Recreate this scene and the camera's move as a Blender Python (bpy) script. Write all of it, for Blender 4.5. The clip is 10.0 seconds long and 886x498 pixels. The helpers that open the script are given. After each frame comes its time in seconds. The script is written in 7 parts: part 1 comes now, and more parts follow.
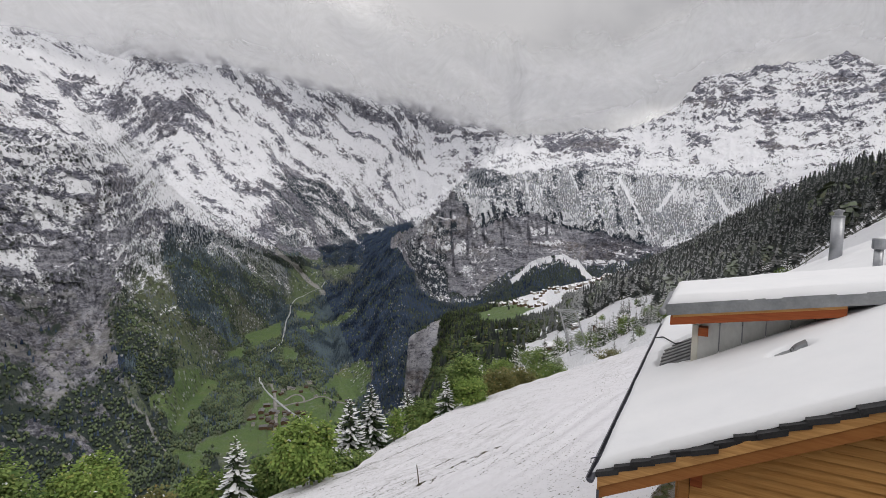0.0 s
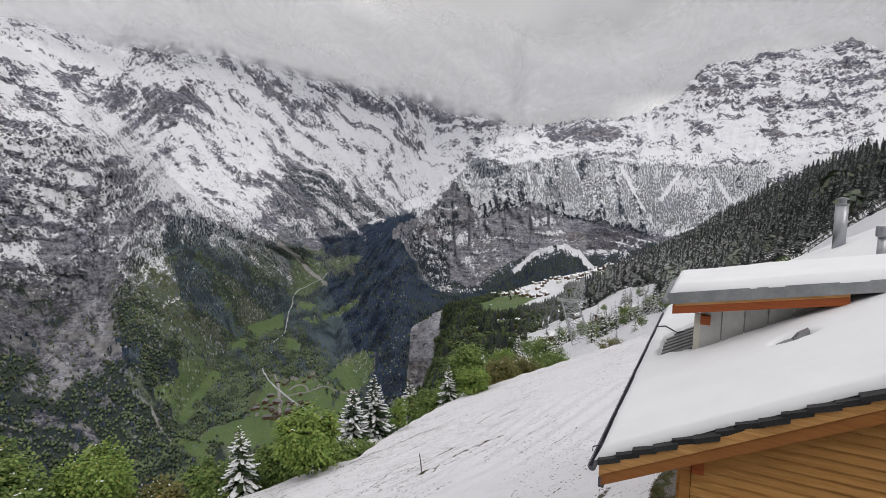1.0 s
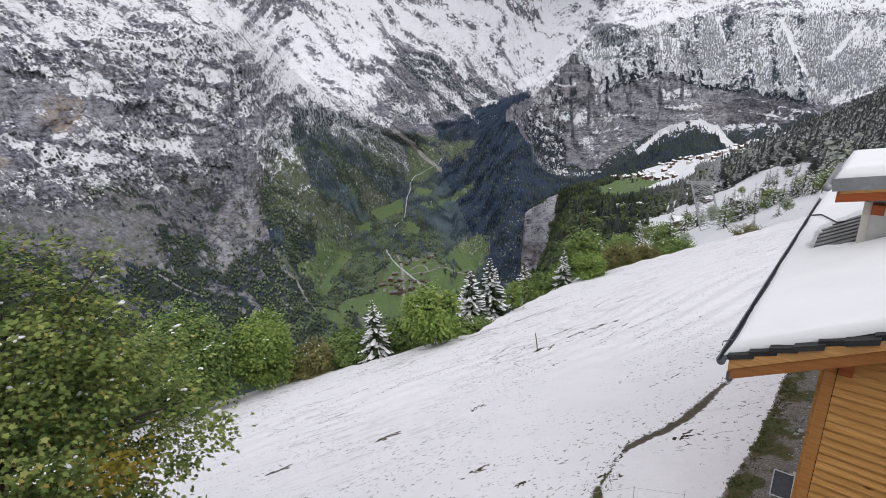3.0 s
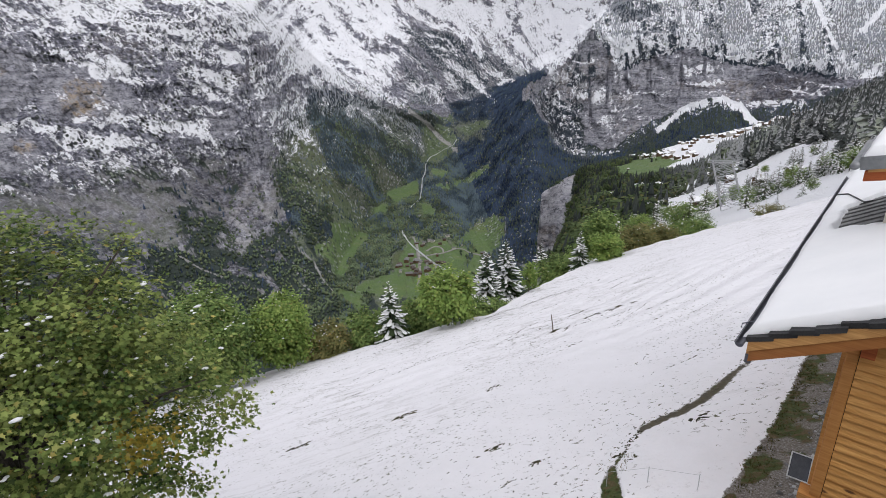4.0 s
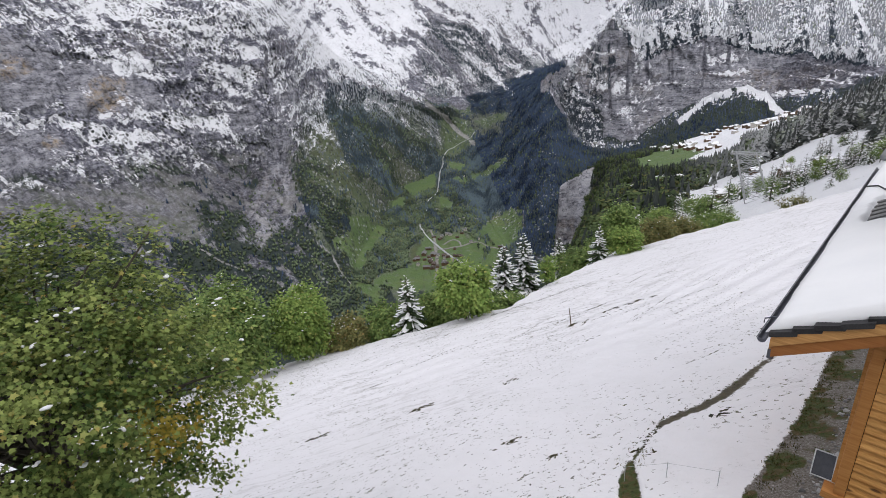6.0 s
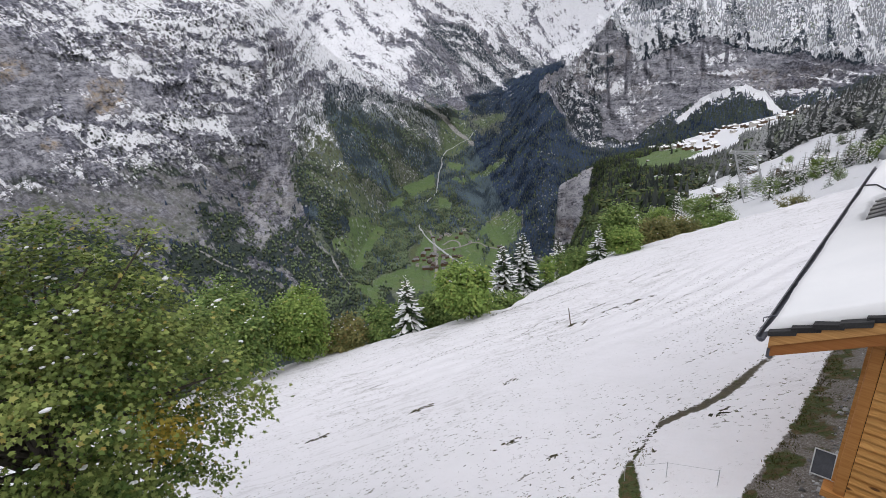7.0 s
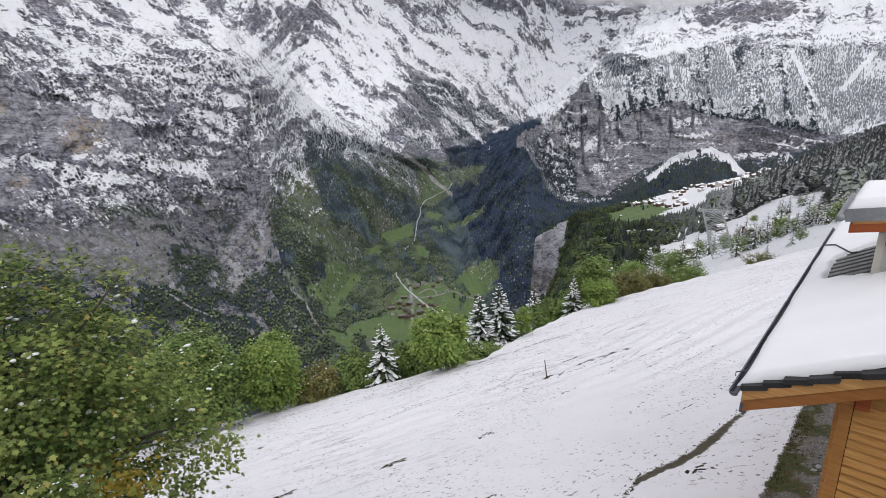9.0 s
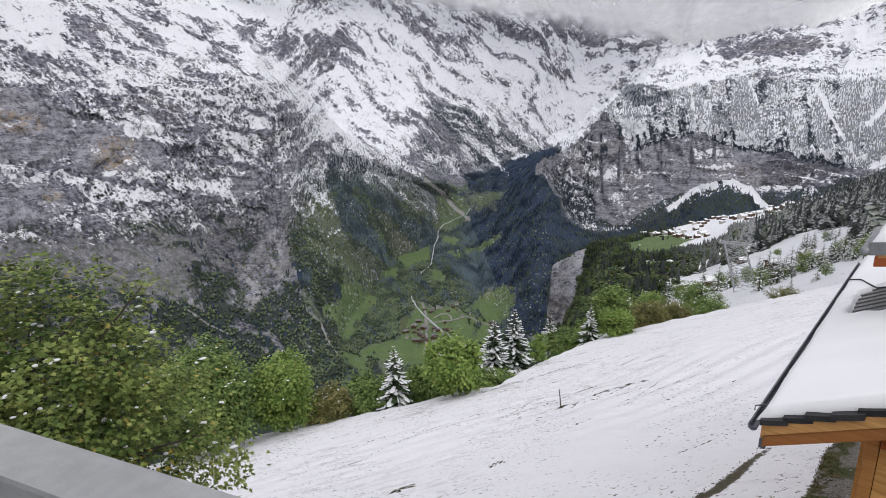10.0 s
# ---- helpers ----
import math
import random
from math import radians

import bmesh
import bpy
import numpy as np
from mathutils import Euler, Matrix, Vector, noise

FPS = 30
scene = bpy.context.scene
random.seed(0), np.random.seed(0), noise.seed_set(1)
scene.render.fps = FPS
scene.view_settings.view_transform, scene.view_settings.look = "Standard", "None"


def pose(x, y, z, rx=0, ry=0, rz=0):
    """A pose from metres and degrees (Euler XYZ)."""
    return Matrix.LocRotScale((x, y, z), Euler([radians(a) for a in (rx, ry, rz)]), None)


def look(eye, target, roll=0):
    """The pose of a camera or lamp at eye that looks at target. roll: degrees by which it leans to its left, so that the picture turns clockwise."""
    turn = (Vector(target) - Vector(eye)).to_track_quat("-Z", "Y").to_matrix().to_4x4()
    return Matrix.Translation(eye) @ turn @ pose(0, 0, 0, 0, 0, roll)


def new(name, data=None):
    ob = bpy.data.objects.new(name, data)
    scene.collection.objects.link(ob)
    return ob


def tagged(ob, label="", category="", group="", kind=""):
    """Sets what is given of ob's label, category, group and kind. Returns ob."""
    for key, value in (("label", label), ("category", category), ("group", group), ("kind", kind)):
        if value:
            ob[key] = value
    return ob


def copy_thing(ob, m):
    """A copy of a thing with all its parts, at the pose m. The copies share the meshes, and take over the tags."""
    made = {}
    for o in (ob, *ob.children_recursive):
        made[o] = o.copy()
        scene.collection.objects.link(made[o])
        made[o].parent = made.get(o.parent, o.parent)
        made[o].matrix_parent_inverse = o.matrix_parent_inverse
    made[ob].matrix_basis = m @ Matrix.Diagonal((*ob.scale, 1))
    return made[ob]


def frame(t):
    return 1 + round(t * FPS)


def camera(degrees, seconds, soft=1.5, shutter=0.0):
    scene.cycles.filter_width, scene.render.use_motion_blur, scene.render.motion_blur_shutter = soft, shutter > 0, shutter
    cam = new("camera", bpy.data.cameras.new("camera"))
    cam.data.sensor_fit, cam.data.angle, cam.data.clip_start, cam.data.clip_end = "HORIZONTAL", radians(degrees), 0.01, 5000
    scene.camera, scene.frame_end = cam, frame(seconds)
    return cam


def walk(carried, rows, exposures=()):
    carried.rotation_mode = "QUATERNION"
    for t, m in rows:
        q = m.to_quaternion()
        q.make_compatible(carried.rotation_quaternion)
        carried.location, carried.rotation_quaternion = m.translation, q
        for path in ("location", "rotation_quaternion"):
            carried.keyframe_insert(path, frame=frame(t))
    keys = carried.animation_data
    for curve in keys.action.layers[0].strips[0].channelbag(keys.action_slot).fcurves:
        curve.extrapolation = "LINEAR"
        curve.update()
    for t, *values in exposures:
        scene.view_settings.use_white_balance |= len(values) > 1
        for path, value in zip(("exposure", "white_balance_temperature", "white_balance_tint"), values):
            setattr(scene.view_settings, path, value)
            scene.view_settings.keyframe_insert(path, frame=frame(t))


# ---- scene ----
# ---- camera: a hand-held turn on a balcony; eye height is z = 0 ----
cam = camera(83.46, 10.0, soft=0.65)
# seconds, eye x, y, z, yaw to the left, pitch, lean
PATH = [
    (0.0, 0.000, 0.000, 0.000, -0.08, -4.65, 1.03),
    (0.5, 0.000, 0.002, -0.008, 0.11, -4.77, 0.96),
    (1.0, 0.002, 0.014, -0.010, 0.10, -5.75, 0.74),
    (1.5, 0.005, 0.025, -0.013, 1.64, -7.57, 0.21),
    (2.0, -0.028, 0.004, 0.019, 8.22, -11.46, -0.55),
    (2.5, -0.071, -0.001, 0.042, 12.19, -15.26, -1.57),
    (3.0, -0.086, 0.031, 0.069, 13.64, -18.75, -2.77),
    (4.5, -0.079, 0.041, 0.067, 16.49, -20.90, -3.61),
    (5.0, -0.078, 0.043, 0.062, 17.17, -21.08, -3.79),
    (5.5, -0.076, 0.041, 0.065, 17.78, -21.46, -4.16),
    (7.0, -0.070, 0.039, 0.071, 17.79, -21.37, -4.56),
    (7.5, -0.076, 0.041, 0.070, 17.54, -20.80, -4.32),
    (8.0, -0.079, 0.034, 0.072, 16.38, -19.43, -3.47),
    (8.5, -0.078, 0.024, 0.070, 15.34, -17.60, -2.68),
    (9.0, -0.084, 0.003, 0.081, 14.66, -15.93, -2.18),
    (9.5, -0.072, -0.005, 0.078, 15.23, -14.49, -1.78),
    (10.0, -0.060, -0.037, 0.054, 16.55, -13.06, -0.95),
]

def held(x, y, z, yaw, pitch, lean):
    turn = Euler((radians(90 + pitch), 0, radians(yaw))).to_matrix().to_4x4()
    return Matrix.Translation((x, y, z)) @ turn @ Matrix.Rotation(radians(lean), 4, "Z")


EXPOSURES = [(0.0, -0.36, 6680, 11), (1.5, -0.34, 6640, 11), (2.5, -0.13, 6430, 12), (8.0, -0.10, 6410, 12), (10.0, -0.14, 6410, 12)]
walk(cam, [(r[0], held(*r[1:])) for r in PATH], EXPOSURES)

# ---- overcast daylight ----
SUN_EL, SUN_AZ = 44.0, 138.0
world = bpy.data.worlds.new("overcast_sky")
scene.world = world
world.use_nodes = True
wn, wl = world.node_tree.nodes, world.node_tree.links
wn.clear()


def wnode(kind, **values):
    n = wn.new(kind)
    for k, v in values.items():
        n.inputs[k].default_value = v
    return n


w_out = wn.new("ShaderNodeOutputWorld")
w_sky = wn.new("ShaderNodeTexSky")
w_sky.sky_type, w_sky.sun_disc = "NISHITA", False
w_sky.sun_elevation, w_sky.sun_rotation = radians(SUN_EL), radians(SUN_AZ)
w_coord = wn.new("ShaderNodeTexCoord")
w_sep = wn.new("ShaderNodeSeparateXYZ")
wl.new(w_coord.outputs["Generated"], w_sep.inputs[0])
# flat cloud deck: the direction laid on a plane overhead, so that the clouds narrow towards the horizon
w_up = wn.new("ShaderNodeMath"); w_up.operation = "MAXIMUM"; w_up.inputs[1].default_value = 0.0
wl.new(w_sep.outputs["Z"], w_up.inputs[0])
w_den = wn.new("ShaderNodeMath"); w_den.operation = "ADD"; w_den.inputs[1].default_value = 0.12
wl.new(w_up.outputs[0], w_den.inputs[0])
w_dx = wn.new("ShaderNodeMath"); w_dx.operation = "DIVIDE"
w_dy = wn.new("ShaderNodeMath"); w_dy.operation = "DIVIDE"
wl.new(w_sep.outputs["X"], w_dx.inputs[0]); wl.new(w_den.outputs[0], w_dx.inputs[1])
wl.new(w_sep.outputs["Y"], w_dy.inputs[0]); wl.new(w_den.outputs[0], w_dy.inputs[1])
w_xy = wn.new("ShaderNodeCombineXYZ")
wl.new(w_dx.outputs[0], w_xy.inputs[0]); wl.new(w_dy.outputs[0], w_xy.inputs[1])
w_noise = wnode("ShaderNodeTexNoise", Scale=1.0, Detail=6.0, Roughness=0.46, Distortion=0.7)
wl.new(w_xy.outputs[0], w_noise.inputs["Vector"])
w_ramp = wn.new("ShaderNodeValToRGB")
w_ramp.color_ramp.elements[0].position, w_ramp.color_ramp.elements[0].color = 0.30, (0.50, 0.505, 0.53, 1)
w_ramp.color_ramp.elements[1].position, w_ramp.color_ramp.elements[1].color = 0.70, (1.25, 1.25, 1.26, 1)
e = w_ramp.color_ramp.elements.new(0.56); e.color = (0.76, 0.76, 0.775, 1)
wl.new(w_noise.outputs["Fac"], w_ramp.inputs[0])
# an overcast sky is some three times brighter overhead than at the horizon
w_gain = wn.new("ShaderNodeMapRange")
w_gain.inputs["From Min"].default_value, w_gain.inputs["From Max"].default_value = 0.22, 0.95
w_gain.inputs["To Min"].default_value, w_gain.inputs["To Max"].default_value = 0.90, 2.1
wl.new(w_sep.outputs["Z"], w_gain.inputs["Value"])
w_cloud = wn.new("ShaderNodeBackground")
wl.new(w_ramp.outputs[0], w_cloud.inputs["Color"]); wl.new(w_gain.outputs[0], w_cloud.inputs["Strength"])
w_clear = wnode("ShaderNodeBackground", Strength=0.06)
wl.new(w_sky.outputs[0], w_clear.inputs["Color"])
w_mix = wnode("ShaderNodeMixShader", Fac=0.9)
wl.new(w_clear.outputs[0], w_mix.inputs[1]); wl.new(w_cloud.outputs[0], w_mix.inputs[2])
wl.new(w_mix.outputs[0], w_out.inputs["Surface"])

sun_data = bpy.data.lights.new("sun", "SUN")
sun_data.energy, sun_data.angle, sun_data.color = 0.85, radians(35), (1.0, 0.97, 0.93)
sun = new("sun", sun_data)
sun.rotation_euler = (radians(90 - SUN_EL), 0, radians(180 - SUN_AZ))

# ---- noise on arrays ----
_rng = np.random.RandomState(7)
_perm = np.tile(_rng.permutation(256), 3)
_vals = _rng.rand(256) * 2 - 1


def vnoise(x, y, z):
    xi, yi, zi = np.floor(x).astype(np.int64), np.floor(y).astype(np.int64), np.floor(z).astype(np.int64)
    u, v, w = x - xi, y - yi, z - zi
    u, v, w = (a * a * a * (a * (a * 6 - 15) + 10) for a in (u, v, w))
    xi, yi, zi = xi & 255, yi & 255, zi & 255
    total = 0.0
    for dx in (0, 1):
        for dy in (0, 1):
            pxy = _perm[_perm[xi + dx] + yi + dy]
            for dz in (0, 1):
                k = _vals[_perm[pxy + zi + dz] & 255]
                total = total + k * (u if dx else 1 - u) * (v if dy else 1 - v) * (w if dz else 1 - w)
    return total


def fbm(x, y, z, octaves=4, gain=0.5, ridged=False):
    total, amp, norm = 0.0, 1.0, 0.0
    for k in range(octaves):
        n = vnoise(x + 17.3 * k, y + 9.1 * k, z + 5.7 * k)
        total = total + amp * ((1 - 2 * np.abs(n)) if ridged else n)
        norm += amp
        amp *= gain
        x, y, z = x * 2.03, y * 2.03, z * 2.03
    return total / norm


def smooth(a, lo, hi):
    t = np.clip((a - lo) / (hi - lo), 0, 1)
    return t * t * (3 - 2 * t)


# ---- the land: one sheet, from under the balcony to the ranges, laid through the lines of the valley ----
# each line: bearing in degrees (to the right of +y), range in metres, angle over the level line in degrees
SLOPE, FALL, EYE = math.tan(radians(25)), -45.0, 4.4      # the meadow's tilt, the bearing in which it falls, eye over it


def meadow(r, az):
    return -(EYE + r * SLOPE * np.cos(np.radians(az - FALL)))


CREST = [(-80, 34), (-43, 32), (-35, 31.5), (-23, 28), (-10, 28.5), (-3, 38), (3.5, 49), (12, 53), (19, 57), (24, 60), (50, 60)]
DIP = [(-80, 60, -34), (-43, 55, -33.2), (-23, 50, -33.2), (-10, 52, -31.4), (-3, 62, -27.4), (3.5, 78, -23.4), (12, 85, -20.0), (19, 88, -16.6),
       (24, 90, -13.5), (31, 95, -8.5), (37, 95, -5.5), (42, 95, -2.5), (50, 95, 0)]
MID = [(-80, 250, -38), (-10, 250, -36), (-5, 250, -31), (0, 260, -22.5), (5, 260, -19.2), (12, 250, -16.8), (19, 240, -13.2), (24, 230, -10.6),
       (30, 230, -7.2), (35, 230, -5.2), (38, 230, -2.2), (42, 230, 1.2), (50, 230, 4)]
BROW = [(-80, 600, -37), (-10, 600, -36), (-4.4, 900, -31), (-4.1, 955, -22), (-2.2, 955, -21.3), (-0.6, 930, -18.2), (1.5, 900, -14.6),
        (6, 850, -13.6), (12, 800, -12.3), (17, 750, -9.9), (20, 700, -8.2), (24.5, 600, -6.6), (30.7, 420, -5.2), (35, 400, -4.0), (38, 380, -1.4),
        (42, 380, 2.2), (50, 380, 5)]
EDGE = [(-80, 800, -36.5), (-10, 800, -36), (-4.4, 960, -31), (-4.15, 990, -14.9), (-3.3, 1000, -13.9), (-1.4, 1080, -12.9), (1.3, 1250, -11.9),
        (4.5, 1400, -11.2), (6.5, 1480, -10.6), (11.6, 1640, -9.0), (17.1, 1600, -7.4), (20, 1500, -6.4), (23.3, 1250, -4.8), (26.5, 900, -4.4),
        (28.9, 820, -2.4), (32.6, 760, 0.1), (36, 700, 2.2), (38.8, 650, 3.4), (41.3, 600, 4.0), (50, 600, 7)]
FOOT = [(-80, 1000, -33.5), (-30, 1050, -31.8), (-10, 1100, -30.6), (-4.4, 1100, -30.6), (-4.1, 1120, -26), (1.3, 1400, -19), (6.5, 1620, -17),
        (11.6, 1800, -15.5), (17, 1750, -14), (22, 1500, -12), (28, 1000, -8), (33, 900, -4), (42, 760, 0), (50, 760, 2)]
BANK = [(-80, 1200, -28.6), (-45, 1350, -25.8), (-33, 1450, -24.2), (-29.3, 1520, -23.2), (-27.7, 1700, -20.6), (-23.8, 2150, -16.4),
        (-22.4, 2450, -14.2), (-18, 2850, -12), (-16.7, 3150, -9.9), (-14.5, 3150, -10.2), (-13, 2700, -13), (-11.8, 1950, -18.3), (-9.2, 1620, -22.2),
        (-7, 1500, -23.4), (-4, 1450, -24), (2, 1750, -18), (10, 2000, -15), (20, 2000, -13), (30, 1500, -9), (50, 1400, -6)]
TALUS = [(-80, 1450, -12), (-60, 1550, -11.5), (-48, 1700, -10.5), (-40, 1800, -14.5), (-36, 1850, -13.5), (-33, 2000, -8.5), (-30, 2250, -6.5),
         (-25, 2600, -5), (-20, 3000, -6), (-16, 3400, -7.4), (-14, 3300, -8.6), (-12, 3150, -9.4), (-9, 2950, -7.8), (-7, 2750, -5.9), (-5.4, 2560, -5.2), (-3.5, 2420, -7.4), (-1.4, 2300, -10.3),
         (3.9, 2300, -10.5), (9, 2330, -7), (13.3, 2350, -5.3), (16.5, 2350, -6.6), (21.7, 2350, -5.5), (30, 2500, -3), (50, 2500, -3)]
CLIFF = [(-80, 1800, 4), (-60, 1850, 3), (-50, 2000, 3.2), (-40, 2080, 4), (-36, 2100, 4.6), (-33.6, 2150, 2.2), (-31, 2350, 0.6), (-28, 2500, -1.8),
         (-23.6, 2750, -3.4), (-19, 3100, -5), (-14.3, 3480, -6.6), (-12, 3800, -4.8), (-9, 3750, -4.2), (-7, 3300, -4.5), (-5.4, 2750, -3.9),
         (-3.5, 2450, -2.4), (-0.3, 2430, -0.5), (1, 2420, 1.6), (5.5, 2420, 0.8), (10, 2430, 0.5), (13.8, 2440, -0.7), (17.4, 2440, -1.6),
         (22, 2440, -3), (30, 2600, -2), (50, 2600, -2)]
RIM = [(-80, 2600, 21), (-60, 2600, 18.5), (-50, 2600, 16), (-41.1, 2550, 12.6), (-38.9, 2550, 11), (-35.8, 2500, 8.9), (-33.3, 2500, 6.9),
       (-30.6, 2550, 3.9), (-27.7, 2650, 0.6), (-23.6, 2950, -2.2), (-19.1, 3250, -4.4), (-14.3, 3560, -6), (-12, 3850, -4.2), (-9, 4000, -3.3),
       (-6.5, 3600, -3.1), (-5.4, 3050, -2.9), (-3.5, 2620, -1.8), (-0.3, 2540, 0.2), (1.6, 2600, 2.9), (4.8, 2700, 4.1), (7.4, 2800, 4.5),
       (13.6, 2900, 4.6), (19.5, 2900, 4.2), (25, 2900, 3.4), (30, 2900, 3.8), (33, 2900, 4.3), (50, 2900, 5)]
HOLLOW = [(-80, 3000, 16), (-41, 2850, 8), (-35.8, 2850, 5), (-30.6, 2950, 0.5), (-27.7, 3050, -1), (-23.6, 3250, -2.6), (-19.1, 3420, -4), (-14.3, 3680, -4.6),
          (-12, 3920, -3.8), (-9, 4060, -2.9), (-6.5, 4000, -2.4), (-5, 3600, -4.5), (-3.5, 2800, -3.5), (-0.3, 2800, -1), (1.6, 2850, 2.5), (4.8, 2950, 4.2),
          (7.4, 3050, 5), (13.6, 3200, 5.3), (19.5, 3200, 5), (25, 3200, 4.6), (33, 3200, 5), (50, 3200, 6)]
SHOULDER = [(-80, 3500, 20), (-41, 3500, 11.5), (-36, 3500, 8.5), (-33, 3450, 6.2), (-30.6, 3650, 3.6), (-28.7, 3800, 1.9), (-25.6, 3900, 1.5), (-21.8, 4000, 3.3),
            (-17.8, 4080, 3.9), (-14.2, 4150, 2.8), (-9.3, 4220, 1.0), (-5.4, 4280, -1.2), (-4.1, 4300, -1.9), (-2, 4300, -1.5), (1, 4200, 1.5), (3, 4150, 4),
            (6, 3700, 6.2), (9.8, 3550, 7), (16, 3500, 6.6), (21, 3450, 6.4), (25, 3450, 6.6), (28, 3450, 7), (33, 3450, 7.2), (38, 3450, 7), (50, 3450, 8)]
GULLY = [(-80, 3700, 20), (-41, 3700, 11.8), (-33, 3750, 7), (-28.7, 3950, 3), (-25.6, 4050, 3.2), (-21.8, 4150, 3.6), (-17.8, 4220, 3.4), (-14.2, 4280, 1.8),
         (-9.3, 4340, 0.2), (-5.4, 4400, -1.4), (-3, 4420, -0.2), (1, 4420, 2.5), (5, 4300, 5.4), (9.8, 3750, 7.6), (16, 3650, 7.2), (21, 3600, 7.2),
         (26, 3600, 8.2), (33, 3600, 8.4), (38, 3600, 8.4), (50, 3600, 9)]
CROWN = [(-80, 4500, 18), (-41.1, 4500, 14.4), (-37.3, 4550, 15), (-33, 4600, 15.5), (-28.4, 4600, 15.6), (-23.3, 4600, 14.7), (-17.7, 4600, 13.9),
         (-11.8, 4650, 13.2), (-5.6, 4700, 12.6), (0.8, 4700, 11.3), (4.7, 4700, 10.3), (7.3, 4500, 8.3), (8.6, 4100, 7.8), (9.8, 4050, 8.1), (12.8, 4000, 8.5),
         (16.4, 3950, 8.5), (21, 3900, 8.9), (24.7, 3900, 10.4), (26.7, 3950, 13), (30.5, 4000, 13.6), (34.1, 4050, 13.5), (38.2, 4100, 13.8), (40.9, 4100, 12.4), (50, 4100, 12)]
BACK = [(-80, 5600, 4), (9, 5600, 3), (50, 5600, 3)]

AZ = np.concatenate([np.arange(-74, -66, 0.4), np.arange(-66, 46.01, 0.135), np.linspace(50, 282, 56)])


def line(table):
    t = np.array(table, float)
    az, r, el = t[:, 0], t[:, 1], t[:, 2]
    # round off the corners a little along the line
    acc_r, acc_z = 0.0, 0.0
    for shift, wgt in ((-0.35, 0.2), (0, 0.6), (0.35, 0.2)):
        rr = np.interp(AZ + shift, az, r, period=360)
        zz = rr * np.tan(np.radians(np.interp(AZ + shift, az, el, period=360)))
        acc_r, acc_z = acc_r + rr * wgt, acc_z + zz * wgt
    return acc_r, acc_z


crest_r = np.interp(AZ, *np.array(CREST, float).T, period=360)
crest_z = meadow(crest_r, AZ)
near_r = 0.06
LINES = [(near_r + 0 * AZ, meadow(near_r, AZ)), (crest_r, crest_z)] + [
    line(t) for t in (DIP, MID, BROW, EDGE, FOOT, BANK, TALUS, CLIFF, RIM, HOLLOW, SHOULDER, GULLY, CROWN, BACK)]
#        near dip mid brow edge foot bank talus cliff rim hollow shoulder gully crown back
ROWS = [210, 12, 36, 40, 30, 10, 50, 62, 64, 62, 10, 46, 10, 76, 4]
# relief of the land at each line, in metres
RELIEF = np.array([0.03, 0.12, 1.0, 3.0, 5.0, 5.0, 4.0, 5.0, 22.0, 30.0, 24.0, 30.0, 36.0, 40.0, 36.0, 40.0])
R_, Z_, S_ = [], [], []
for k, rows in enumerate(ROWS):
    (r0, z0), (r1, z1) = LINES[k], LINES[k + 1]
    for i in range(rows):
        f = i / rows
        if k == 0:
            # sparse under the balcony, dense where the meadow is seen
            r = r0 * (3.5 / r0) ** (i / 40) if i < 40 else 3.5 * (r1 / 3.5) ** ((i - 40) / (rows - 40))
            R_.append(r), Z_.append(meadow(r, AZ))
        else:
            R_.append(r0 + (r1 - r0) * f), Z_.append(z0 + (z1 - z0) * f)
        S_.append(k + f)
R_.append(LINES[-1][0]), Z_.append(LINES[-1][1]), S_.append(len(ROWS))
R_, Z_, S_ = np.array(R_), np.array(Z_), np.array(S_)
# soften the folds at the lines of the far land
far = (S_ > 2.2)[:, None]
for _ in range(3):
    soft_z = Z_.copy()
    soft_z[1:-1] = (Z_[:-2] + 2 * Z_[1:-1] + Z_[2:]) / 4
    Z_ = np.where(far, soft_z, Z_)
S2 = np.repeat(S_[:, None], len(AZ), 1)
A2 = np.repeat(AZ[None, :], len(S_), 0)
X_, Y_ = R_ * np.sin(np.radians(A2)), R_ * np.cos(np.radians(A2))
amp = np.interp(S2, np.arange(len(RELIEF)), RELIEF)
wx, wy, wz = X_ / 420, Y_ / 420, Z_ / 420
big = fbm(wx, wy, wz, 3)
crag = fbm(wx * 2.1 + big * 0.3, wy * 2.1, wz * 1.2, 6, 0.56, ridged=True)
fine = fbm(wx * 11, wy * 11, wz * 11, 4, 0.55)
# ribs and gullies: on the west-facing walls they slant with the strata, on the bluff they run straight down
E2 = np.degrees(np.arctan2(Z_, R_))
slant = (1 - smooth(A2, -6, 0)) * (0.62 + 0.38 * smooth(A2, -36, -26))
fu = A2 * (1 - 0.21 * slant) - E2 * 0.61 * slant
fv = E2 * (1 - 0.21 * slant) + A2 * 0.61 * slant
warp = fbm(A2 * 0.16, E2 * 0.16, 0 * A2 + 6, 3)
rib = fbm(fu * np.where(slant > 0.5, 0.13, 0.55) + warp * 0.8, fv * np.where(slant > 0.5, 0.62, 0.14) + warp * 1.5, 0 * A2, 6, 0.58, ridged=True)
fall_rib = fbm(A2 * 0.75 + warp * 1.4, E2 * 0.16, 0 * A2 + 11, 5, 0.58, ridged=True)
dz = amp * np.where(S2 > 6.9, 0.7 * crag + 0.6 * big + 0.5 * fine + 0.9 * rib + 0.5 * fall_rib, big + 0.5 * fine)
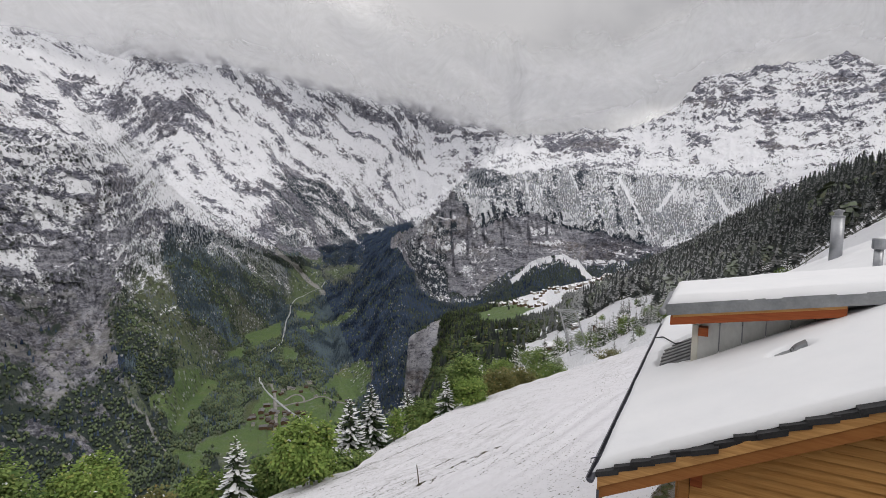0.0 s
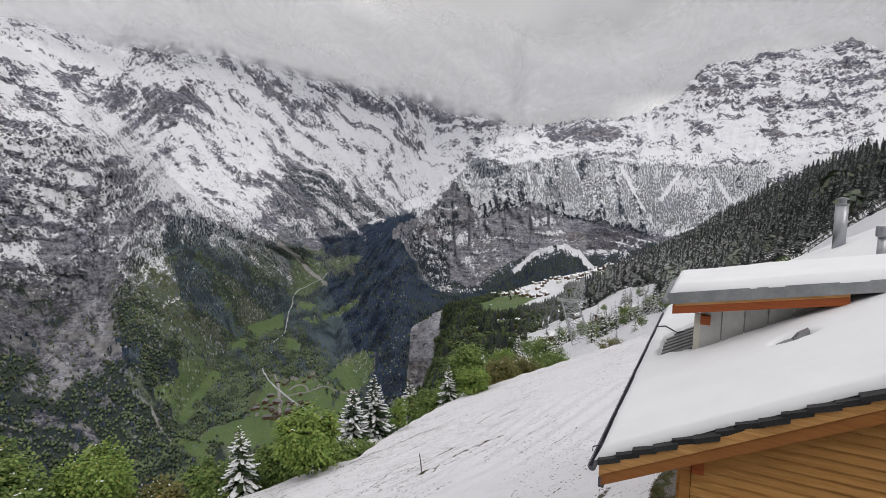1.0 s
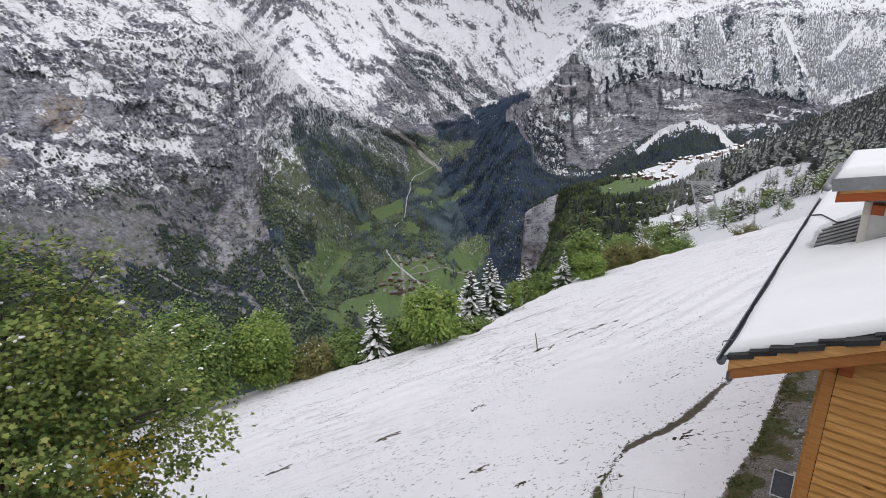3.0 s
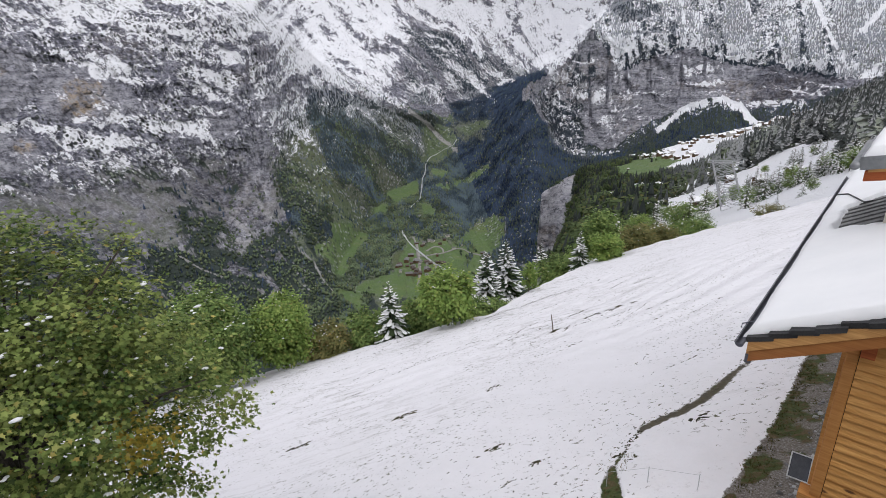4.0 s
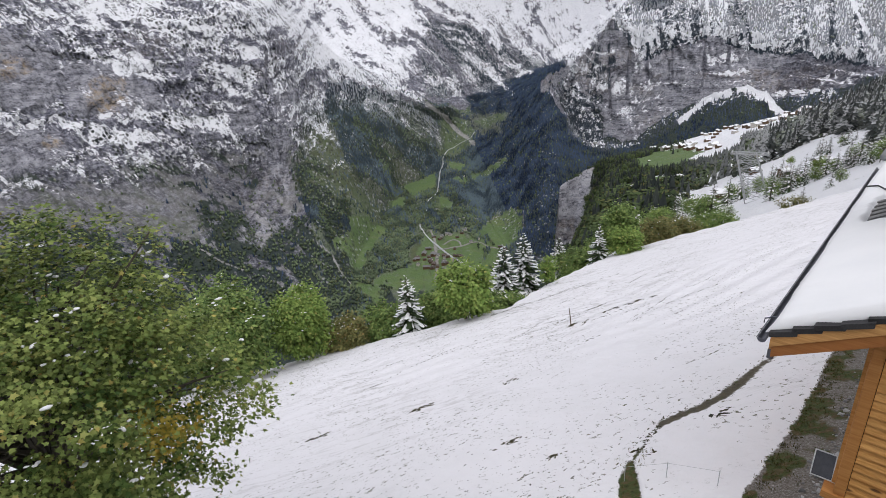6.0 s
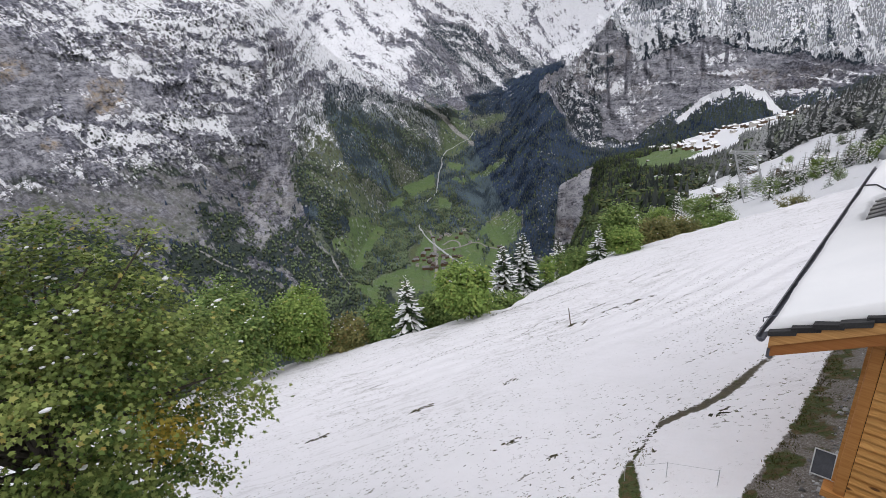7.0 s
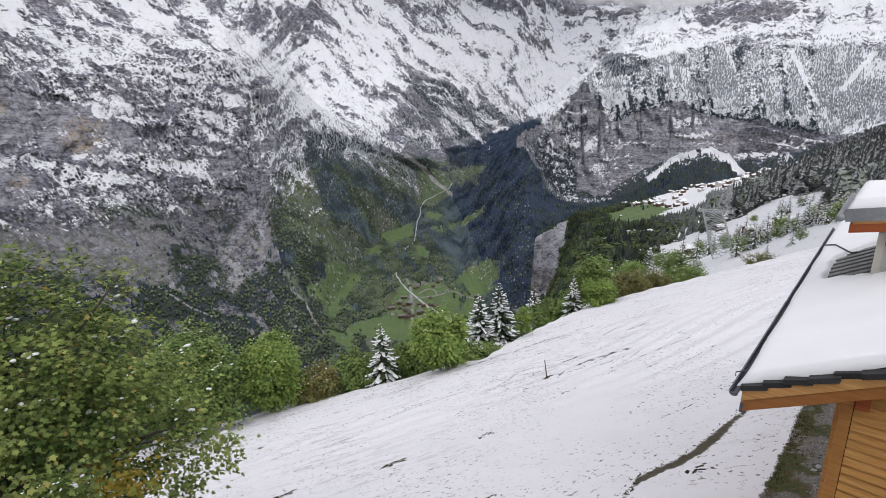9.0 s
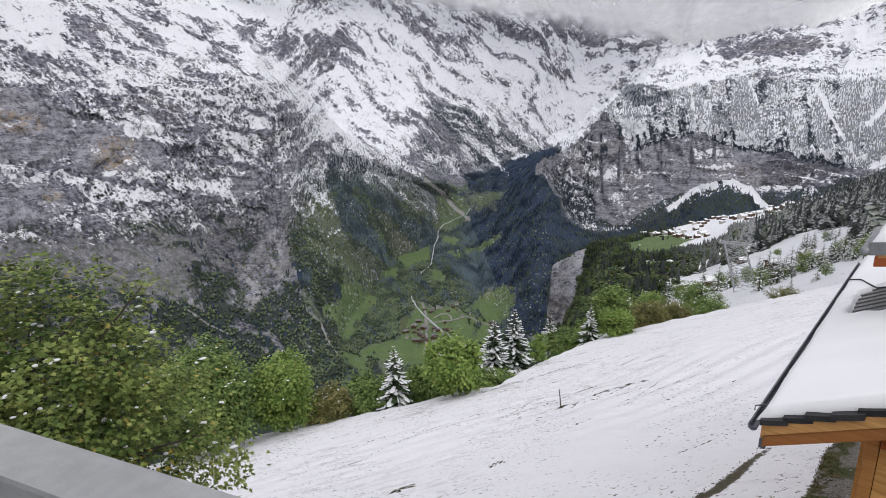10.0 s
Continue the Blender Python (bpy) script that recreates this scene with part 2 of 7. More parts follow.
# side valleys and spurs of the wooded slopes
in_valley = smooth(S2, 6.9, 7.5) * (1 - smooth(S2, 8.7, 9.0)) * smooth(A2, -35, -32) * (1 - smooth(A2, -5, -3))
rib_l = fbm((A2 + 0.85 * E2) * 0.42 + warp, (E2 - 0.6 * A2) * 0.10, 0 * A2 + 91, 4, 0.55, ridged=True)
rib_r = fbm((A2 - 0.75 * E2) * 0.42 + warp, (E2 + 0.6 * A2) * 0.10, 0 * A2 + 95, 4, 0.55, ridged=True)
dz = dz + in_valley * np.interp(R_, [1500, 3200], [30, 55]) * np.where(A2 + 0.45 * (E2 + 10) < -15.5, rib_l, 0.45 * rib_r)
near_lump = fbm(X_ / 2.6, Y_ / 2.6, 0 * X_, 4) * 0.05 + fbm(X_ / 9.0, Y_ / 9.0, 0 * X_ + 4, 2) * 0.16
dz = np.where(S2 < 1.6, near_lump * smooth(R_, 1.5, 6), dz)
# small terraces that cattle tread along the contour of the meadow
down = X_ * math.sin(radians(FALL)) + Y_ * math.cos(radians(FALL))
tread = fbm(X_ * 0.11 + 3, Y_ * 0.11, 0 * X_, 3)
dz = dz + np.where(S2 < 1.3, 0.045 * np.sin(down * 5.5 + 6 * tread) * smooth(R_, 9, 20), 0)
Z0 = Z_ + dz
# broken ledges, strongest on the cliffs of the bluff
step_h = 52.0
lay = (Z0 + 70 * big + 55 * warp - slant * 0.25 * (X_ + 0.6 * Y_)) / step_h
stair = np.floor(lay) + smooth(lay - np.floor(lay), 0.30, 0.72)
ledge = np.interp(S2, [8.0, 8.3, 8.9, 9.2, 11, 14, 15], [0, 0.7, 0.7, 0.12, 0.2, 0.25, 0.2]) * smooth(fbm(wx * 3, wy * 3, wz * 5 + 3, 3), -0.25, 0.2) * (1 - 0.35 * slant)
ledge = ledge * (1 - 0.9 * smooth(A2, -32, -29) * (1 - smooth(A2, -7, -5)) * (S2 < 10.5)) * (1 - 0.5 * smooth(A2, 2, 6) * (S2 > 9.1))
Z_ = Z0 + ledge * (stair - lay) * step_h
push = np.interp(S2, [7, 8, 8.5, 9, 10, 11, 15], [0, 16, 34, 30, 14, 12, 14]) * (0.7 * rib + 0.5 * fine + 0.8 * fall_rib)
nose_push = ((S2 > 3.9) & (S2 < 5.0)) * smooth(A2, -6, -4.5) * (1 - smooth(A2, -1, 0.5)) * (16 * fbm(A2 * 1.6, E2 * 0.15, 0 * A2 + 61, 4, 0.6) + 7 * fbm(A2 * 2, E2 * 1.5, 0 * A2 + 71, 3))
push = push + nose_push
X_, Y_ = X_ + push * np.sin(np.radians(A2)), Y_ + push * np.cos(np.radians(A2))
Rr = np.hypot(X_, Y_)


def ground(x, y):
    """The land's height under a place."""
    az, r = math.degrees(math.atan2(x, y)), math.hypot(x, y)
    if az < -74:
        az += 360
    j = min(int(np.searchsorted(AZ, az)), len(AZ) - 1)
    i = max(j - 1, 0)
    f = (az - AZ[i]) / (AZ[j] - AZ[i]) if j > i else 0
    a, b = np.interp(r, Rr[:, i], Z_[:, i]), np.interp(r, Rr[:, j], Z_[:, j])
    return float(a + (b - a) * f)


# slopes, for what grows and what the snow lies on
def normals(X, Y, Z):
    P = np.stack([X, Y, Z], -1)
    du, dv = np.gradient(P, axis=1), np.gradient(P, axis=0)
    n = np.cross(du, dv)
    n /= np.linalg.norm(n, axis=-1, keepdims=True) + 1e-9
    return n * np.sign(n[..., 2:3] + 1e-9)


flat = normals(X_, Y_, Z_)[..., 2]


def poly_distance(points):
    """Distance in plan of every place of the land from a bent line."""
    best = np.full(X_.shape, 1e9)
    for (xa, ya), (xb, yb) in zip(points, points[1:]):
        ux, uy = xb - xa, yb - ya
        t = np.clip(((X_ - xa) * ux + (Y_ - ya) * uy) / (ux * ux + uy * uy), 0, 1)
        best = np.minimum(best, np.hypot(X_ - xa - t * ux, Y_ - ya - t * uy))
    return best


def polar(az, r):
    return r * math.sin(radians(az)), r * math.cos(radians(az))


# ---- what covers the land ----
E3 = np.degrees(np.arctan2(Z_, Rr))
zero = 0 * A2
patch = fbm(X_ / 190, Y_ / 190, zero + 3, 4)
speck = fbm(X_ / 60, Y_ / 60, Z_ / 60 + 8, 4)
vein = fbm(A2 * 1.1, E3 * 0.25, zero + 2, 4)
strew = fbm(fu * 1.3 + warp * 2, fv * 2.2 + warp, zero + 31, 5, 0.72)


def spots_in(table, rag=0.35):
    """1 inside ragged ovals given by bearing, height angle and their half widths."""
    best = zero.copy()
    for az, el, ra, re in table:
        best = np.maximum(best, smooth(1 + rag * (0.7 * vein + 1.1 * speck) - np.hypot((A2 - az) / ra, (E3 - el) / re), -0.06, 0.10))
    return best


def streaks(lines, width):
    """1 along bent lines given by bearing and height angle."""
    best = np.full(A2.shape, 9.0)
    for pts in lines:
        for (xa, ya), (xb, yb) in zip(pts, pts[1:]):
            ux, uy = xb - xa, yb - ya
            t = np.clip(((A2 - xa) * ux + (E3 - ya) * uy) / (ux * ux + uy * uy), 0, 1)
            best = np.minimum(best, np.hypot(A2 - xa - t * ux, E3 - ya - t * uy))
    return smooth(width * (1 + 1.3 * speck) - best, -0.05, 0.06)


def inside(*outlines, edge=0.25):
    """1 inside bent outlines given by bearing and height angle, with uneven, bitten edges."""
    best = zero.copy()
    for pts in outlines:
        p = np.array(pts, float)
        lo, hi = p.min(0) - 1.5, p.max(0) + 1.5
        pick = np.nonzero((A_w > lo[0]) & (A_w < hi[0]) & (E_w > lo[1]) & (E_w < hi[1]))
        a, e_ = A_w[pick], E_w[pick]
        gap, odd = np.full(a.shape, 9.0), np.zeros(a.shape, bool)
        for (xa, ya), (xb, yb) in zip(p, np.roll(p, -1, 0)):
            ux, uy = xb - xa, yb - ya
            t = np.clip(((a - xa) * ux + (e_ - ya) * uy) / (ux * ux + uy * uy + 1e-9), 0, 1)
            gap = np.minimum(gap, np.hypot(a - xa - t * ux, e_ - ya - t * uy))
            if uy:
                odd ^= ((ya > e_) != (yb > e_)) & (a < xa + (e_ - ya) * ux / uy)
        best[pick] = np.maximum(best[pick], smooth(np.where(odd, gap, -gap), -edge, edge))
    return best


A_w = A2 + 0.55 * fbm(A2 * 0.55, E3 * 0.8, zero + 61, 5, 0.6) + 0.25 * fbm(A2 * 3.1, E3 * 4.0, zero + 63, 3)
E_w = E3 + 0.40 * fbm(A2 * 0.55, E3 * 0.8, zero + 67, 5, 0.6) + 0.16 * fbm(A2 * 3.1, E3 * 4.0, zero + 69, 3)

# woods of the valley and of the spurs over it
wood_left = inside([(-28.8, -1.4), (-26.5, -2.1), (-22.5, -3.7), (-19.6, -5.3), (-17.9, -7.0), (-16.7, -9.4), (-17.5, -11.2), (-18.0, -13.0), (-21.5, -13.6), (-22.4, -14.9),
                    (-24.0, -15.1), (-25.9, -13.9), (-27.5, -11.5), (-28.9, -7.9), (-29.6, -4.5)], edge=0.4)
wood_spur = inside([(-18.4, 3.8), (-14.2, 2.8), (-9.3, 0.8), (-5.4, -1.3), (-4.5, -2.1), (-6.0, -4.4), (-9.3, -5.0), (-11.8, -4.7), (-15.5, -4.7), (-17.9, -4.2), (-19.0, -1.9), (-18.3, 0.9)], edge=0.4)
wood_head = inside([(-14.3, -4.7), (-11.8, -4.2), (-8.6, -2.6), (-3.8, -1.5), (-2.5, -2.3), (-5.1, -5.2), (-8.6, -7.1), (-11.2, -6.6), (-13.0, -6.3)], edge=0.4)
wood_right = inside([(-5.8, -2.9), (-2.8, -5.0), (-1.2, -9.4), (1.3, -11.4), (5, -13), (-2.3, -15), (-3, -17), (-3, -24), (-8.2, -22.0), (-7.8, -17.4), (-11.8, -17.3), (-15.8, -16.0), (-18.0, -14.4),
                     (-16.4, -12.9), (-14.0, -11.3), (-11.8, -9.8), (-8.9, -7.9), (-7.2, -5.6)])
wood_floor = inside([(-21.5, -16.6), (-18.0, -15.8), (-14.3, -17.1), (-14.0, -18.5), (-18.0, -19.4), (-20.7, -18.3)],
                    [(-26.9, -21.8), (-25.4, -19.6), (-22.1, -19.4), (-20.9, -20.4), (-21.6, -22.0), (-23.9, -22.5), (-26.6, -23.5)],
                    [(-33.7, -13.4), (-29.1, -15.8), (-28.0, -16.8), (-28.9, -18.5), (-30.8, -18.3), (-33.1, -16.6)],
                    [(-24.6, -16.2), (-22.0, -16.8), (-20.6, -19.0), (-22.5, -19.2), (-24.8, -17.6)], edge=0.18)
wood_low = inside([(-56, -13), (-50.2, -14.6), (-40.1, -17.8), (-37.6, -19.3), (-34.1, -18.0), (-31.7, -19.8), (-30.6, -22.2), (-27.8, -24.5), (-26.8, -30), (-60, -36), (-66, -20)], edge=1.2)
# meadows on the valley's floor and on its lower slopes
lea_floor = inside([(-28.9, -16.3), (-26.5, -16.9), (-24.3, -18.9), (-25.5, -19.6), (-26.9, -21.0), (-28.0, -23.1), (-29.3, -22.3), (-29.5, -20.7), (-31.1, -19.5), (-30.7, -18.8), (-28.9, -18.5)],
                   [(-29.6, -23.9), (-26.2, -24.8), (-25.5, -25.7), (-27.0, -26.8), (-28.4, -25.5)], [(-21.5, -13.7), (-19.7, -13.1), (-17.9, -12.6), (-18.2, -14.5), (-20.9, -15.3), (-21.8, -14.5)],
                   [(-23.9, -15.2), (-22.0, -15.2), (-22.1, -16.0), (-23.6, -16.2)], edge=0.12)
lea_floor = np.maximum(lea_floor, inside([(-18.1, -15.3), (-16.0, -16.1), (-16.0, -17.0), (-18.0, -17.0)], [(-17.1, -13.5), (-12.4, -12.9), (-9.6, -11.0), (-9.7, -12.1), (-11.8, -13.4), (-14.3, -14.0)],
                                         [(-12.4, -18.4), (-9.2, -17.2), (-7.9, -17.4), (-8.4, -20.4), (-11.0, -22.2), (-14.3, -22.5), (-16.2, -21.7), (-15.2, -20.6), (-13.7, -19.9)],
                                         [(-24.2, -23.6), (-21.6, -22.3), (-19.8, -19.7), (-14.9, -19.7), (-11.8, -20.8), (-10.1, -23.0), (-14, -27), (-22.8, -26), (-26.7, -24.7), (-27.0, -23.9)],
                                         [(-16.2, -11.4), (-14.2, -11.9), (-15.0, -12.9), (-16.4, -12.3)], edge=0.12))
lea_high = inside([(-17.9, -8.7), (-17.2, -7.0), (-16.0, -6.4), (-14.1, -7.2), (-12.9, -8.5), (-13.5, -9.9), (-15.8, -10.9), (-17.6, -10.7)], [(-13.3, -7.1), (-9.2, -6.1), (-9.9, -7.4), (-11.9, -8.1)],
                  [(-15.8, -5.2), (-14.2, -5.0), (-13.0, -6.4), (-14.5, -6.9)], edge=0.25)
scrub = inside([(-33.8, -10.1), (-30.9, -9.8), (-27.5, -13.7), (-23.8, -16.4), (-21.3, -19.5), (-24.7, -19.1), (-28.6, -16.3), (-33.7, -13.4), (-34.1, -11.6)],
               [(-32.3, -7.2), (-29.4, -6.2), (-27.2, -11.5), (-25.7, -14.2), (-23.7, -15.7), (-26.5, -15.4), (-29.1, -13.0), (-32.1, -9.4)], edge=0.5)
# bare faces of the near wall
faces_bare = inside([(-52.0, 1.5), (-48.1, 1.4), (-45.5, -1.2), (-44.9, -2.9), (-48.9, -3.2), (-52.3, -2.8), (-52.8, -1.1)], [(-55.9, 4.5), (-52.0, 2.7), (-52.3, -0.2), (-54.6, -2.3), (-60, -0.9), (-60, 4)],
                    [(-61, -2.6), (-53.7, -3.9), (-53.4, -5.5), (-55.5, -7.1), (-62, -7.1)], [(-39.3, -3.4), (-36.6, -3.3), (-37.0, -6.3), (-39.5, -6.3)], edge=0.25) * (S2 > 7.4) * (S2 < 10)
slope_bare = inside([(-62, -7.2), (-54.1, -9.3), (-47.7, -9.8), (-44.4, -11.3), (-44.4, -16.0), (-48.9, -16.7), (-53.7, -12.7), (-62, -10.4)], edge=0.6) * (S2 > 6) * (S2 < 9.5)
pillar = inside([(-34.7, -1.5), (-32.4, -1.7), (-32.8, -5.7), (-34.4, -9.7), (-34.5, -14.6), (-35.4, -17.0), (-36.8, -16.2), (-36.4, -12.5), (-36.2, -9.5), (-34.9, -6.1)],
                [(-42.0, -17.7), (-38.6, -12.8), (-36.3, -10.1), (-36.1, -15.7), (-39.2, -18.9), (-40.8, -20.4)], edge=0.5) * (S2 > 6) * (S2 < 10) * smooth(strew, -0.2, 0.15)
# snowfields and rocks of the ranges
fields = inside([(-43.1, 13.3), (-38.9, 11.0), (-35.4, 8.2), (-32.0, 5.9), (-28.7, 3.5), (-26.6, 1.0), (-22.4, -1.3), (-20.7, -3.1), (-19.6, -4.2), (-21.9, -3.7), (-26.2, -1.8), (-28.8, -0.3), (-29.8, 1.7),
                 (-31.8, 3.2), (-34.3, 3.9), (-37.1, 7.2), (-41.2, 10.2), (-43.2, 11.1)],
                [(-25.0, 8.6), (-21.2, 6.7), (-17.5, 4.1), (-18.5, 1.2), (-19.2, -1.9), (-21.1, -2.3), (-23.5, -0.4), (-27.2, 1.8), (-28.2, 4.3), (-27.1, 6.9)], edge=0.5)
fields = np.maximum(fields, inside([(-16.6, 7.0), (-11.8, 4.2), (-8.7, 2.4), (-3.8, -1.3), (-1.4, -0.8), (1.0, 1.6), (3.2, 4.0), (-1.0, 4.6), (-6.8, 3.2), (-10.5, 4.8)],
                                   [(-39.6, 12.5), (-35.2, 14.3), (-30.8, 13.3), (-27.0, 11.8), (-28.5, 10.0), (-33.2, 11.0), (-37.4, 11.3)],
                                   [(5.4, 5.2), (9.2, 7.7), (13.5, 6.9), (20.5, 7.5), (24.8, 8.9), (31.3, 7.8), (38.0, 4.6), (36.5, 3.4), (30.1, 4.4), (24.0, 4.1), (16.6, 4.7), (11.2, 4.1)], edge=0.5))
rocky = inside([(-33.0, 10.5), (-30.4, 10.3), (-28.0, 10.1), (-27.0, 11.5), (-24.4, 11.5), (-23.5, 10.0), (-27.0, 9.1), (-28.1, 6.8), (-28.6, 5.4), (-31.0, 7.3), (-33.7, 8.9)],
               [(-22.4, 2.6), (-18.4, 3.4), (-18.7, 0.9), (-21.8, 1.4)], [(-15.4, 13.5), (-10.6, 12.1), (-5.6, 11.1), (0.2, 11.3), (4.7, 10.1), (8.5, 8.3), (6.0, 7.1), (0.9, 8.2), (-5.5, 9.0), (-11.8, 10.3)],
               [(-11.8, 6.5), (-8.7, 5.4), (-9.3, 4.6), (-11.9, 5.7)], [(-6.2, 7.5), (-1.7, 6.5), (-2.9, 5.4), (-6.1, 6.5)], [(-36.6, 11.4), (-34.4, 12.0), (-34.5, 10.8), (-36.2, 10.5)], edge=0.3)
rocky = np.maximum(rocky, inside([(24.2, 10.2), (26.7, 13.5), (28.1, 13.1), (31.2, 10.2), (30.3, 9.0), (28.3, 9.9), (26.3, 9.5)], [(9.8, 6.9), (15.3, 8.2), (19.4, 7.5), (18.9, 6.6), (13.5, 6.3)],
                                 [(31.2, 9.9), (37.7, 9.1), (42, 8.1), (42, 6.0), (37.9, 5.6), (34.5, 7.4), (32.0, 8.1)], [(25.1, 8.7), (26.9, 8.1), (28.8, 5.8), (27.0, 6.1), (25.4, 7.3)],
                                 [(32.1, 7.0), (33.6, 7.4), (34.6, 6.1), (32.8, 5.6)], [(24.6, 2.5), (28.2, 2.4), (27.8, 0.9), (24.7, 1.0)], edge=0.25))
# the bluff across the valley: layered cliffs, wooded slopes over them, a wooded flank
bluff = inside([(1.0, 1.6), (4.3, -1.0), (10.0, 0.2), (13.8, -1.3), (17.5, -1.8), (23.6, -3.4), (17.7, -7.5), (16.6, -6.7), (15.2, -5.1), (13.3, -4.9), (10.8, -5.7), (9.0, -8.2), (5.8, -10.0), (1.3, -11.4),
                (-2.2, -10.1), (-2.8, -7.9), (-4.0, -4.6), (-0.3, -0.2)], edge=0.3) * (S2 > 7.5) * (S2 < 11)
bluff_wood = inside([(3.2, 4.4), (7.4, 3.9), (13.6, 4.6), (19.5, 4.1), (25.1, 3.4), (33, 3.7), (33, -1), (27.5, -3), (23.6, -3.9), (17.5, -2.2), (13.8, -1.7), (10.0, -0.2), (4.3, -1.8), (1.0, 1.6)], edge=0.3) * (S2 > 8)
bluff_top = inside([(2.9, 4.3), (5.5, 4.5), (7.4, 3.4), (5.0, 2.6), (2.3, 2.3)], edge=0.3) * (S2 > 8)
bluff_flank = inside([(-4.5, -4.1), (-0.3, 0.1), (1.0, 1.6), (2.1, -1.9), (0.5, -6.5), (1.3, -11.1), (-2.2, -9.8), (-2.8, -7.9)], edge=0.5) * (S2 > 7.5) * (S2 < 11)
bluff_dark = inside([(16.3, -2.6), (19.8, -2.4), (24.4, -3.8), (20.6, -5.8), (17.7, -7.2), (16.4, -6.0)], edge=0.4) * (S2 > 7.5)

# share of the ground under snow, by height angle and by the side of the valley
share_l = np.interp(E3, [-12, -9.5, -7, -4, 0, 3, 6, 9, 14], [0.0, 0.12, 0.30, 0.40, 0.44, 0.48, 0.58, 0.72, 0.80])
share_c = np.interp(E3, [-5.5, -3.5, 0, 3, 6, 9, 12, 15], [0.0, 0.24, 0.55, 0.74, 0.80, 0.76, 0.68, 0.72])
share_r = np.interp(E3, [-9.5, -7, -2, 1, 2.5, 4.6, 5.4, 7.3, 9.3, 11, 14], [0.0, 0.10, 0.30, 0.52, 0.66, 0.86, 0.95, 0.90, 0.66, 0.62, 0.66])
to_c = smooth(A2 + 0.9 * E3, -33, -27)
to_r = smooth(A2, -5, 0) * smooth(4600 - R_, 100, 500)
share = (share_l * (1 - to_c) + share_c * to_c) * (1 - to_r) + share_r * to_r
for mask, level in ((fields, 0.90), (rocky, np.where(A2 > 20, 0.50, 0.38)), (wood_spur, 0.34), (bluff, 0.15), (bluff_wood, 0.86), (bluff_top, 0.25), (bluff_flank, 0.20), (bluff_dark, 0.14), (faces_bare, 0.05), (wood_left, 0.02), (wood_head, 0.03)):
    share = share + (level - share) * np.where(S2 > 7.4, mask, 0)
share = share * (1 - slope_bare * 0.8) * (1 - 0.7 * pillar)
wood_brim = wood_left * smooth(E3 + 1.4 + 0.514 * (A2 + 28.8) + 1.2 * speck, -3.4, -0.2)
share = np.maximum(share, 0.22 * wood_brim)
mean_flat = flat.copy()
for _ in range(4):
    for ax in (0, 1):
        mean_flat = (np.roll(mean_flat, 3, ax) + mean_flat + np.roll(mean_flat, -3, ax)) / 3
# bands of rock along the strata, runnels down the fall line, and grain
streak = fbm(fu * 0.30 + 1.2 * warp, fv * np.where(slant > 0.5, 1.5, 2.0) + warp * 2.2, zero + 14, 6, 0.64)
runnel = fbm(np.where(slant > 0.5, A2 + 0.75 * E3, A2 + 0.22 * E3) * 1.5 + warp, E3 * 0.16, zero + 21, 6, 0.66)
band_w = np.where(bluff_wood > 0.5, 0.15, np.where(A2 > 8, 0.58, 0.62))
score = band_w * streak / streak.std() + (0.85 - band_w) * runnel / runnel.std() + 0.30 * speck / speck.std() + np.where(bluff_wood > 0.5, 0.4, 2.2) * (flat - mean_flat)
score = (score - score[S2 > 8].mean()) / score[S2 > 8].std()
cut = np.interp(share, [0, 0.02, 0.1, 0.25, 0.5, 0.75, 0.9, 0.98, 1], [4, 2.05, 1.28, 0.67, 0, -0.67, -1.28, -2.05, -4])
snow_line = smooth(share, 0.03, 0.30)


def lie(mask):
    """A mask as a depth of snow: below 0 bare, above 1 closed."""
    return -0.7 + 2.4 * mask


snow = np.where(S2 > 6.0, 0.5 + 0.30 * (score - 1.12 * cut), 1.7)
chutes = streaks([[(19.3, 3.6), (21.1, 0.3), (23.6, -3.8)], [(28.2, 2.7), (29.9, -0.1)], [(25.1, 2.9), (23.4, 0.2)], [(14.2, 4.2), (15.0, 2.4)], [(9.2, 3.8), (9.6, 2.0)]], 0.16) * (S2 > 8.8) * (S2 < 10.4)
tongues = streaks([[(-11.4, -2.4), (-9.0, -4.6)], [(-8.6, -2.8), (-7.0, -2.5)], [(-8.4, -4.0), (-7.0, -4.1)]], 0.2) * (S2 > 7.5) * (A2 < -5)
snow = np.maximum(snow, lie(np.maximum(chutes, tongues)))
terrace_snow = smooth(A2 + 5 * patch + np.interp(R_, [200, 1000], [6, -1]), 4.0, 8.5)
lea = spots_in([(5.9, -12.3, 1.4, 0.6), (8.2, -14.1, 2.7, 0.5), (3.7, -15.0, 1.0, 0.5), (6.5, -11.4, 0.7, 0.3)]) * (S2 > 2.5) * (S2 < 5.1)
snow = np.where((S2 > 1.9) & (S2 <= 6.0), lie(terrace_snow * (0.85 + 0.3 * speck) * (1 - lea)), snow)

valley = (S2 > 5.6) & (S2 <= 9.6) & (A2 > -36) & (A2 < -2)
lower = S2 > 5.6
hedge = smooth(0.05 - np.abs(fbm(A2 * 0.5 + E3 * 0.4, E3 * 0.5 - A2 * 0.3, zero + 41, 2)), 0, 0.02) * smooth(fbm(A2, E3, zero + 43, 3), -0.05, 0.1)
lean_n = fbm(fu * 0.35, fv * 2.2, zero + 77, 5, 0.64)
slope_n = fbm((A2 + 0.8 * E3) * 0.55, (E3 - 0.6 * A2) * 0.22, zero + 51, 5, 0.62)      # stands that run down the fall line
clear = np.maximum(lea_floor, 0.9 * lea_high) * (1 - hedge)
wood = zero.copy()
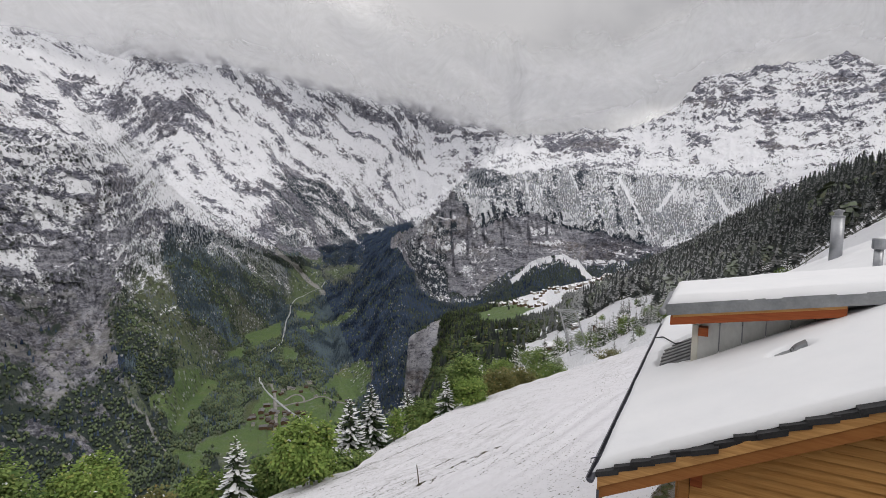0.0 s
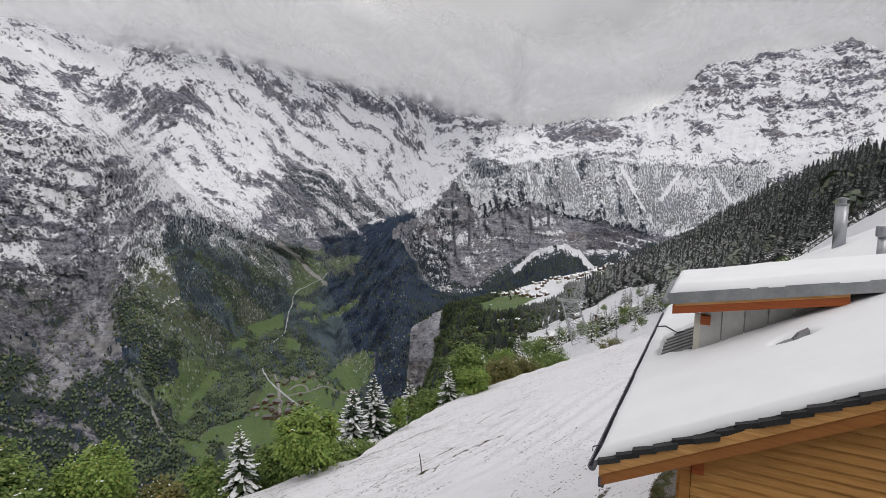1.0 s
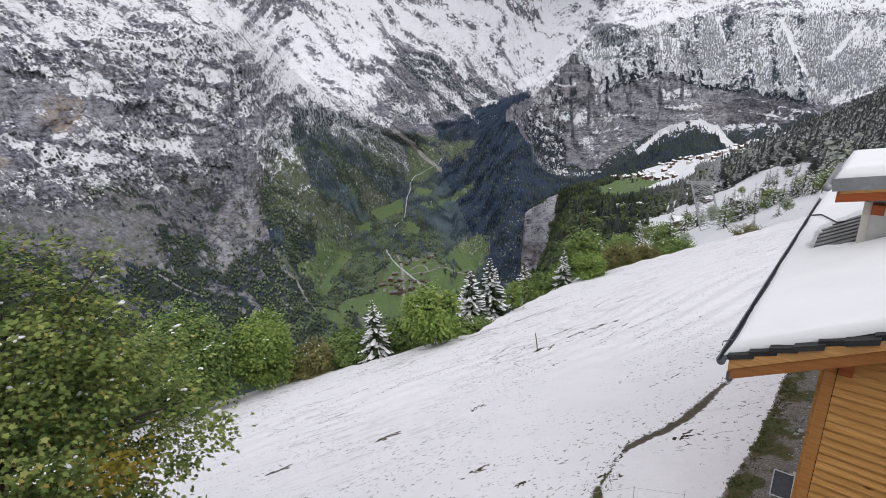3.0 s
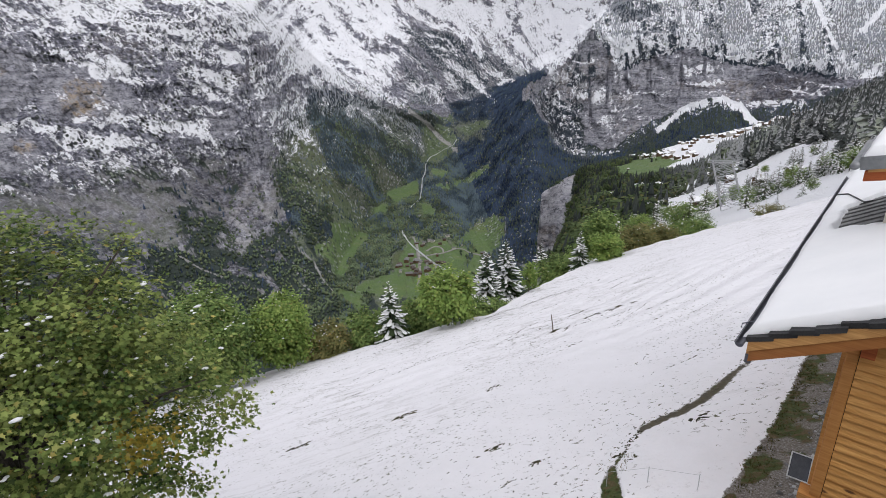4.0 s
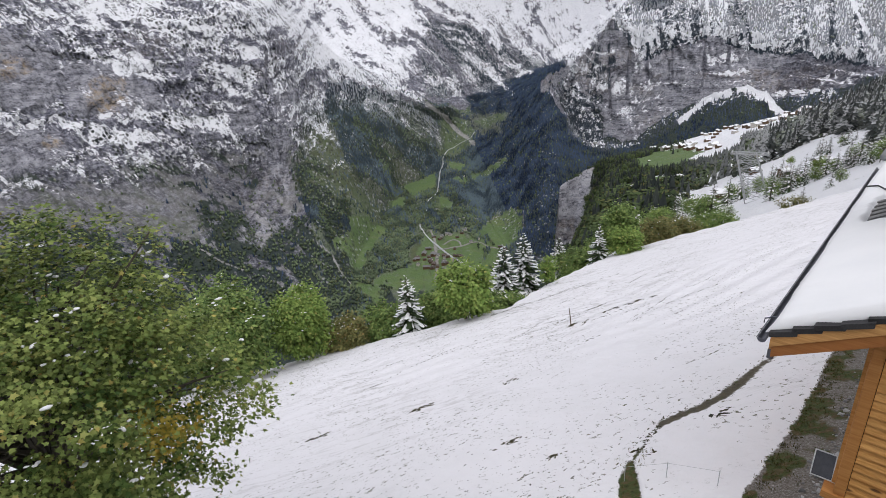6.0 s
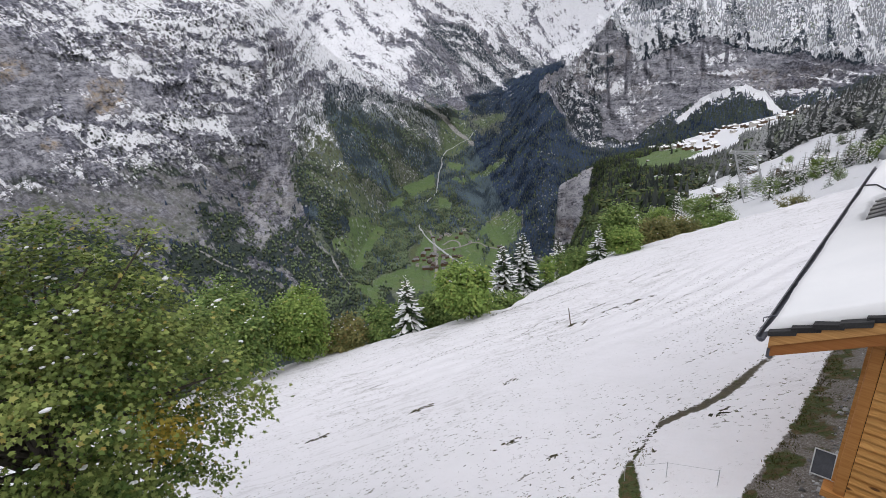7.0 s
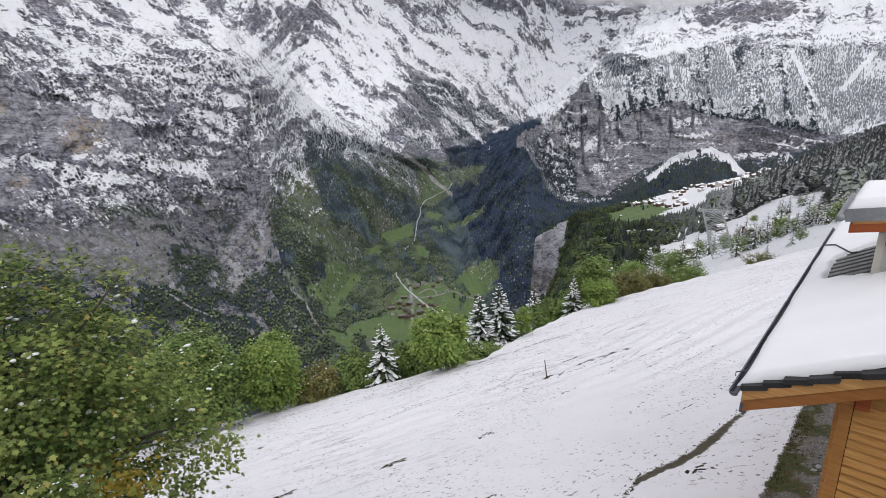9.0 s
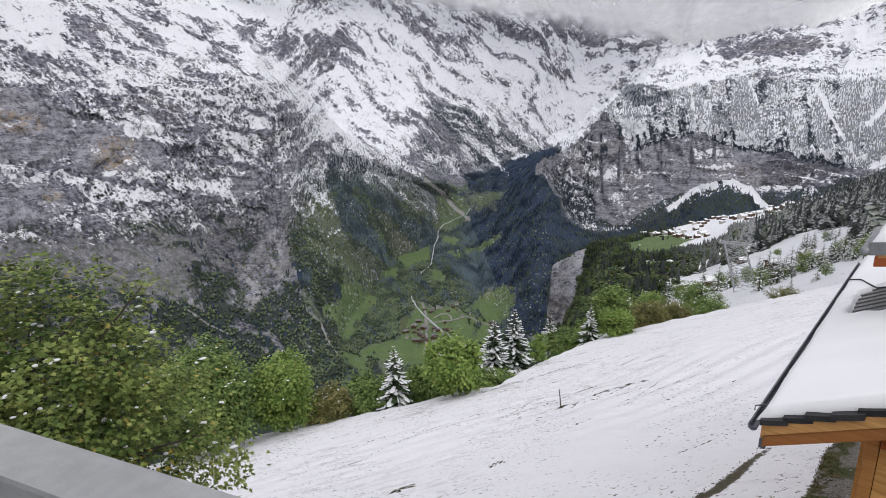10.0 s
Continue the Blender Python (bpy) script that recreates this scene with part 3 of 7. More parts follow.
wood = np.where(valley, 0.25 + 0.6 * smooth(slope_n, -0.10, 0.10) * smooth(-E3 + 1.5 * lean_n, 4.2, 6.5), wood)
left_wall = smooth(-A2 + 0.05 * E3 + 2.0 * speck + 3.0 * strew, 30.8, 33.5) * lower
growth = smooth(strew + 0.6 * slope_n + 0.035 * (-12.0 - E3), 0.0, 0.16) * smooth(-E3 + 2 * speck, 4, 9)
wood = np.where(left_wall > 0.5, 0.62 * growth * (1 - faces_bare) * (1 - 0.85 * slope_bare) * (1 - pillar), wood)
wood = np.where(valley, np.maximum(wood * (1 - scrub), scrub * (0.12 + 0.6 * smooth(slope_n, -0.02, 0.14))), wood)
for mask, level in ((wood_left, 1.0), (wood_head, 1.0), (wood_right, 1.0), (wood_floor, 1.0), (wood_low * smooth(0.35 + slope_n + 0.5 * strew, 0.0, 0.35), 0.9)):
    wood = np.where(lower & (S2 < 10.6), np.maximum(wood, level * mask), wood)
wood = np.where(lower & (S2 < 12.5), np.maximum(wood, wood_head), wood)
# small glades of scrub in the woods of the sunny side
wood = wood * (1 - 0.8 * np.where(lower, wood_left * smooth(slope_n + 0.05 * (-9 - E3), 0.22, 0.40), 0))
wood = np.where((S2 > 9.0) & (A2 > -31) & (A2 <= -4), np.maximum(wood * np.maximum(S2 < 10.6, wood_head), 0.75 * wood_spur * smooth(runnel, -0.35, 0.2)) * (1 - tongues), wood)
wood = np.where((S2 > 7.0) & (S2 <= 8.02) & (A2 > -3), 1.0, wood)
cliffs = (S2 > 8.02) & (S2 <= 9.0) & (A2 > -6)
wood = np.where(cliffs, smooth(strew + 0.8 * (flat - mean_flat), 0.30, 0.44) * 0.4, wood)
wood = np.where(bluff_flank > 0.4, np.maximum(0.3 * wood, 0.55 * smooth(0.15 + runnel + strew + 0.08 * (-4 - E3), 0.0, 0.3)), wood)
wood = np.where((bluff_wood > 0.35) & (S2 > 8.5) & (S2 < 10.6), (1 - chutes) * (0.55 + 1.5 * smooth(0.16 + 0.9 * runnel + 0.4 * vein, 0.0, 0.3)) * (1 - 0.7 * rocky), wood)
wood = np.where(bluff_top > 0.4, 1.0, wood)
wood = np.where((S2 > 10.1) & (S2 < 10.8) & (A2 > 1), 0.34 * smooth(speck, 0.02, 0.22), wood)
wood = np.where(lower, wood * (1 - clear), wood)
tw_lo = np.interp(A2, [-5, 1, 5, 8, 11, 14, 20, 23, 26, 40], [-0.9, -0.9, -0.5, -0.12, 0.14, 0.36, 0.34, 0.0, -0.9, -0.6])
terrace_wood = smooth(patch * 1.2 + 0.6 * speck, tw_lo, tw_lo + 0.2) * (1 - lea)
wood = np.where((S2 > 3.0) & (S2 <= 5.05), terrace_wood, wood)
wood = np.where((S2 > 4.45) & (S2 <= 5.05) & (A2 > 7) & (A2 < 25.5), np.where(A2 < 14, 0.28, 0.12) * smooth(speck, 0, 0.2), wood)
wood = np.where((S2 > 2.2) & (S2 <= 3.0) & (A2 > 24), terrace_wood * smooth(S2 + 0.4 * patch, 2.5, 2.8), wood)
open_strip = smooth(E3 - np.interp(A2, [9, 13.8, 16.5, 20, 23.5, 27], [-11.6, -10.6, -9.2, -7.2, -5.9, -3.8]) + 0.4 * speck, -0.1, 0.3) * (A2 > 9) * (A2 < 27) * (S2 > 3.0) * (S2 < 5.05)
wood = wood * (1 - open_strip)
nose = smooth(A2, -5.2, -4.6) * (1 - smooth(A2 - 0.25 * (E3 + 17), -1.2, -0.3)) * ((S2 > 3.8) & (S2 < 4.97))
wood = wood * (1 - nose)
arch = -5.0 - np.where(A2 < 13.3, 0.11, 0.17) * (A2 - 13.3) ** 2 + 0.35 * vein
under = (S2 > 7.0) & (S2 < 8.9) & (A2 > 8.0) & (A2 < 17.2)
apron = under * smooth(arch - E3, -0.06, 0.06) * smooth(E3 - arch + 0.5 + 0.9 * np.abs(fbm(A2 * 1.7, zero, zero + 3, 4)), -0.08, 0.08) * smooth(np.abs(A2 - 12.8 + 0.2 * (E3 + 6)), 0.12, 0.3)
wood = np.where(under & (E3 < arch), 1.0, wood)
wood = wood * (1 - apron)
snow = np.where(nose > 0.4, -1.0, np.maximum(snow, lie(apron)))
snow = np.where((S2 > 6) & (S2 < 7.9) & (A2 > -4) & (apron < 0.3), -1.0, snow)
grass = np.where((S2 > 1.2) & (S2 <= 6.0), 1.0 - nose, zero)
grass = np.where(valley, np.maximum(np.maximum(clear, 0.9 * scrub), 0.75 * smooth(-E3 + 1.5 * lean_n, 4.0, 6.5)), grass)
grass = np.where(left_wall >= 0.5, np.maximum(0.35 * growth * (1 - faces_bare), 0.8 * scrub) * (1 - pillar), grass)
warm = smooth(fbm(X_ / 240, Y_ / 240, Z_ / 90 + 30, 3), 0.12, 0.40) * np.where(A2 > -6, 0.35, 0.22)
dry_sunlit = np.where(lower & (clear < 0.5), np.clip(0.75 + 0.3 * smooth(E3, -17, -8) + 0.6 * slope_n, 0, 1), 0)      # withered grass among the scrub; also lightens the woods' ground as if sunlit
dry_sunlit = np.where(lea_high > 0.5, 0.45, dry_sunlit)
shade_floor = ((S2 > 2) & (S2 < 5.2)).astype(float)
warm = np.maximum(warm, spots_in([(-49.6, -1.6, 1.8, 1.2), (-54.5, -4.9, 0.7, 0.6), (-56.5, 1.5, 2.2, 0.8)], 0.8))
# clefts are dark streaks in the colour; the rock itself isn't cut
clefts = streaks([[(1.0, 0.6), (1.05, -2.6), (1.3, -6.5)], [(6.9, -1.0), (7.1, -3.6)], [(2.8, -1.4), (2.9, -5.2)], [(9.7, -0.3), (9.9, -5.0)], [(4.6, -0.6), (4.8, -4)], [(13.5, -1.6), (17.5, -2.6), (22, -4.0)], [(11.7, -0.6), (11.9, -3.2)]], 0.10) * (S2 > 8) * (S2 < 9.6)
# wall_dark darkens the left wall's rock colour lower down
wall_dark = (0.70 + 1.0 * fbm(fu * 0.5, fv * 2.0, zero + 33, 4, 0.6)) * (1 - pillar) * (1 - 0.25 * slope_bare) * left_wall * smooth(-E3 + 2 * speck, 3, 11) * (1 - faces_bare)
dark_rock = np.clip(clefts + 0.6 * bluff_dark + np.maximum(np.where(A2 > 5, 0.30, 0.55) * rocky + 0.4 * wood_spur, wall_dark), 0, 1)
pale = np.maximum(np.maximum(nose, 0.7 * faces_bare), np.maximum(0.75 * np.maximum(cliffs, bluff) * (1 - clefts) * (1 - bluff_dark), 0.8 * pillar))
snow = np.where(clefts > 0.4, -0.6, snow)
snow = np.where((S2 > 1.2) & (S2 < 2.2) & (A2 < 2), -1.0, snow)
snow = np.where((S2 > 2.2) & (S2 < 5.05) & (A2 > 8), np.where(wood > 0.35, np.minimum(snow, np.where(A2 > 23, 0.40, 0.42)), snow), snow)
scree = np.maximum(np.maximum(smooth(fbm(fu * 0.45, fv * 1.5, zero + 9, 4), 0.12, 0.35) * (left_wall > 0.5) * (E3 < -8) * 0.45, 0.22 * slope_bare),
                   streaks([[(-18.5, -5.0), (-17.0, -6.2), (-16.1, -7.0), (-15.2, -8.2), (-13.5, -9.7)]], 0.20) * (S2 > 6))
scree = np.maximum(scree, 0.8 * streaks([[(-33.5, -18.2), (-31.4, -20.6), (-30.6, -22.8), (-29.4, -24.6)], [(-46, -16.4), (-43.5, -19.0), (-41.5, -20.4)], [(-26.6, -13.6), (-24.6, -15.6)]], 0.10) * lower)
wood = wood * (1 - smooth(scree, 0.5, 0.9) * (S2 > 6))
grass = grass * (1 - smooth(scree, 0.4, 0.8) * (S2 > 6)) * (1 - wood_brim) * np.where((A2 > -8) & (S2 > 7), 0.0, 1.0)
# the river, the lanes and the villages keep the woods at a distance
# plan points solved from where the camera's sight lines meet the land
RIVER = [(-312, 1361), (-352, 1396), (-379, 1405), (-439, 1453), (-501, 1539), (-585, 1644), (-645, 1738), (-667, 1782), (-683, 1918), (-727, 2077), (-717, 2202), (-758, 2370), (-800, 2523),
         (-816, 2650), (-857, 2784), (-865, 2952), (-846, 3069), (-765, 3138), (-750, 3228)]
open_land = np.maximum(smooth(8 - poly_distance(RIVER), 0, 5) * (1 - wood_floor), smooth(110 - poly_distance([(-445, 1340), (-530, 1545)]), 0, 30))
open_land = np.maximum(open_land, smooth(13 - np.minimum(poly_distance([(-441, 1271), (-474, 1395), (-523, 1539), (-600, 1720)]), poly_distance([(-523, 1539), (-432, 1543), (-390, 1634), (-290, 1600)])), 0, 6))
wood, grass = np.where(S2 > 5.5, wood * (1 - open_land), wood), np.where(S2 > 5.5, np.maximum(grass, open_land), grass)
bare = zero.copy()
# the melt-water ditch and the trodden strip along the chalet
DITCH = [(3.95, 11.0), (3.46, 10.39), (2.97, 9.67), (2.49, 9.05), (2.06, 8.63), (1.64, 8.37), (1.32, 8.13), (1.1, 7.7), (0.86, 7.23), (0.66, 6.7), (0.59, 5.89), (0.6, 5.0)]

near = S2 < 1.2
rag = fbm(X_ / 0.35, Y_ / 0.35, 0 * X_, 4)
ditch_d = poly_distance(DITCH)
ditch_w = np.interp(Y_, [5.4, 6.0, 6.5, 6.9, 7.9, 8.15, 9.5, 10.9], [0.15, 0.13, 0.10, 0.02, 0.0, 0.10, 0.12, 0.04])
ditch = near * smooth(ditch_w + 0.10 * rag - ditch_d, -0.015, 0.03)
bare = np.maximum(bare, near * np.clip(0.5 + 2.5 * (ditch_w + 0.08 - ditch_d), 0, 1))
STRIP = [(5.4, 11.4), (4.6, 10.34), (3.92, 8.98), (3.1, 7.53), (2.4, 6.41), (1.96, 5.75), (1.4, 4.6), (0.8, 3.4)]
sx, sy = np.array(STRIP).T
strip_x = np.interp(Y_, sy[::-1], sx[::-1])
strip = near * smooth(X_ - strip_x + 0.28 * rag, -0.06, 0.12) * (Y_ > 2.6) * (1 - smooth(Y_, 10.6, 11.4))
verge_grass = strip * (1 - smooth(X_ - strip_x + 0.45 * rag, 0.25, 0.80)) * smooth(fbm(X_ / 0.6, Y_ / 0.6, 0 * X_ + 12, 3), -0.25, 0.15)
# dark marks where tufts and turf break through the snow
MARKS = [(-4.71, 11.22, 0.16), (-0.72, 18.52, 0.14), (-0.2, 18.7, 0.08), (7.0, 23.4, 0.10), (7.45, 23.7, 0.12), (7.95, 23.95, 0.08), (6.5, 23.3, 0.06), (2.01, 21.03, 0.14), (2.6, 21.4, 0.10), (1.5, 20.8, 0.08), (0.43, 21.99, 0.14), (0.0, 21.7, 0.09), (0.9, 20.4, 0.2), (-7.67, 10.07, 0.16), (-1.52, 7.97, 0.09), (2.3, 8.3, 0.09), (-2.2, 12.4, 0.1), (1.22, 7.98, 0.05), (1.08, 7.72, 0.06), (0.98, 7.5, 0.05), (0.9, 7.25, 0.06), (1.0, 7.05, 0.05), (-0.6, 7.2, 0.06), (-1.0, 6.6, 0.05)]
turf = np.clip(np.maximum(verge_grass, near * smooth(ditch_w + 0.12 * rag - ditch_d, -0.02, 0.05) * (Y_ < 7.3)), 0, 1)
Z_ = Z_ - 0.03 * ditch - 0.03 * strip
# how far from ditch and strip, for a clean ragged rim
shore = np.minimum(ditch_d - ditch_w, np.where(Y_ < 11.2, strip_x - X_, 9.0))
scree = np.where(near, smooth(R_ + 6 * fbm(X_ / 5, Y_ / 5, 0 * X_, 2), 9, 19), scree)
snow = np.where(near, np.clip(0.5 + 4.0 * shore, -0.4, 1.3), snow)


def color_layer(mesh, name, channels):
    att = mesh.color_attributes.new(name, "FLOAT_COLOR", "POINT")
    n = len(mesh.vertices)
    flat_c = np.ones((n, 4), np.float32)
    for k, c in enumerate(channels):
        flat_c[:, k] = np.asarray(c, np.float32).ravel()
    att.data.foreach_set("color", flat_c.ravel())


def mesh_from(name, verts, faces):
    """A mesh from arrays of vertices and of faces that all have the same number of corners."""
    mesh = bpy.data.meshes.new(name)
    verts, faces = np.asarray(verts, np.float32), np.asarray(faces, np.int32)
    k = faces.shape[1]
    mesh.vertices.add(len(verts)); mesh.vertices.foreach_set("co", verts.ravel())
    mesh.loops.add(faces.size); mesh.loops.foreach_set("vertex_index", faces.ravel())
    mesh.polygons.add(len(faces))
    mesh.polygons.foreach_set("loop_start", np.arange(0, faces.size, k, dtype=np.int32))
    mesh.update(calc_edges=True)
    return mesh


# ---- materials ----
class Mat:
    """A node material, written link by link."""

    def __init__(self, name):
        self.m = bpy.data.materials.new(name)
        self.m.use_nodes = True
        self.n, self.l = self.m.node_tree.nodes, self.m.node_tree.links
        self.bsdf = self.n["Principled BSDF"]

    def node(self, kind, **values):
        n = self.n.new(kind)
        for k, v in values.items():
            n.inputs[k.replace("_", " ")].default_value = v
        return n

    def put(self, a, b):
        self.l.new(a, b)

    def coords(self, space="Object", scale=(1, 1, 1)):
        mp = self.node("ShaderNodeMapping", Scale=scale)
        if space == "Position":
            self.put(self.n.new("ShaderNodeNewGeometry").outputs["Position"], mp.inputs["Vector"])
        else:
            self.put(self.n.new("ShaderNodeTexCoord").outputs[space], mp.inputs["Vector"])
        return mp.outputs[0]

    def noise(self, vec, scale, detail=4.0, rough=0.55, distortion=0.0):
        n = self.node("ShaderNodeTexNoise", Scale=scale, Detail=detail, Roughness=rough, Distortion=distortion)
        self.put(vec, n.inputs["Vector"])
        return n.outputs["Fac"]

    def ramp(self, fac, *stops):
        r = self.n.new("ShaderNodeValToRGB")
        el = r.color_ramp.elements
        while len(el) < len(stops):
            el.new(0.5)
        for e_, (p, c) in zip(el, stops):
            e_.position = p
            e_.color = (c, c, c, 1) if isinstance(c, (int, float)) else (*c, 1)
        self.put(fac, r.inputs[0])
        return r.outputs[0]

    def mix(self, fac, a, b, blend="MIX"):
        n = self.n.new("ShaderNodeMix")
        n.data_type, n.blend_type = "RGBA", blend
        for sock, v in ((n.inputs[0], fac), (n.inputs[6], a), (n.inputs[7], b)):
            if hasattr(v, "is_output"):
                self.put(v, sock)
            elif isinstance(v, (int, float)):
                sock.default_value = v
            else:
                sock.default_value = (*v, 1)
        return n.outputs[2]

    def math(self, op, a, b=0.0, clamp=False):
        n = self.n.new("ShaderNodeMath")
        n.operation, n.use_clamp = op, clamp
        for sock, v in zip(n.inputs, (a, b)):
            if hasattr(v, "is_output"):
                self.put(v, sock)
            else:
                sock.default_value = v
        return n.outputs[0]

    def attr(self, name):
        a = self.n.new("ShaderNodeAttribute")
        a.attribute_name = name
        s = self.n.new("ShaderNodeSeparateColor")
        self.put(a.outputs["Color"], s.inputs[0])
        return (*s.outputs, a.outputs["Alpha"])

    def island(self):
        return self.n.new("ShaderNodeNewGeometry").outputs["Random Per Island"]

    def object_random(self):
        return self.n.new("ShaderNodeObjectInfo").outputs["Random"]

    def bump(self, height, strength=0.4, distance=0.02):
        b = self.node("ShaderNodeBump", Strength=strength, Distance=distance)
        self.put(height, b.inputs["Height"])
        self.put(b.outputs[0], self.bsdf.inputs["Normal"])

    def done(self, color, rough=0.8, metal=0.0, spec=0.3):
        for key, v in (("Base Color", color), ("Roughness", rough), ("Metallic", metal), ("Specular IOR Level", spec)):
            sock = self.bsdf.inputs[key]
            if hasattr(v, "is_output"):
                self.put(v, sock)
            elif key == "Base Color":
                sock.default_value = (*v, 1)
            else:
                sock.default_value = v
        return self.m


def land_material():
    m = Mat("mountain_land")
    p = m.coords("Position")
    snow_a, wood_a, grass_a, warm_a = m.attr("cover")
    bare_a, turf_a, near_a, scree_a = m.attr("wear")
    dry_sunlit_a, terrace_a, strewn_a = m.attr("tone")[:3]
    n_big, n_mid, n_fine = m.noise(p, 0.012, 6, 0.6), m.noise(p, 0.06, 8, 0.66), m.noise(p, 0.3, 6, 0.7)
    strat = m.noise(m.coords("Position", (0.016, 0.016, 0.07)), 1.0, 8, 0.70, 0.5)
    pale_a, fu_a, fv_a = m.attr("face")[:3]
    dark_a = m.attr("face")[3]
    lie = m.node("ShaderNodeCombineXYZ")
    m.put(m.math("MULTIPLY", fu_a, 2.6), lie.inputs[0]); m.put(m.math("MULTIPLY", fv_a, 5.2), lie.inputs[1])
    slab = m.noise(lie.outputs[0], 1.0, 9, 0.74, 0.3)
    lie2 = m.node("ShaderNodeCombineXYZ")
    m.put(m.math("MULTIPLY", fu_a, 0.8), lie2.inputs[0]); m.put(m.math("MULTIPLY", fv_a, 2.6), lie2.inputs[1])
    seam = m.math("ABSOLUTE", m.math("SUBTRACT", m.noise(lie2.outputs[0], 1.0, 7, 0.62, 0.9), 0.5))
    crack = m.math("MULTIPLY", m.ramp(seam, (0.0, 1.0), (0.022, 0.0)), m.ramp(n_mid, (0.42, 0.0), (0.55, 1.0)))
    runs = m.noise(m.coords("Position", (0.06, 0.06, 0.018)), 1.0, 8, 0.72, 0.4)
    strat = m.math("ADD", m.math("MULTIPLY", m.math("ADD", strat, runs), 0.3), m.math("MULTIPLY", slab, 0.4))
    # distance haze is mixed into the rock tones as blue
    rock = m.ramp(strat, (0.44, (0.048, 0.050, 0.072)), (0.485, (0.168, 0.170, 0.215)), (0.53, (0.330, 0.332, 0.395)), (0.59, (0.54, 0.54, 0.61)))
    layers = m.math("ADD", m.math("MULTIPLY", m.noise(m.coords("Position", (0.012, 0.012, 0.075)), 1.0, 8, 0.72, 0.3), 0.6), m.math("MULTIPLY", strat, 0.4))
    rock = m.mix(m.math("MULTIPLY", pale_a, 0.85), rock, m.ramp(layers, (0.42, (0.13, 0.130, 0.150)), (0.48, (0.36, 0.360, 0.400)), (0.56, (0.56, 0.56, 0.60))))
    rock = m.mix(m.math("MULTIPLY", warm_a, m.ramp(n_mid, (0.42, 0.0), (0.62, 0.75))), rock, (0.50, 0.37, 0.22))
    rock = m.mix(m.math("MULTIPLY", m.ramp(n_mid, (0.54, 0.0), (0.66, 0.6)), m.math("SUBTRACT", 1.0, pale_a)), rock, (0.075, 0.082, 0.082))
    rock = m.mix(m.math("MULTIPLY", crack, 0.75), rock, (0.055, 0.056, 0.066))
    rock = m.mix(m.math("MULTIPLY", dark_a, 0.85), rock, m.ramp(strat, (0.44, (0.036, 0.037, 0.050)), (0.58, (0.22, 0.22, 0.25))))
    chip = m.noise(m.coords("Position", (1, 1, 1.7)), 0.085, 5, 0.72, 0.4)
    # dark flecks put the small shadows of crevices into the rock colour
    rock = m.mix(m.ramp(chip, (0.36, 0.88), (0.47, 0.0)), rock, (0.045, 0.046, 0.058))
    rock = m.mix(m.ramp(chip, (0.54, 0.0), (0.66, 0.55)), rock, (0.46, 0.455, 0.475))
    screes = m.ramp(n_fine, (0.3, (0.28, 0.275, 0.265)), (0.7, (0.46, 0.45, 0.435)))
    rock = m.mix(m.math("MULTIPLY", scree_a, m.math("SUBTRACT", 1.0, near_a)), rock, screes)
    green = m.ramp(n_big, (0.30, (0.115, 0.185, 0.070)), (0.55, (0.145, 0.215, 0.080)), (0.75, (0.19, 0.215, 0.09)))
    green = m.mix(m.ramp(n_fine, (0.40, 0.0), (0.75, 0.35)), green, (0.085, 0.13, 0.045))
    green = m.mix(m.math("MULTIPLY", dry_sunlit_a, 0.8), green, m.ramp(n_mid, (0.35, (0.058, 0.068, 0.038)), (0.65, (0.125, 0.130, 0.072))))
    # woods' ground: haze blue mixed into the colour, kept darker than the trees
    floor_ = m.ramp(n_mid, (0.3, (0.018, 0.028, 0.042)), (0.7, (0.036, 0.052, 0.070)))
    # on the sunny valley side, sunlight is put into a paler ground tone
    floor_ = m.mix(m.math("MULTIPLY", dry_sunlit_a, 0.85), floor_, m.ramp(n_mid, (0.3, (0.040, 0.054, 0.046)), (0.7, (0.072, 0.090, 0.068))))
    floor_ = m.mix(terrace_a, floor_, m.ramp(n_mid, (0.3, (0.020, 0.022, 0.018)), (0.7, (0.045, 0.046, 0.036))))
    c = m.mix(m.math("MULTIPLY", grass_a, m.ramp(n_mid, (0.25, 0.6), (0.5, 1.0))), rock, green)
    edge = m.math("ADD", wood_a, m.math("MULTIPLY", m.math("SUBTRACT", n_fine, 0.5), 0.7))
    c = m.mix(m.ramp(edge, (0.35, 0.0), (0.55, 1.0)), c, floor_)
    # a faint haze blue is put into the far snow's colour
    white = m.ramp(n_mid, (0.3, (0.90, 0.91, 0.955)), (0.7, (0.94, 0.95, 0.985)))
    grit = m.noise(m.coords("Position", (1, 1, 0.45)), 0.05, 10, 0.80)
    jitter = m.math("ADD", m.math("MULTIPLY", m.math("SUBTRACT", grit, 0.5), 2.4), m.math("ADD", m.math("MULTIPLY", m.math("SUBTRACT", slab, 0.5), 2.2), m.math("MULTIPLY", m.math("SUBTRACT", chip, 0.5), 1.3)))
    fall = m.math("SUBTRACT", m.math("ADD", snow_a, jitter), m.math("MULTIPLY", crack, 0.5))
    far_snow = m.ramp(fall, (0.46, 0.0), (0.55, 1.0))
    # the near ground: trodden gravel, turf and thin snow
    g_fine, g_grit = m.noise(p, 9.0, 6, 0.65), m.noise(p, 38.0, 4, 0.6)
    mud = m.ramp(g_grit, (0.3, (0.085, 0.068, 0.052)), (0.55, (0.19, 0.175, 0.160)), (0.75, (0.40, 0.395, 0.39)))
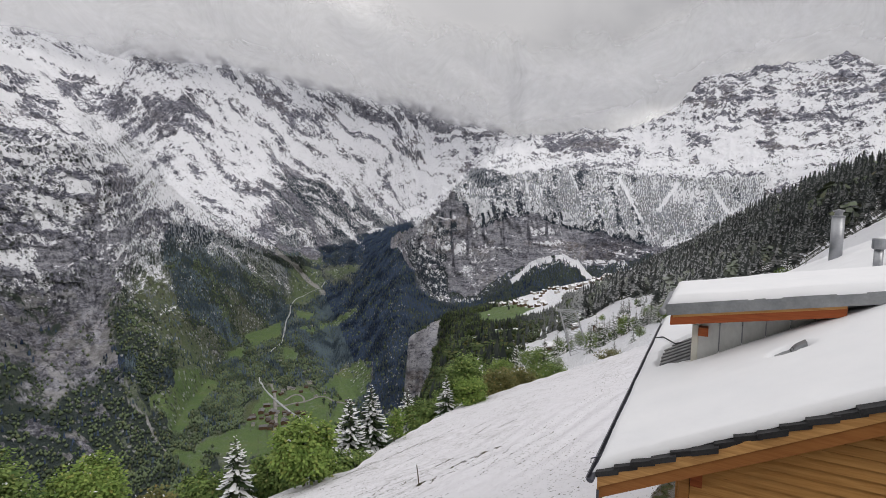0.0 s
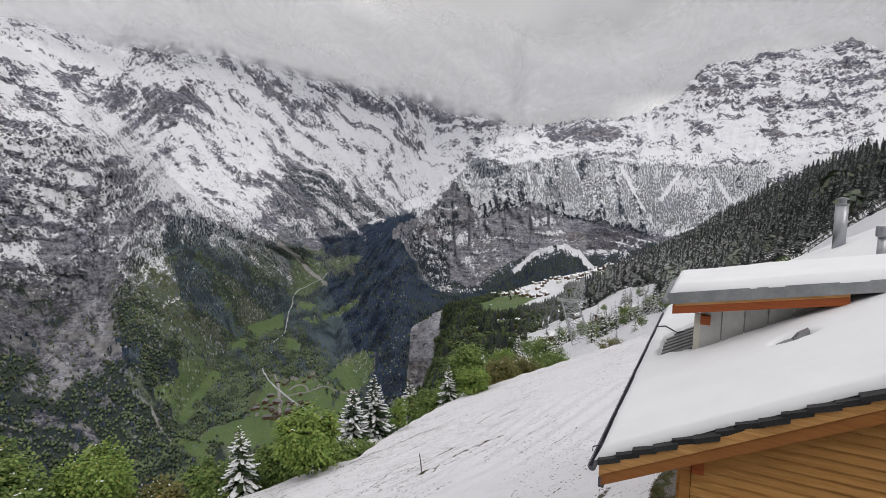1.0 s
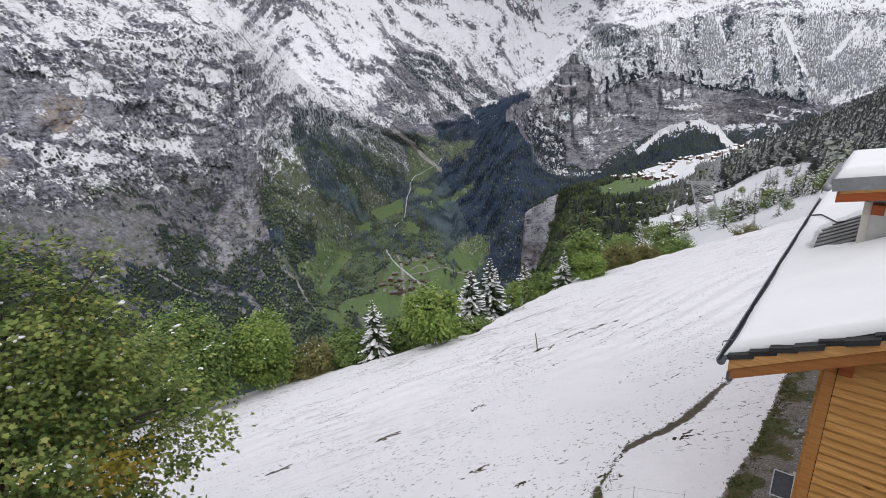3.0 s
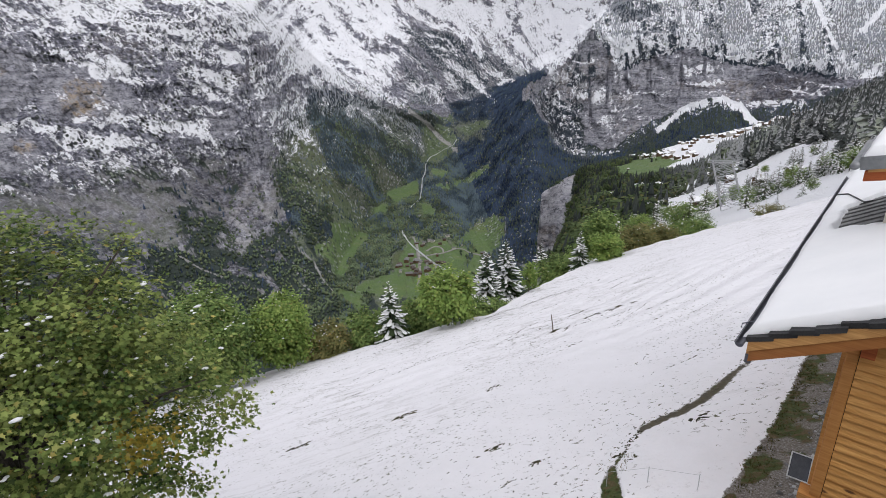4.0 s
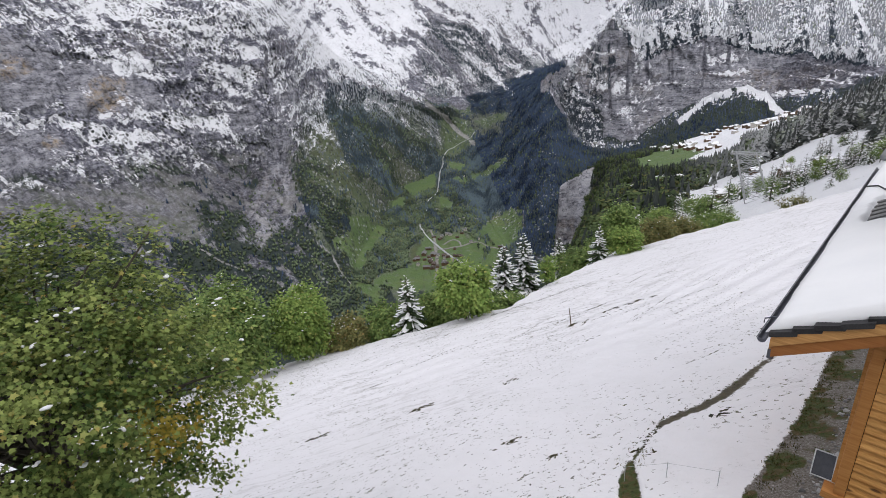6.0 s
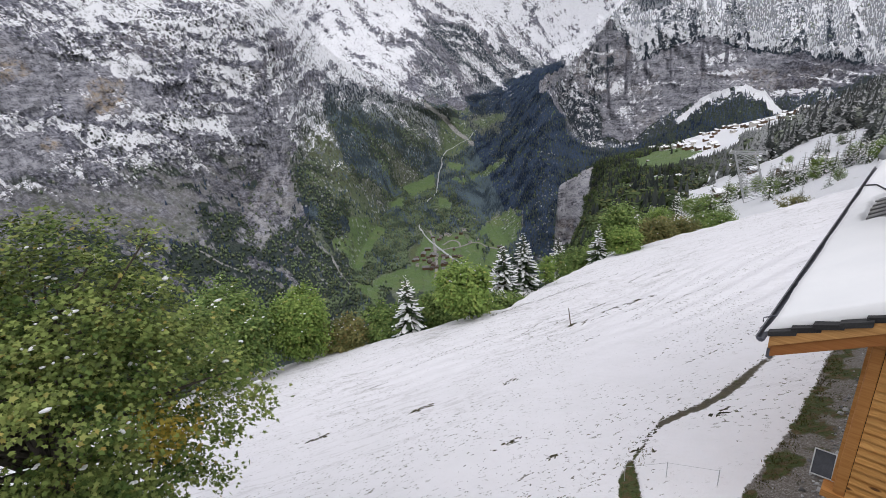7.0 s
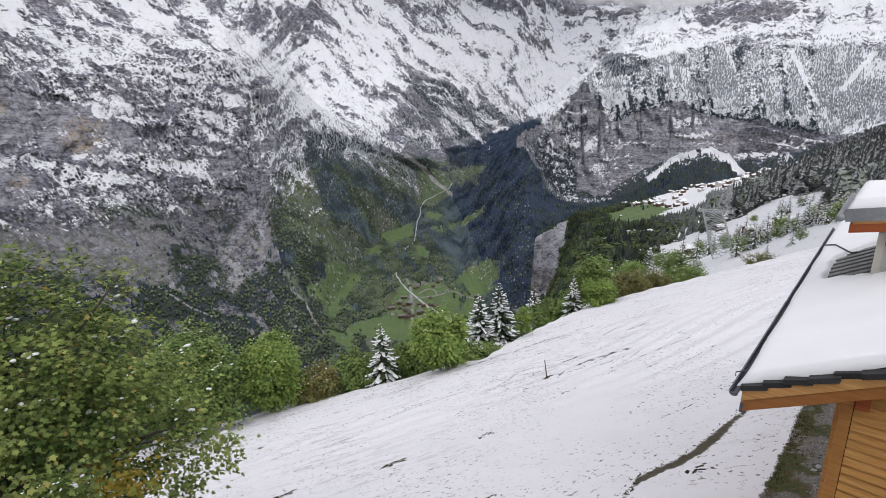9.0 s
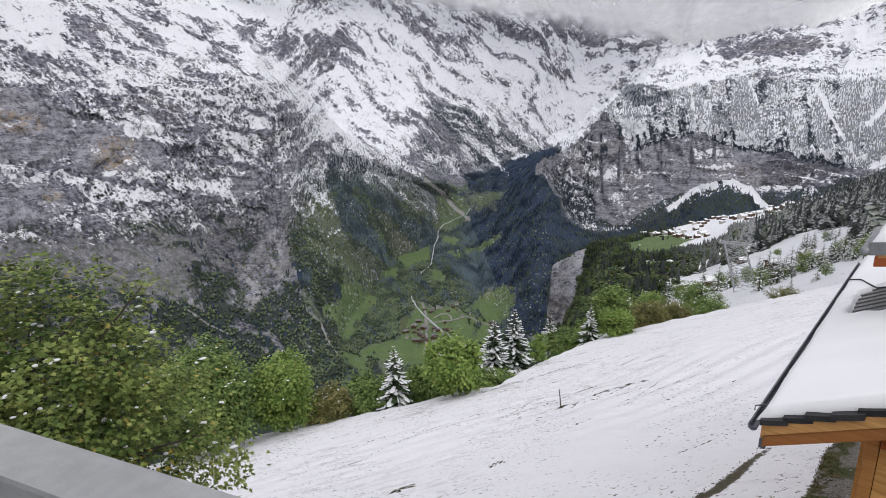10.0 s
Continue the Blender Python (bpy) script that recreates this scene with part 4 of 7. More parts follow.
    turf_c = m.ramp(g_fine, (0.3, (0.024, 0.032, 0.011)), (0.48, (0.060, 0.078, 0.022)), (0.58, (0.085, 0.062, 0.030)), (0.75, (0.17, 0.125, 0.070)))
    near_c = m.mix(m.ramp(m.math("ADD", turf_a, m.math("MULTIPLY", m.math("SUBTRACT", g_fine, 0.5), 0.8)), (0.35, 0.0), (0.6, 1.0)), mud, turf_c)
    tuft = m.ramp(m.math("ADD", turf_a, m.math("MULTIPLY", m.math("SUBTRACT", m.noise(p, 5.5, 5, 0.7), 0.5), 2.2)), (0.60, 0.0), (0.86, 1.0))
    turn = m.node("ShaderNodeMapping", Rotation=(0, 0, -0.46)); m.put(p, turn.inputs["Vector"])
    lay = m.node("ShaderNodeMapping", Scale=(0.20, 1.5, 0.0)); m.put(turn.outputs[0], lay.inputs["Vector"])
    tread = m.math("ABSOLUTE", m.math("SUBTRACT", m.noise(lay.outputs[0], 1.0, 6, 0.62, 0.6), 0.5))
    tread = m.math("MULTIPLY", m.ramp(tread, (0.008, 1.0), (0.026, 0.0)), m.ramp(m.noise(p, 0.14, 3), (0.42, 0.0), (0.60, 0.5)))
    tread = m.math("MULTIPLY", tread, m.ramp(m.noise(p, 2.6, 4, 0.7), (0.42, 0.0), (0.50, 1.0)))
    tread = m.math("MULTIPLY", tread, scree_a)
    lay2 = m.node("ShaderNodeMapping", Scale=(7.5, 10.0, 7.5)); m.put(turn.outputs[0], lay2.inputs["Vector"])
    dots = m.math("MULTIPLY", m.ramp(m.noise(lay2.outputs[0], 1.0, 5, 0.68), (0.60, 0.0), (0.63, 0.95)), m.ramp(m.noise(p, 0.30, 3), (0.38, 0.0), (0.54, 1.0)))
    hide = m.math("MAXIMUM", m.math("MAXIMUM", tuft, dots), tread)
    near_snow = m.math("MULTIPLY", m.ramp(m.math("ADD", snow_a, m.math("MULTIPLY", m.math("SUBTRACT", g_fine, 0.5), 0.7)), (0.42, 0.0), (0.56, 1.0)), m.math("SUBTRACT", 1.0, hide))
    near_c = m.mix(m.math("SUBTRACT", 1.0, bare_a), m.ramp(g_fine, (0.3, (0.045, 0.042, 0.03)), (0.7, (0.10, 0.085, 0.05))), near_c)
    near_c = m.mix(hide, near_c, turf_c)
    c = m.mix(near_a, c, near_c)
    is_snow = m.mix(near_a, far_snow, near_snow)
    thin = m.math("MULTIPLY", near_a, m.ramp(m.noise(p, 0.9, 7, 0.66), (0.44, 0.0), (0.78, 0.22)))
    white = m.mix(near_a, white, (0.80, 0.792, 0.825))
    white = m.mix(thin, white, (0.56, 0.57, 0.565))
    c = m.mix(is_snow, c, white)
    # scrub and dwarf trees that stand in the snow and on the ledges
    cell = m.node("ShaderNodeTexVoronoi", Scale=0.085)
    m.put(m.coords("Position", (1, 1, 0.8)), cell.inputs["Vector"])
    stand = m.ramp(m.noise(p, 0.011, 5, 0.65), (0.40, 0.0), (0.54, 1.0))
    bush = m.math("MULTIPLY", m.ramp(cell.outputs["Distance"], (0.34, 1.0), (0.46, 0.0)), m.math("MULTIPLY", strewn_a, stand))
    hue = m.node("ShaderNodeSeparateColor"); m.put(cell.outputs["Color"], hue.inputs[0])
    c = m.mix(bush, c, m.ramp(hue.outputs[0], (0.0, (0.022, 0.026, 0.026)), (0.55, (0.060, 0.066, 0.060)), (0.62, (0.30, 0.31, 0.32)), (1.0, (0.62, 0.63, 0.65))))
    h = m.mix(near_a, m.math("ADD", m.math("MULTIPLY", m.math("ADD", n_mid, m.math("MULTIPLY", n_fine, 0.5)), 6.0), m.math("MULTIPLY", m.math("ADD", slab, grit), 22.0)),
              m.math("ADD", m.math("MULTIPLY", g_fine, 0.05), m.math("MULTIPLY", m.noise(p, 1.6, 6, 0.6), 0.22)))
    m.bump(h, 0.55, 1.0)
    return m.done(c, 0.75, 0.0, 0.2)


def plain_material(name, dark, light, scale=6.0, rough=0.7, metal=0.0, spec=0.3, stretch=(1, 1, 1), bump=0.15, depth=0.01, vary=0.0):
    m = Mat(name)
    v = m.coords("Object", stretch)
    a, b = m.noise(v, scale, 6, 0.6), m.noise(v, scale * 7, 4, 0.6)
    c = m.ramp(m.math("ADD", m.math("MULTIPLY", a, 0.65), m.math("MULTIPLY", b, 0.35)), (0.32, dark), (0.68, light))
    if vary:
        c = m.mix(m.math("MULTIPLY", m.object_random(), vary), c, tuple(x * 0.45 for x in dark))
    m.bump(m.math("ADD", a, b), bump, depth)
    return m.done(c, rough, metal, spec)


def snow_material():
    m = Mat("fresh_snow")
    v = m.coords("Position")
    a, b = m.noise(v, 1.3, 5, 0.55), m.noise(v, 30, 3, 0.6)
    m.bump(m.math("ADD", m.math("MULTIPLY", a, 0.08), m.math("MULTIPLY", b, 0.006)), 0.35, 1.0)
    m.bsdf.inputs["Subsurface Weight"].default_value = 0.0
    return m.done(m.ramp(a, (0.3, (0.82, 0.83, 0.85)), (0.7, (0.87, 0.875, 0.89))), 0.7, 0.0, 0.25)


def leaf_material(name, stops, snow=False):
    """Foliage: colour by leaf, a little light through the blade."""
    m = Mat(name)
    r = m.island()
    c = m.ramp(r, *stops)
    # broad noise puts shaded gaps and lit clumps into the leaf colour
    c = m.mix(0.42, c, m.ramp(m.noise(m.coords("Position"), 2.0, 4, 0.6), (0.40, stops[0][1]), (0.62, stops[-2][1])))
    m.bsdf.inputs["Subsurface Weight"].default_value = 0.0
    out = m.n["Material Output"]
    tr = m.node("ShaderNodeBsdfTranslucent")
    m.put(c, tr.inputs["Color"])
    mx = m.node("ShaderNodeMixShader", Fac=0.07)
    m.done(c, 0.6, 0.0, 0.12)
    m.put(m.bsdf.outputs[0], mx.inputs[1]); m.put(tr.outputs[0], mx.inputs[2]); m.put(mx.outputs[0], out.inputs["Surface"])
    return m.m


def forest_material(name, dark, light, autumn, patchy=False):
    """Far trees: colour by tree, dusted by the snow that their ground has."""
    m = Mat(name)
    r = m.island()
    dust = m.attr("dust")[0]
    c = m.ramp(r, (0.0, dark), (0.75, light), (0.97, autumn))
    stand = m.noise(m.coords("Position"), 0.011, 5, 0.6)
    c = m.mix(m.ramp(stand, (0.44, 0.0), (0.62, 0.75)), c, tuple(x * 1.5 for x in light))
    c = m.mix(m.ramp(stand, (0.38, 0.65), (0.50, 0.0)), c, tuple(x * 0.7 for x in dark))
    flake = m.noise(m.coords("Position"), 0.55, 4, 0.75)
    c = m.mix(m.math("MULTIPLY", dust, m.ramp(flake, (0.40, 0.0), (0.50, 0.9)) if patchy else m.ramp(flake, (0.28, 0.10), (0.68, 0.85))), c, (0.78, 0.79, 0.81))
    return m.done(c, 0.9, 0.0, 0.1)


LAND = land_material()
SNOW = snow_material()
# the blue of distance haze is mixed into this spruce colour
SPRUCE_HAZED = forest_material("hazed_spruce_wood", (0.015, 0.024, 0.048), (0.050, 0.072, 0.116), (0.056, 0.080, 0.116))
BROAD_FAR = forest_material("broadleaf_wood", (0.064, 0.090, 0.062), (0.116, 0.150, 0.086), (0.16, 0.165, 0.085))

# ---- land mesh ----
nr, nc = X_.shape
idx = np.arange(nr * nc).reshape(nr, nc)
a_, b_ = idx[:-1], idx[1:]
faces = np.stack([a_, np.roll(a_, -1, 1), np.roll(b_, -1, 1), b_], -1).reshape(-1, 4)
land_mesh = mesh_from("ground", np.stack([X_, Y_, Z_], -1).reshape(-1, 3), faces[:, ::-1])
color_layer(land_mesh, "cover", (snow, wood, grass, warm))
color_layer(land_mesh, "wear", (bare, turf, near.astype(float), scree))
strewn = np.where(S2 > 7, np.clip(left_wall * smooth(E3, -12, -7) * (1 - smooth(E3, 4, 9)) * (1 - faces_bare) * (1 - pillar) + 0.3 * wood_spur + 0.3 * bluff_flank
                                  + 0.7 * (1 - left_wall) * (A2 < -4) * (1 - smooth(E3, 2, 8)) * (1 - 0.7 * fields), 0, 1), 0)
dry_sunlit = np.where(S2 > 7, dry_sunlit * (1 - np.maximum(wood_spur, bluff_flank)) * (1 - smooth(E3, -6, -3)), dry_sunlit)
color_layer(land_mesh, "tone", (dry_sunlit, shade_floor, strewn))
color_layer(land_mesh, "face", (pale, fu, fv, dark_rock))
land_mesh.materials.append(LAND)
land_mesh.polygons.foreach_set("use_smooth", np.ones(len(faces), bool))
land = new("ground", land_mesh)
tagged(land, "snow-covered alpine meadow above a green valley between rocky mountains", "ground", kind="structure")

# ---- far woods ----
CONE_V, CONE_F = [], []
for base_h, top_h, rad in ((0.04, 0.62, 0.20), (0.38, 1.0, 0.135)):
    o = len(CONE_V)
    for k in range(5):
        ang = 2 * math.pi * (k + 0.4 * base_h) / 5
        CONE_V.append((rad * math.cos(ang), rad * math.sin(ang), base_h))
    CONE_V.append((0, 0, top_h))
    CONE_F += [(o + k, o + (k + 1) % 5, o + 5) for k in range(5)]
FROND_V, FROND_F, FROND_D = [], [], []
rng_f = random.Random(77)
for tier in range(11):
    f = tier / 11
    reach, z0 = 0.205 * (1 - f) ** 0.85 + 0.012, 0.08 + 0.88 * f
    for k in range(6):
        ang = 2 * math.pi * (k + 0.5 * (tier % 2)) / 6 + rng_f.uniform(-0.25, 0.25)
        d, w = reach * rng_f.uniform(0.75, 1.15), reach * rng_f.uniform(0.30, 0.42)
        ca, sa, o = math.cos(ang), math.sin(ang), len(FROND_V)
        FROND_V += [(0, 0, z0 + 0.07), (0.55 * d * ca - w * sa, 0.55 * d * sa + w * ca, z0 - 0.035), (d * ca, d * sa, z0 - 0.05), (0.55 * d * ca + w * sa, 0.55 * d * sa - w * ca, z0 - 0.035)]
        white = 1.0 if rng_f.random() < 0.5 else 0.12
        FROND_D += [0.05, white, white, white]
        FROND_F += [(o, o + 1, o + 2), (o, o + 2, o + 3)]
BLOB_V = [(0.04, 0, 0.02), (0.40, 0.05, 0.42), (0.02, 0.38, 0.52), (-0.38, -0.04, 0.44), (-0.05, -0.40, 0.54), (-0.03, 0.04, 1.0)]
BLOB_F = [(0, 1 + (k + 1) % 4, 1 + k) for k in range(4)] + [(5, 1 + k, 1 + (k + 1) % 4) for k in range(4)]


PUFF_V, PUFF_F = [], []
for k in range(30):
    h = 0.10 + 0.86 * (k + 0.5) / 30
    r_k = 0.40 * math.sqrt(max(0.0, 1 - (2 * h - 1.02) ** 2)) * rng_f.uniform(0.72, 1.08)
    a_k, o = k * 2.39996, len(PUFF_V)
    mid = Vector((r_k * math.cos(a_k), r_k * math.sin(a_k), h))
    nrm = (mid - Vector((0, 0, 0.40)) + Vector((rng_f.gauss(0, 0.12), rng_f.gauss(0, 0.12), 0.12))).normalized()
    e1 = nrm.cross(Vector((0.3, 0.2, 0.9))).normalized()
    e2 = nrm.cross(e1)
    for u_k, v_k in ((-1, -0.5), (0.1, -1), (1, 0.2), (-0.2, 1)):
        PUFF_V.append(tuple(mid + (e1 * u_k + e2 * v_k) * rng_f.uniform(0.11, 0.19)))
    PUFF_F += [(o, o + 1, o + 2), (o, o + 2, o + 3)]


def woods(name, place, height, dust, template, material, label, seed):
    """Many small trees in one mesh, each turned and widened by chance."""
    rng = np.random.RandomState(seed)
    v, f = np.array(template[0]), np.array(template[1])
    n = len(place)
    ang, wide = rng.rand(n) * 6.283, rng.uniform(0.8, 1.25, n)
    ca, sa = np.cos(ang)[:, None], np.sin(ang)[:, None]
    wob = 1 + 0.25 * (rng.rand(n, len(v)) - 0.5)
    lx, ly = v[None, :, 0] * wob, v[None, :, 1] * wob
    vx = (lx * ca - ly * sa) * (height * wide)[:, None] + place[:, 0:1]
    vy = (lx * sa + ly * ca) * (height * wide)[:, None] + place[:, 1:2]
    vz = v[None, :, 2] * height[:, None] + place[:, 2:3] - 0.4
    mesh = mesh_from(name, np.stack([vx, vy, vz], -1).reshape(-1, 3), (f[None] + (np.arange(n) * len(v))[:, None, None]).reshape(-1, 3))
    load = np.array(template[2]) if len(template) > 2 else np.ones(len(v))
    color_layer(mesh, "dust", ((dust[:, None] * load[None]).ravel(),) * 3)
    mesh.materials.append(material)
    return tagged(new(name, mesh), label, "forest", kind="stuff")


cell_u = np.hypot(*(np.gradient(a, axis=1) for a in (X_, Y_)))
cell_v = np.sqrt(sum(np.gradient(a, axis=0) ** 2 for a in (X_, Y_)))
rng = np.random.RandomState(11)
# trees a hectare fall off with the range, where crowns run together
want = wood * cell_u * cell_v * np.interp(Rr, [250, 1000, 2000, 4000], [1 / 60, 1 / 75, 1 / 90, 1 / 120])
want = np.where((S2 > 2.2) & (AZ[None, :] < 45) & (AZ[None, :] > -66) & ~((S2 > 5.15) & (S2 < 6.3)) & (S2 < 12.5), want, 0)
want = np.where((A2 < -5) & (S2 < 6), 0, want)
want = np.where((S2 < 5.2) & (A2 > 16), 0.55 * want, want)
# only the woods that look over the land in front of them are worth growing
skyline = np.maximum.accumulate(np.where(Rr > 60, np.degrees(np.arctan2(Z_, Rr)), -89), axis=0)
want = np.where(np.degrees(np.arctan2(Z_ + 16, Rr)) > skyline, want, 0)
count = np.floor(want + rng.rand(*want.shape)).astype(int).clip(0, 16)
ii, jj = np.nonzero(count)
rep = count[ii, jj]
ii, jj = np.repeat(ii, rep), np.repeat(jj, rep)
fu, fv = rng.rand(len(ii)) - 0.5, rng.rand(len(ii)) - 0.5
i2, j2 = np.clip(ii + np.sign(fv).astype(int), 0, nr - 1), np.clip(jj + np.sign(fu).astype(int), 0, nc - 1)
spots = []
for a in (X_, Y_, Z_):
    spots.append(a[ii, jj] + (a[i2, jj] - a[ii, jj]) * np.abs(fv) + (a[ii, j2] - a[ii, jj]) * np.abs(fu))
spots = np.stack(spots, -1)
# right-slope trees grow with range, sized to fit the camera's view
tall = rng.uniform(9, 19, len(ii)) * np.where((S2[ii, jj] < 5.2) & (AZ[jj] > 14), 1.3 * np.clip(Rr[ii, jj] / 400, 0.36, 1.15), np.interp(spots[:, 2], [-650, 0, 350], [1.0, 0.9, 0.75]))
dust_t = np.clip(np.where(S2[ii, jj] > 6, np.where((S2[ii, jj] > 8.9) & (A2[ii, jj] < -5), smooth(spots[:, 2] / Rr[ii, jj], -0.065, -0.02) * smooth(-AZ[jj], 8.5, 10.5), snow_line[ii, jj]), terrace_snow[ii, jj] * np.interp(AZ[jj], [8, 14, 20, 26, 34, 40], [0, 0.25, 0.9, 0.8, 0.45, 0.3])) * np.where((AZ[jj] > -5) & (S2[ii, jj] > 6), 0.42, 0.95), 0, 1)
dust_t = np.where(S2[ii, jj] > 6, np.maximum(dust_t, np.maximum(0.75 * wood_brim[ii, jj], np.maximum(0.95 * bluff_flank[ii, jj], 0.85 * wood_spur[ii, jj]))), dust_t)
dust_t = np.where(bluff_wood[ii, jj] > 0.4, np.maximum(dust_t, 0.72), np.maximum(dust_t, np.where((AZ[jj] > -5) & (S2[ii, jj] > 8.02), 0.5, 0.0)))
dust_t = dust_t * (1 - wood_head[ii, jj])
leafy = rng.rand(len(ii)) < np.where(S2[ii, jj] < 5.2, np.interp(AZ[jj], [0, 10, 20], [0.55, 0.4, 0.08]), np.where(spots[:, 2] < -250, np.interp(A2[ii, jj] + 0.45 * (E3[ii, jj] + 10), [-19, -14], [1, 0.12]) * (0.08 + 0.85 * smooth(slope_n[ii, jj] + 0.03 * (-9 - E3[ii, jj]), -0.08, 0.18)), 0.06))
close = S2[ii, jj] < 5.2
fine = close & (AZ[jj] > 16)
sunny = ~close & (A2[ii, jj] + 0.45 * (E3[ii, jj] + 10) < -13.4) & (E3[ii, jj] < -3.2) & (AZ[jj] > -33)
# paler copy of the far spruce: the valley side's sunlight put into colour
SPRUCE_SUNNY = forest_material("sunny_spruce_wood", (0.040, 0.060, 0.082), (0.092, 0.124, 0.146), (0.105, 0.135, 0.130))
SPRUCE_CLOSE = forest_material("terrace_spruce_wood", (0.012, 0.016, 0.016), (0.034, 0.041, 0.038), (0.05, 0.056, 0.04), patchy=True)
BROAD_CLOSE = forest_material("terrace_broadleaf_wood", (0.024, 0.038, 0.018), (0.064, 0.088, 0.036), (0.12, 0.11, 0.04))
cone, blob, puff, tiers = (CONE_V, CONE_F), (BLOB_V, BLOB_F), (PUFF_V, PUFF_F), (FROND_V, FROND_F, FROND_D)
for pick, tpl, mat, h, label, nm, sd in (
        (~leafy & sunny, cone, SPRUCE_SUNNY, 1.0, "spruce forest on the open valley side, tinted lighter as if sunlit", "spruce_forest", 7),
        (~leafy & ~close & ~sunny, cone, SPRUCE_HAZED, 1.0, "spruce forest on the mountain slopes, tinted blue as by haze, snow-dusted higher up", "spruce_forest", 3),
        (leafy & ~close, blob, BROAD_FAR, 0.72, "green broadleaf woods on the valley slopes", "broadleaf_forest", 4),
        (~leafy & close & ~fine, cone, SPRUCE_CLOSE, 1.0, "dark spruce forest on the terrace's outer edge", "spruce_forest", 8),
        (~leafy & fine, tiers, SPRUCE_CLOSE, 1.0, "dark spruce forest on the terrace, lightly dusted with snow", "spruce_forest", 5),
        (leafy & close, puff, BROAD_CLOSE, 0.72, "dark green broadleaf woods on the terrace", "broadleaf_forest", 6)):
    woods(nm, spots[pick], tall[pick] * h, dust_t[pick] * (0.6 if tpl in (blob, puff) else 1), tpl, mat, label, sd)

# ---- shape helpers ----
def part(name, bm, material, parent, label="", smooth_faces=False):
    """Links a bmesh as one mesh object under a thing or a part."""
    mesh = bpy.data.meshes.new(name)
    bm.to_mesh(mesh)
    bm.free()
    mesh.materials.append(material)
    if smooth_faces:
        mesh.polygons.foreach_set("use_smooth", np.ones(len(mesh.polygons), bool))
    ob = new(name, mesh)
    ob.parent = parent
    if label:
        ob["label"] = label
    return ob


def thing(name, place, label, category, group="", turn=0.0, kind=""):
    ob = new(name)
    ob.matrix_basis = pose(*place, 0, 0, turn)
    return tagged(ob, label, category, group, kind)


def hexa(bm, corners):
    """A block from its eight corners: four below, four above, both in the same turn."""
    v = [bm.verts.new(c) for c in corners]
    for f in ((3, 2, 1, 0), (4, 5, 6, 7), (0, 1, 5, 4), (1, 2, 6, 5), (2, 3, 7, 6), (3, 0, 4, 7)):
        bm.faces.new([v[i] for i in f])


def block(bm, x0, x1, y0, y1, z0, z1, rise=0.0):
    """A block whose z grows by rise for each metre of x."""
    c = []
    for z in (z0, z1):
        c += [(x0, y0, z + rise * x0), (x1, y0, z + rise * x1), (x1, y1, z + rise * x1), (x0, y1, z + rise * x0)]
    hexa(bm, c)


def solid(rows, bevel=0.0):
    bm = bmesh.new()
    for r in rows:
        block(bm, *r)
    if bevel:
        bmesh.ops.bevel(bm, geom=list(bm.edges), offset=bevel, segments=2, profile=0.6, affect="EDGES")
    return bm


def tube(bm, path, radii, sides=8, cap=True):
    """A pipe along a bent line."""
    rings = []
    up0 = Vector((0.13, 0.21, 0.97))
    for i, p in enumerate(path):
        p = Vector(p)
        d = (Vector(path[min(i + 1, len(path) - 1)]) - Vector(path[max(i - 1, 0)])).normalized()
        s = d.cross(up0)
        s = s.normalized() if s.length > 1e-4 else Vector((1, 0, 0))
        t = s.cross(d)
        r = radii[i] if isinstance(radii, (list, tuple)) else radii
        rings.append([bm.verts.new(p + (s * math.cos(k * 2 * math.pi / sides) + t * math.sin(k * 2 * math.pi / sides)) * r) for k in range(sides)])
    for a, b in zip(rings, rings[1:]):
        for k in range(sides):
            bm.faces.new((a[k], a[(k + 1) % sides], b[(k + 1) % sides], b[k]))
    if cap:
        bm.faces.new(rings[0][::-1]), bm.faces.new(rings[-1])


def wood_material(name, dark, light, knots=True, rough=0.6):
    m = Mat(name)
    # boards run along x; each takes its own stretch of grain
    v = m.coords("Object", (1, 1, 1))
    off = m.node("ShaderNodeVectorMath"); off.operation = "ADD"
    mul = m.math("MULTIPLY", m.object_random(), 37.0)
    m.put(v, off.inputs[0])
    comb = m.node("ShaderNodeCombineXYZ"); m.put(mul, comb.inputs[0]); m.put(mul, comb.inputs[1])
    m.put(comb.outputs[0], off.inputs[1])
    mp = m.node("ShaderNodeMapping", Scale=(0.9, 9, 16)); m.put(off.outputs[0], mp.inputs["Vector"])
    grain = m.noise(mp.outputs[0], 2.2, 6, 0.6, 0.8)
    mid = tuple((a + b) / 2 for a, b in zip(dark, light))
    c = m.ramp(grain, (0.30, dark), (0.5, mid), (0.70, light))
    c = m.mix(m.math("MULTIPLY", m.object_random(), 0.4), c, tuple(x * 0.66 for x in dark))
    if knots:
        k = m.node("ShaderNodeTexVoronoi", Scale=3.2)
        mp2 = m.node("ShaderNodeMapping", Scale=(0.8, 2.5, 2.5)); m.put(off.outputs[0], mp2.inputs["Vector"]); m.put(mp2.outputs[0], k.inputs["Vector"])
        c = m.mix(m.ramp(k.outputs["Distance"], (0.09, 0.9), (0.16, 0.0)), c, (0.06, 0.025, 0.01))
    c = m.mix(m.ramp(m.noise(v, 1.1, 4), (0.52, 0.0), (0.8, 0.35)), c, tuple(x * 0.5 for x in dark))
    m.bump(grain, 0.25, 0.004)
    return m.done(c, rough, 0.0, 0.3)


BOARD = wood_material("larch_boards", (0.50, 0.235, 0.060), (0.74, 0.42, 0.145))
BEAM = wood_material("larch_beam", (0.44, 0.185, 0.048), (0.66, 0.335, 0.110), knots=False)
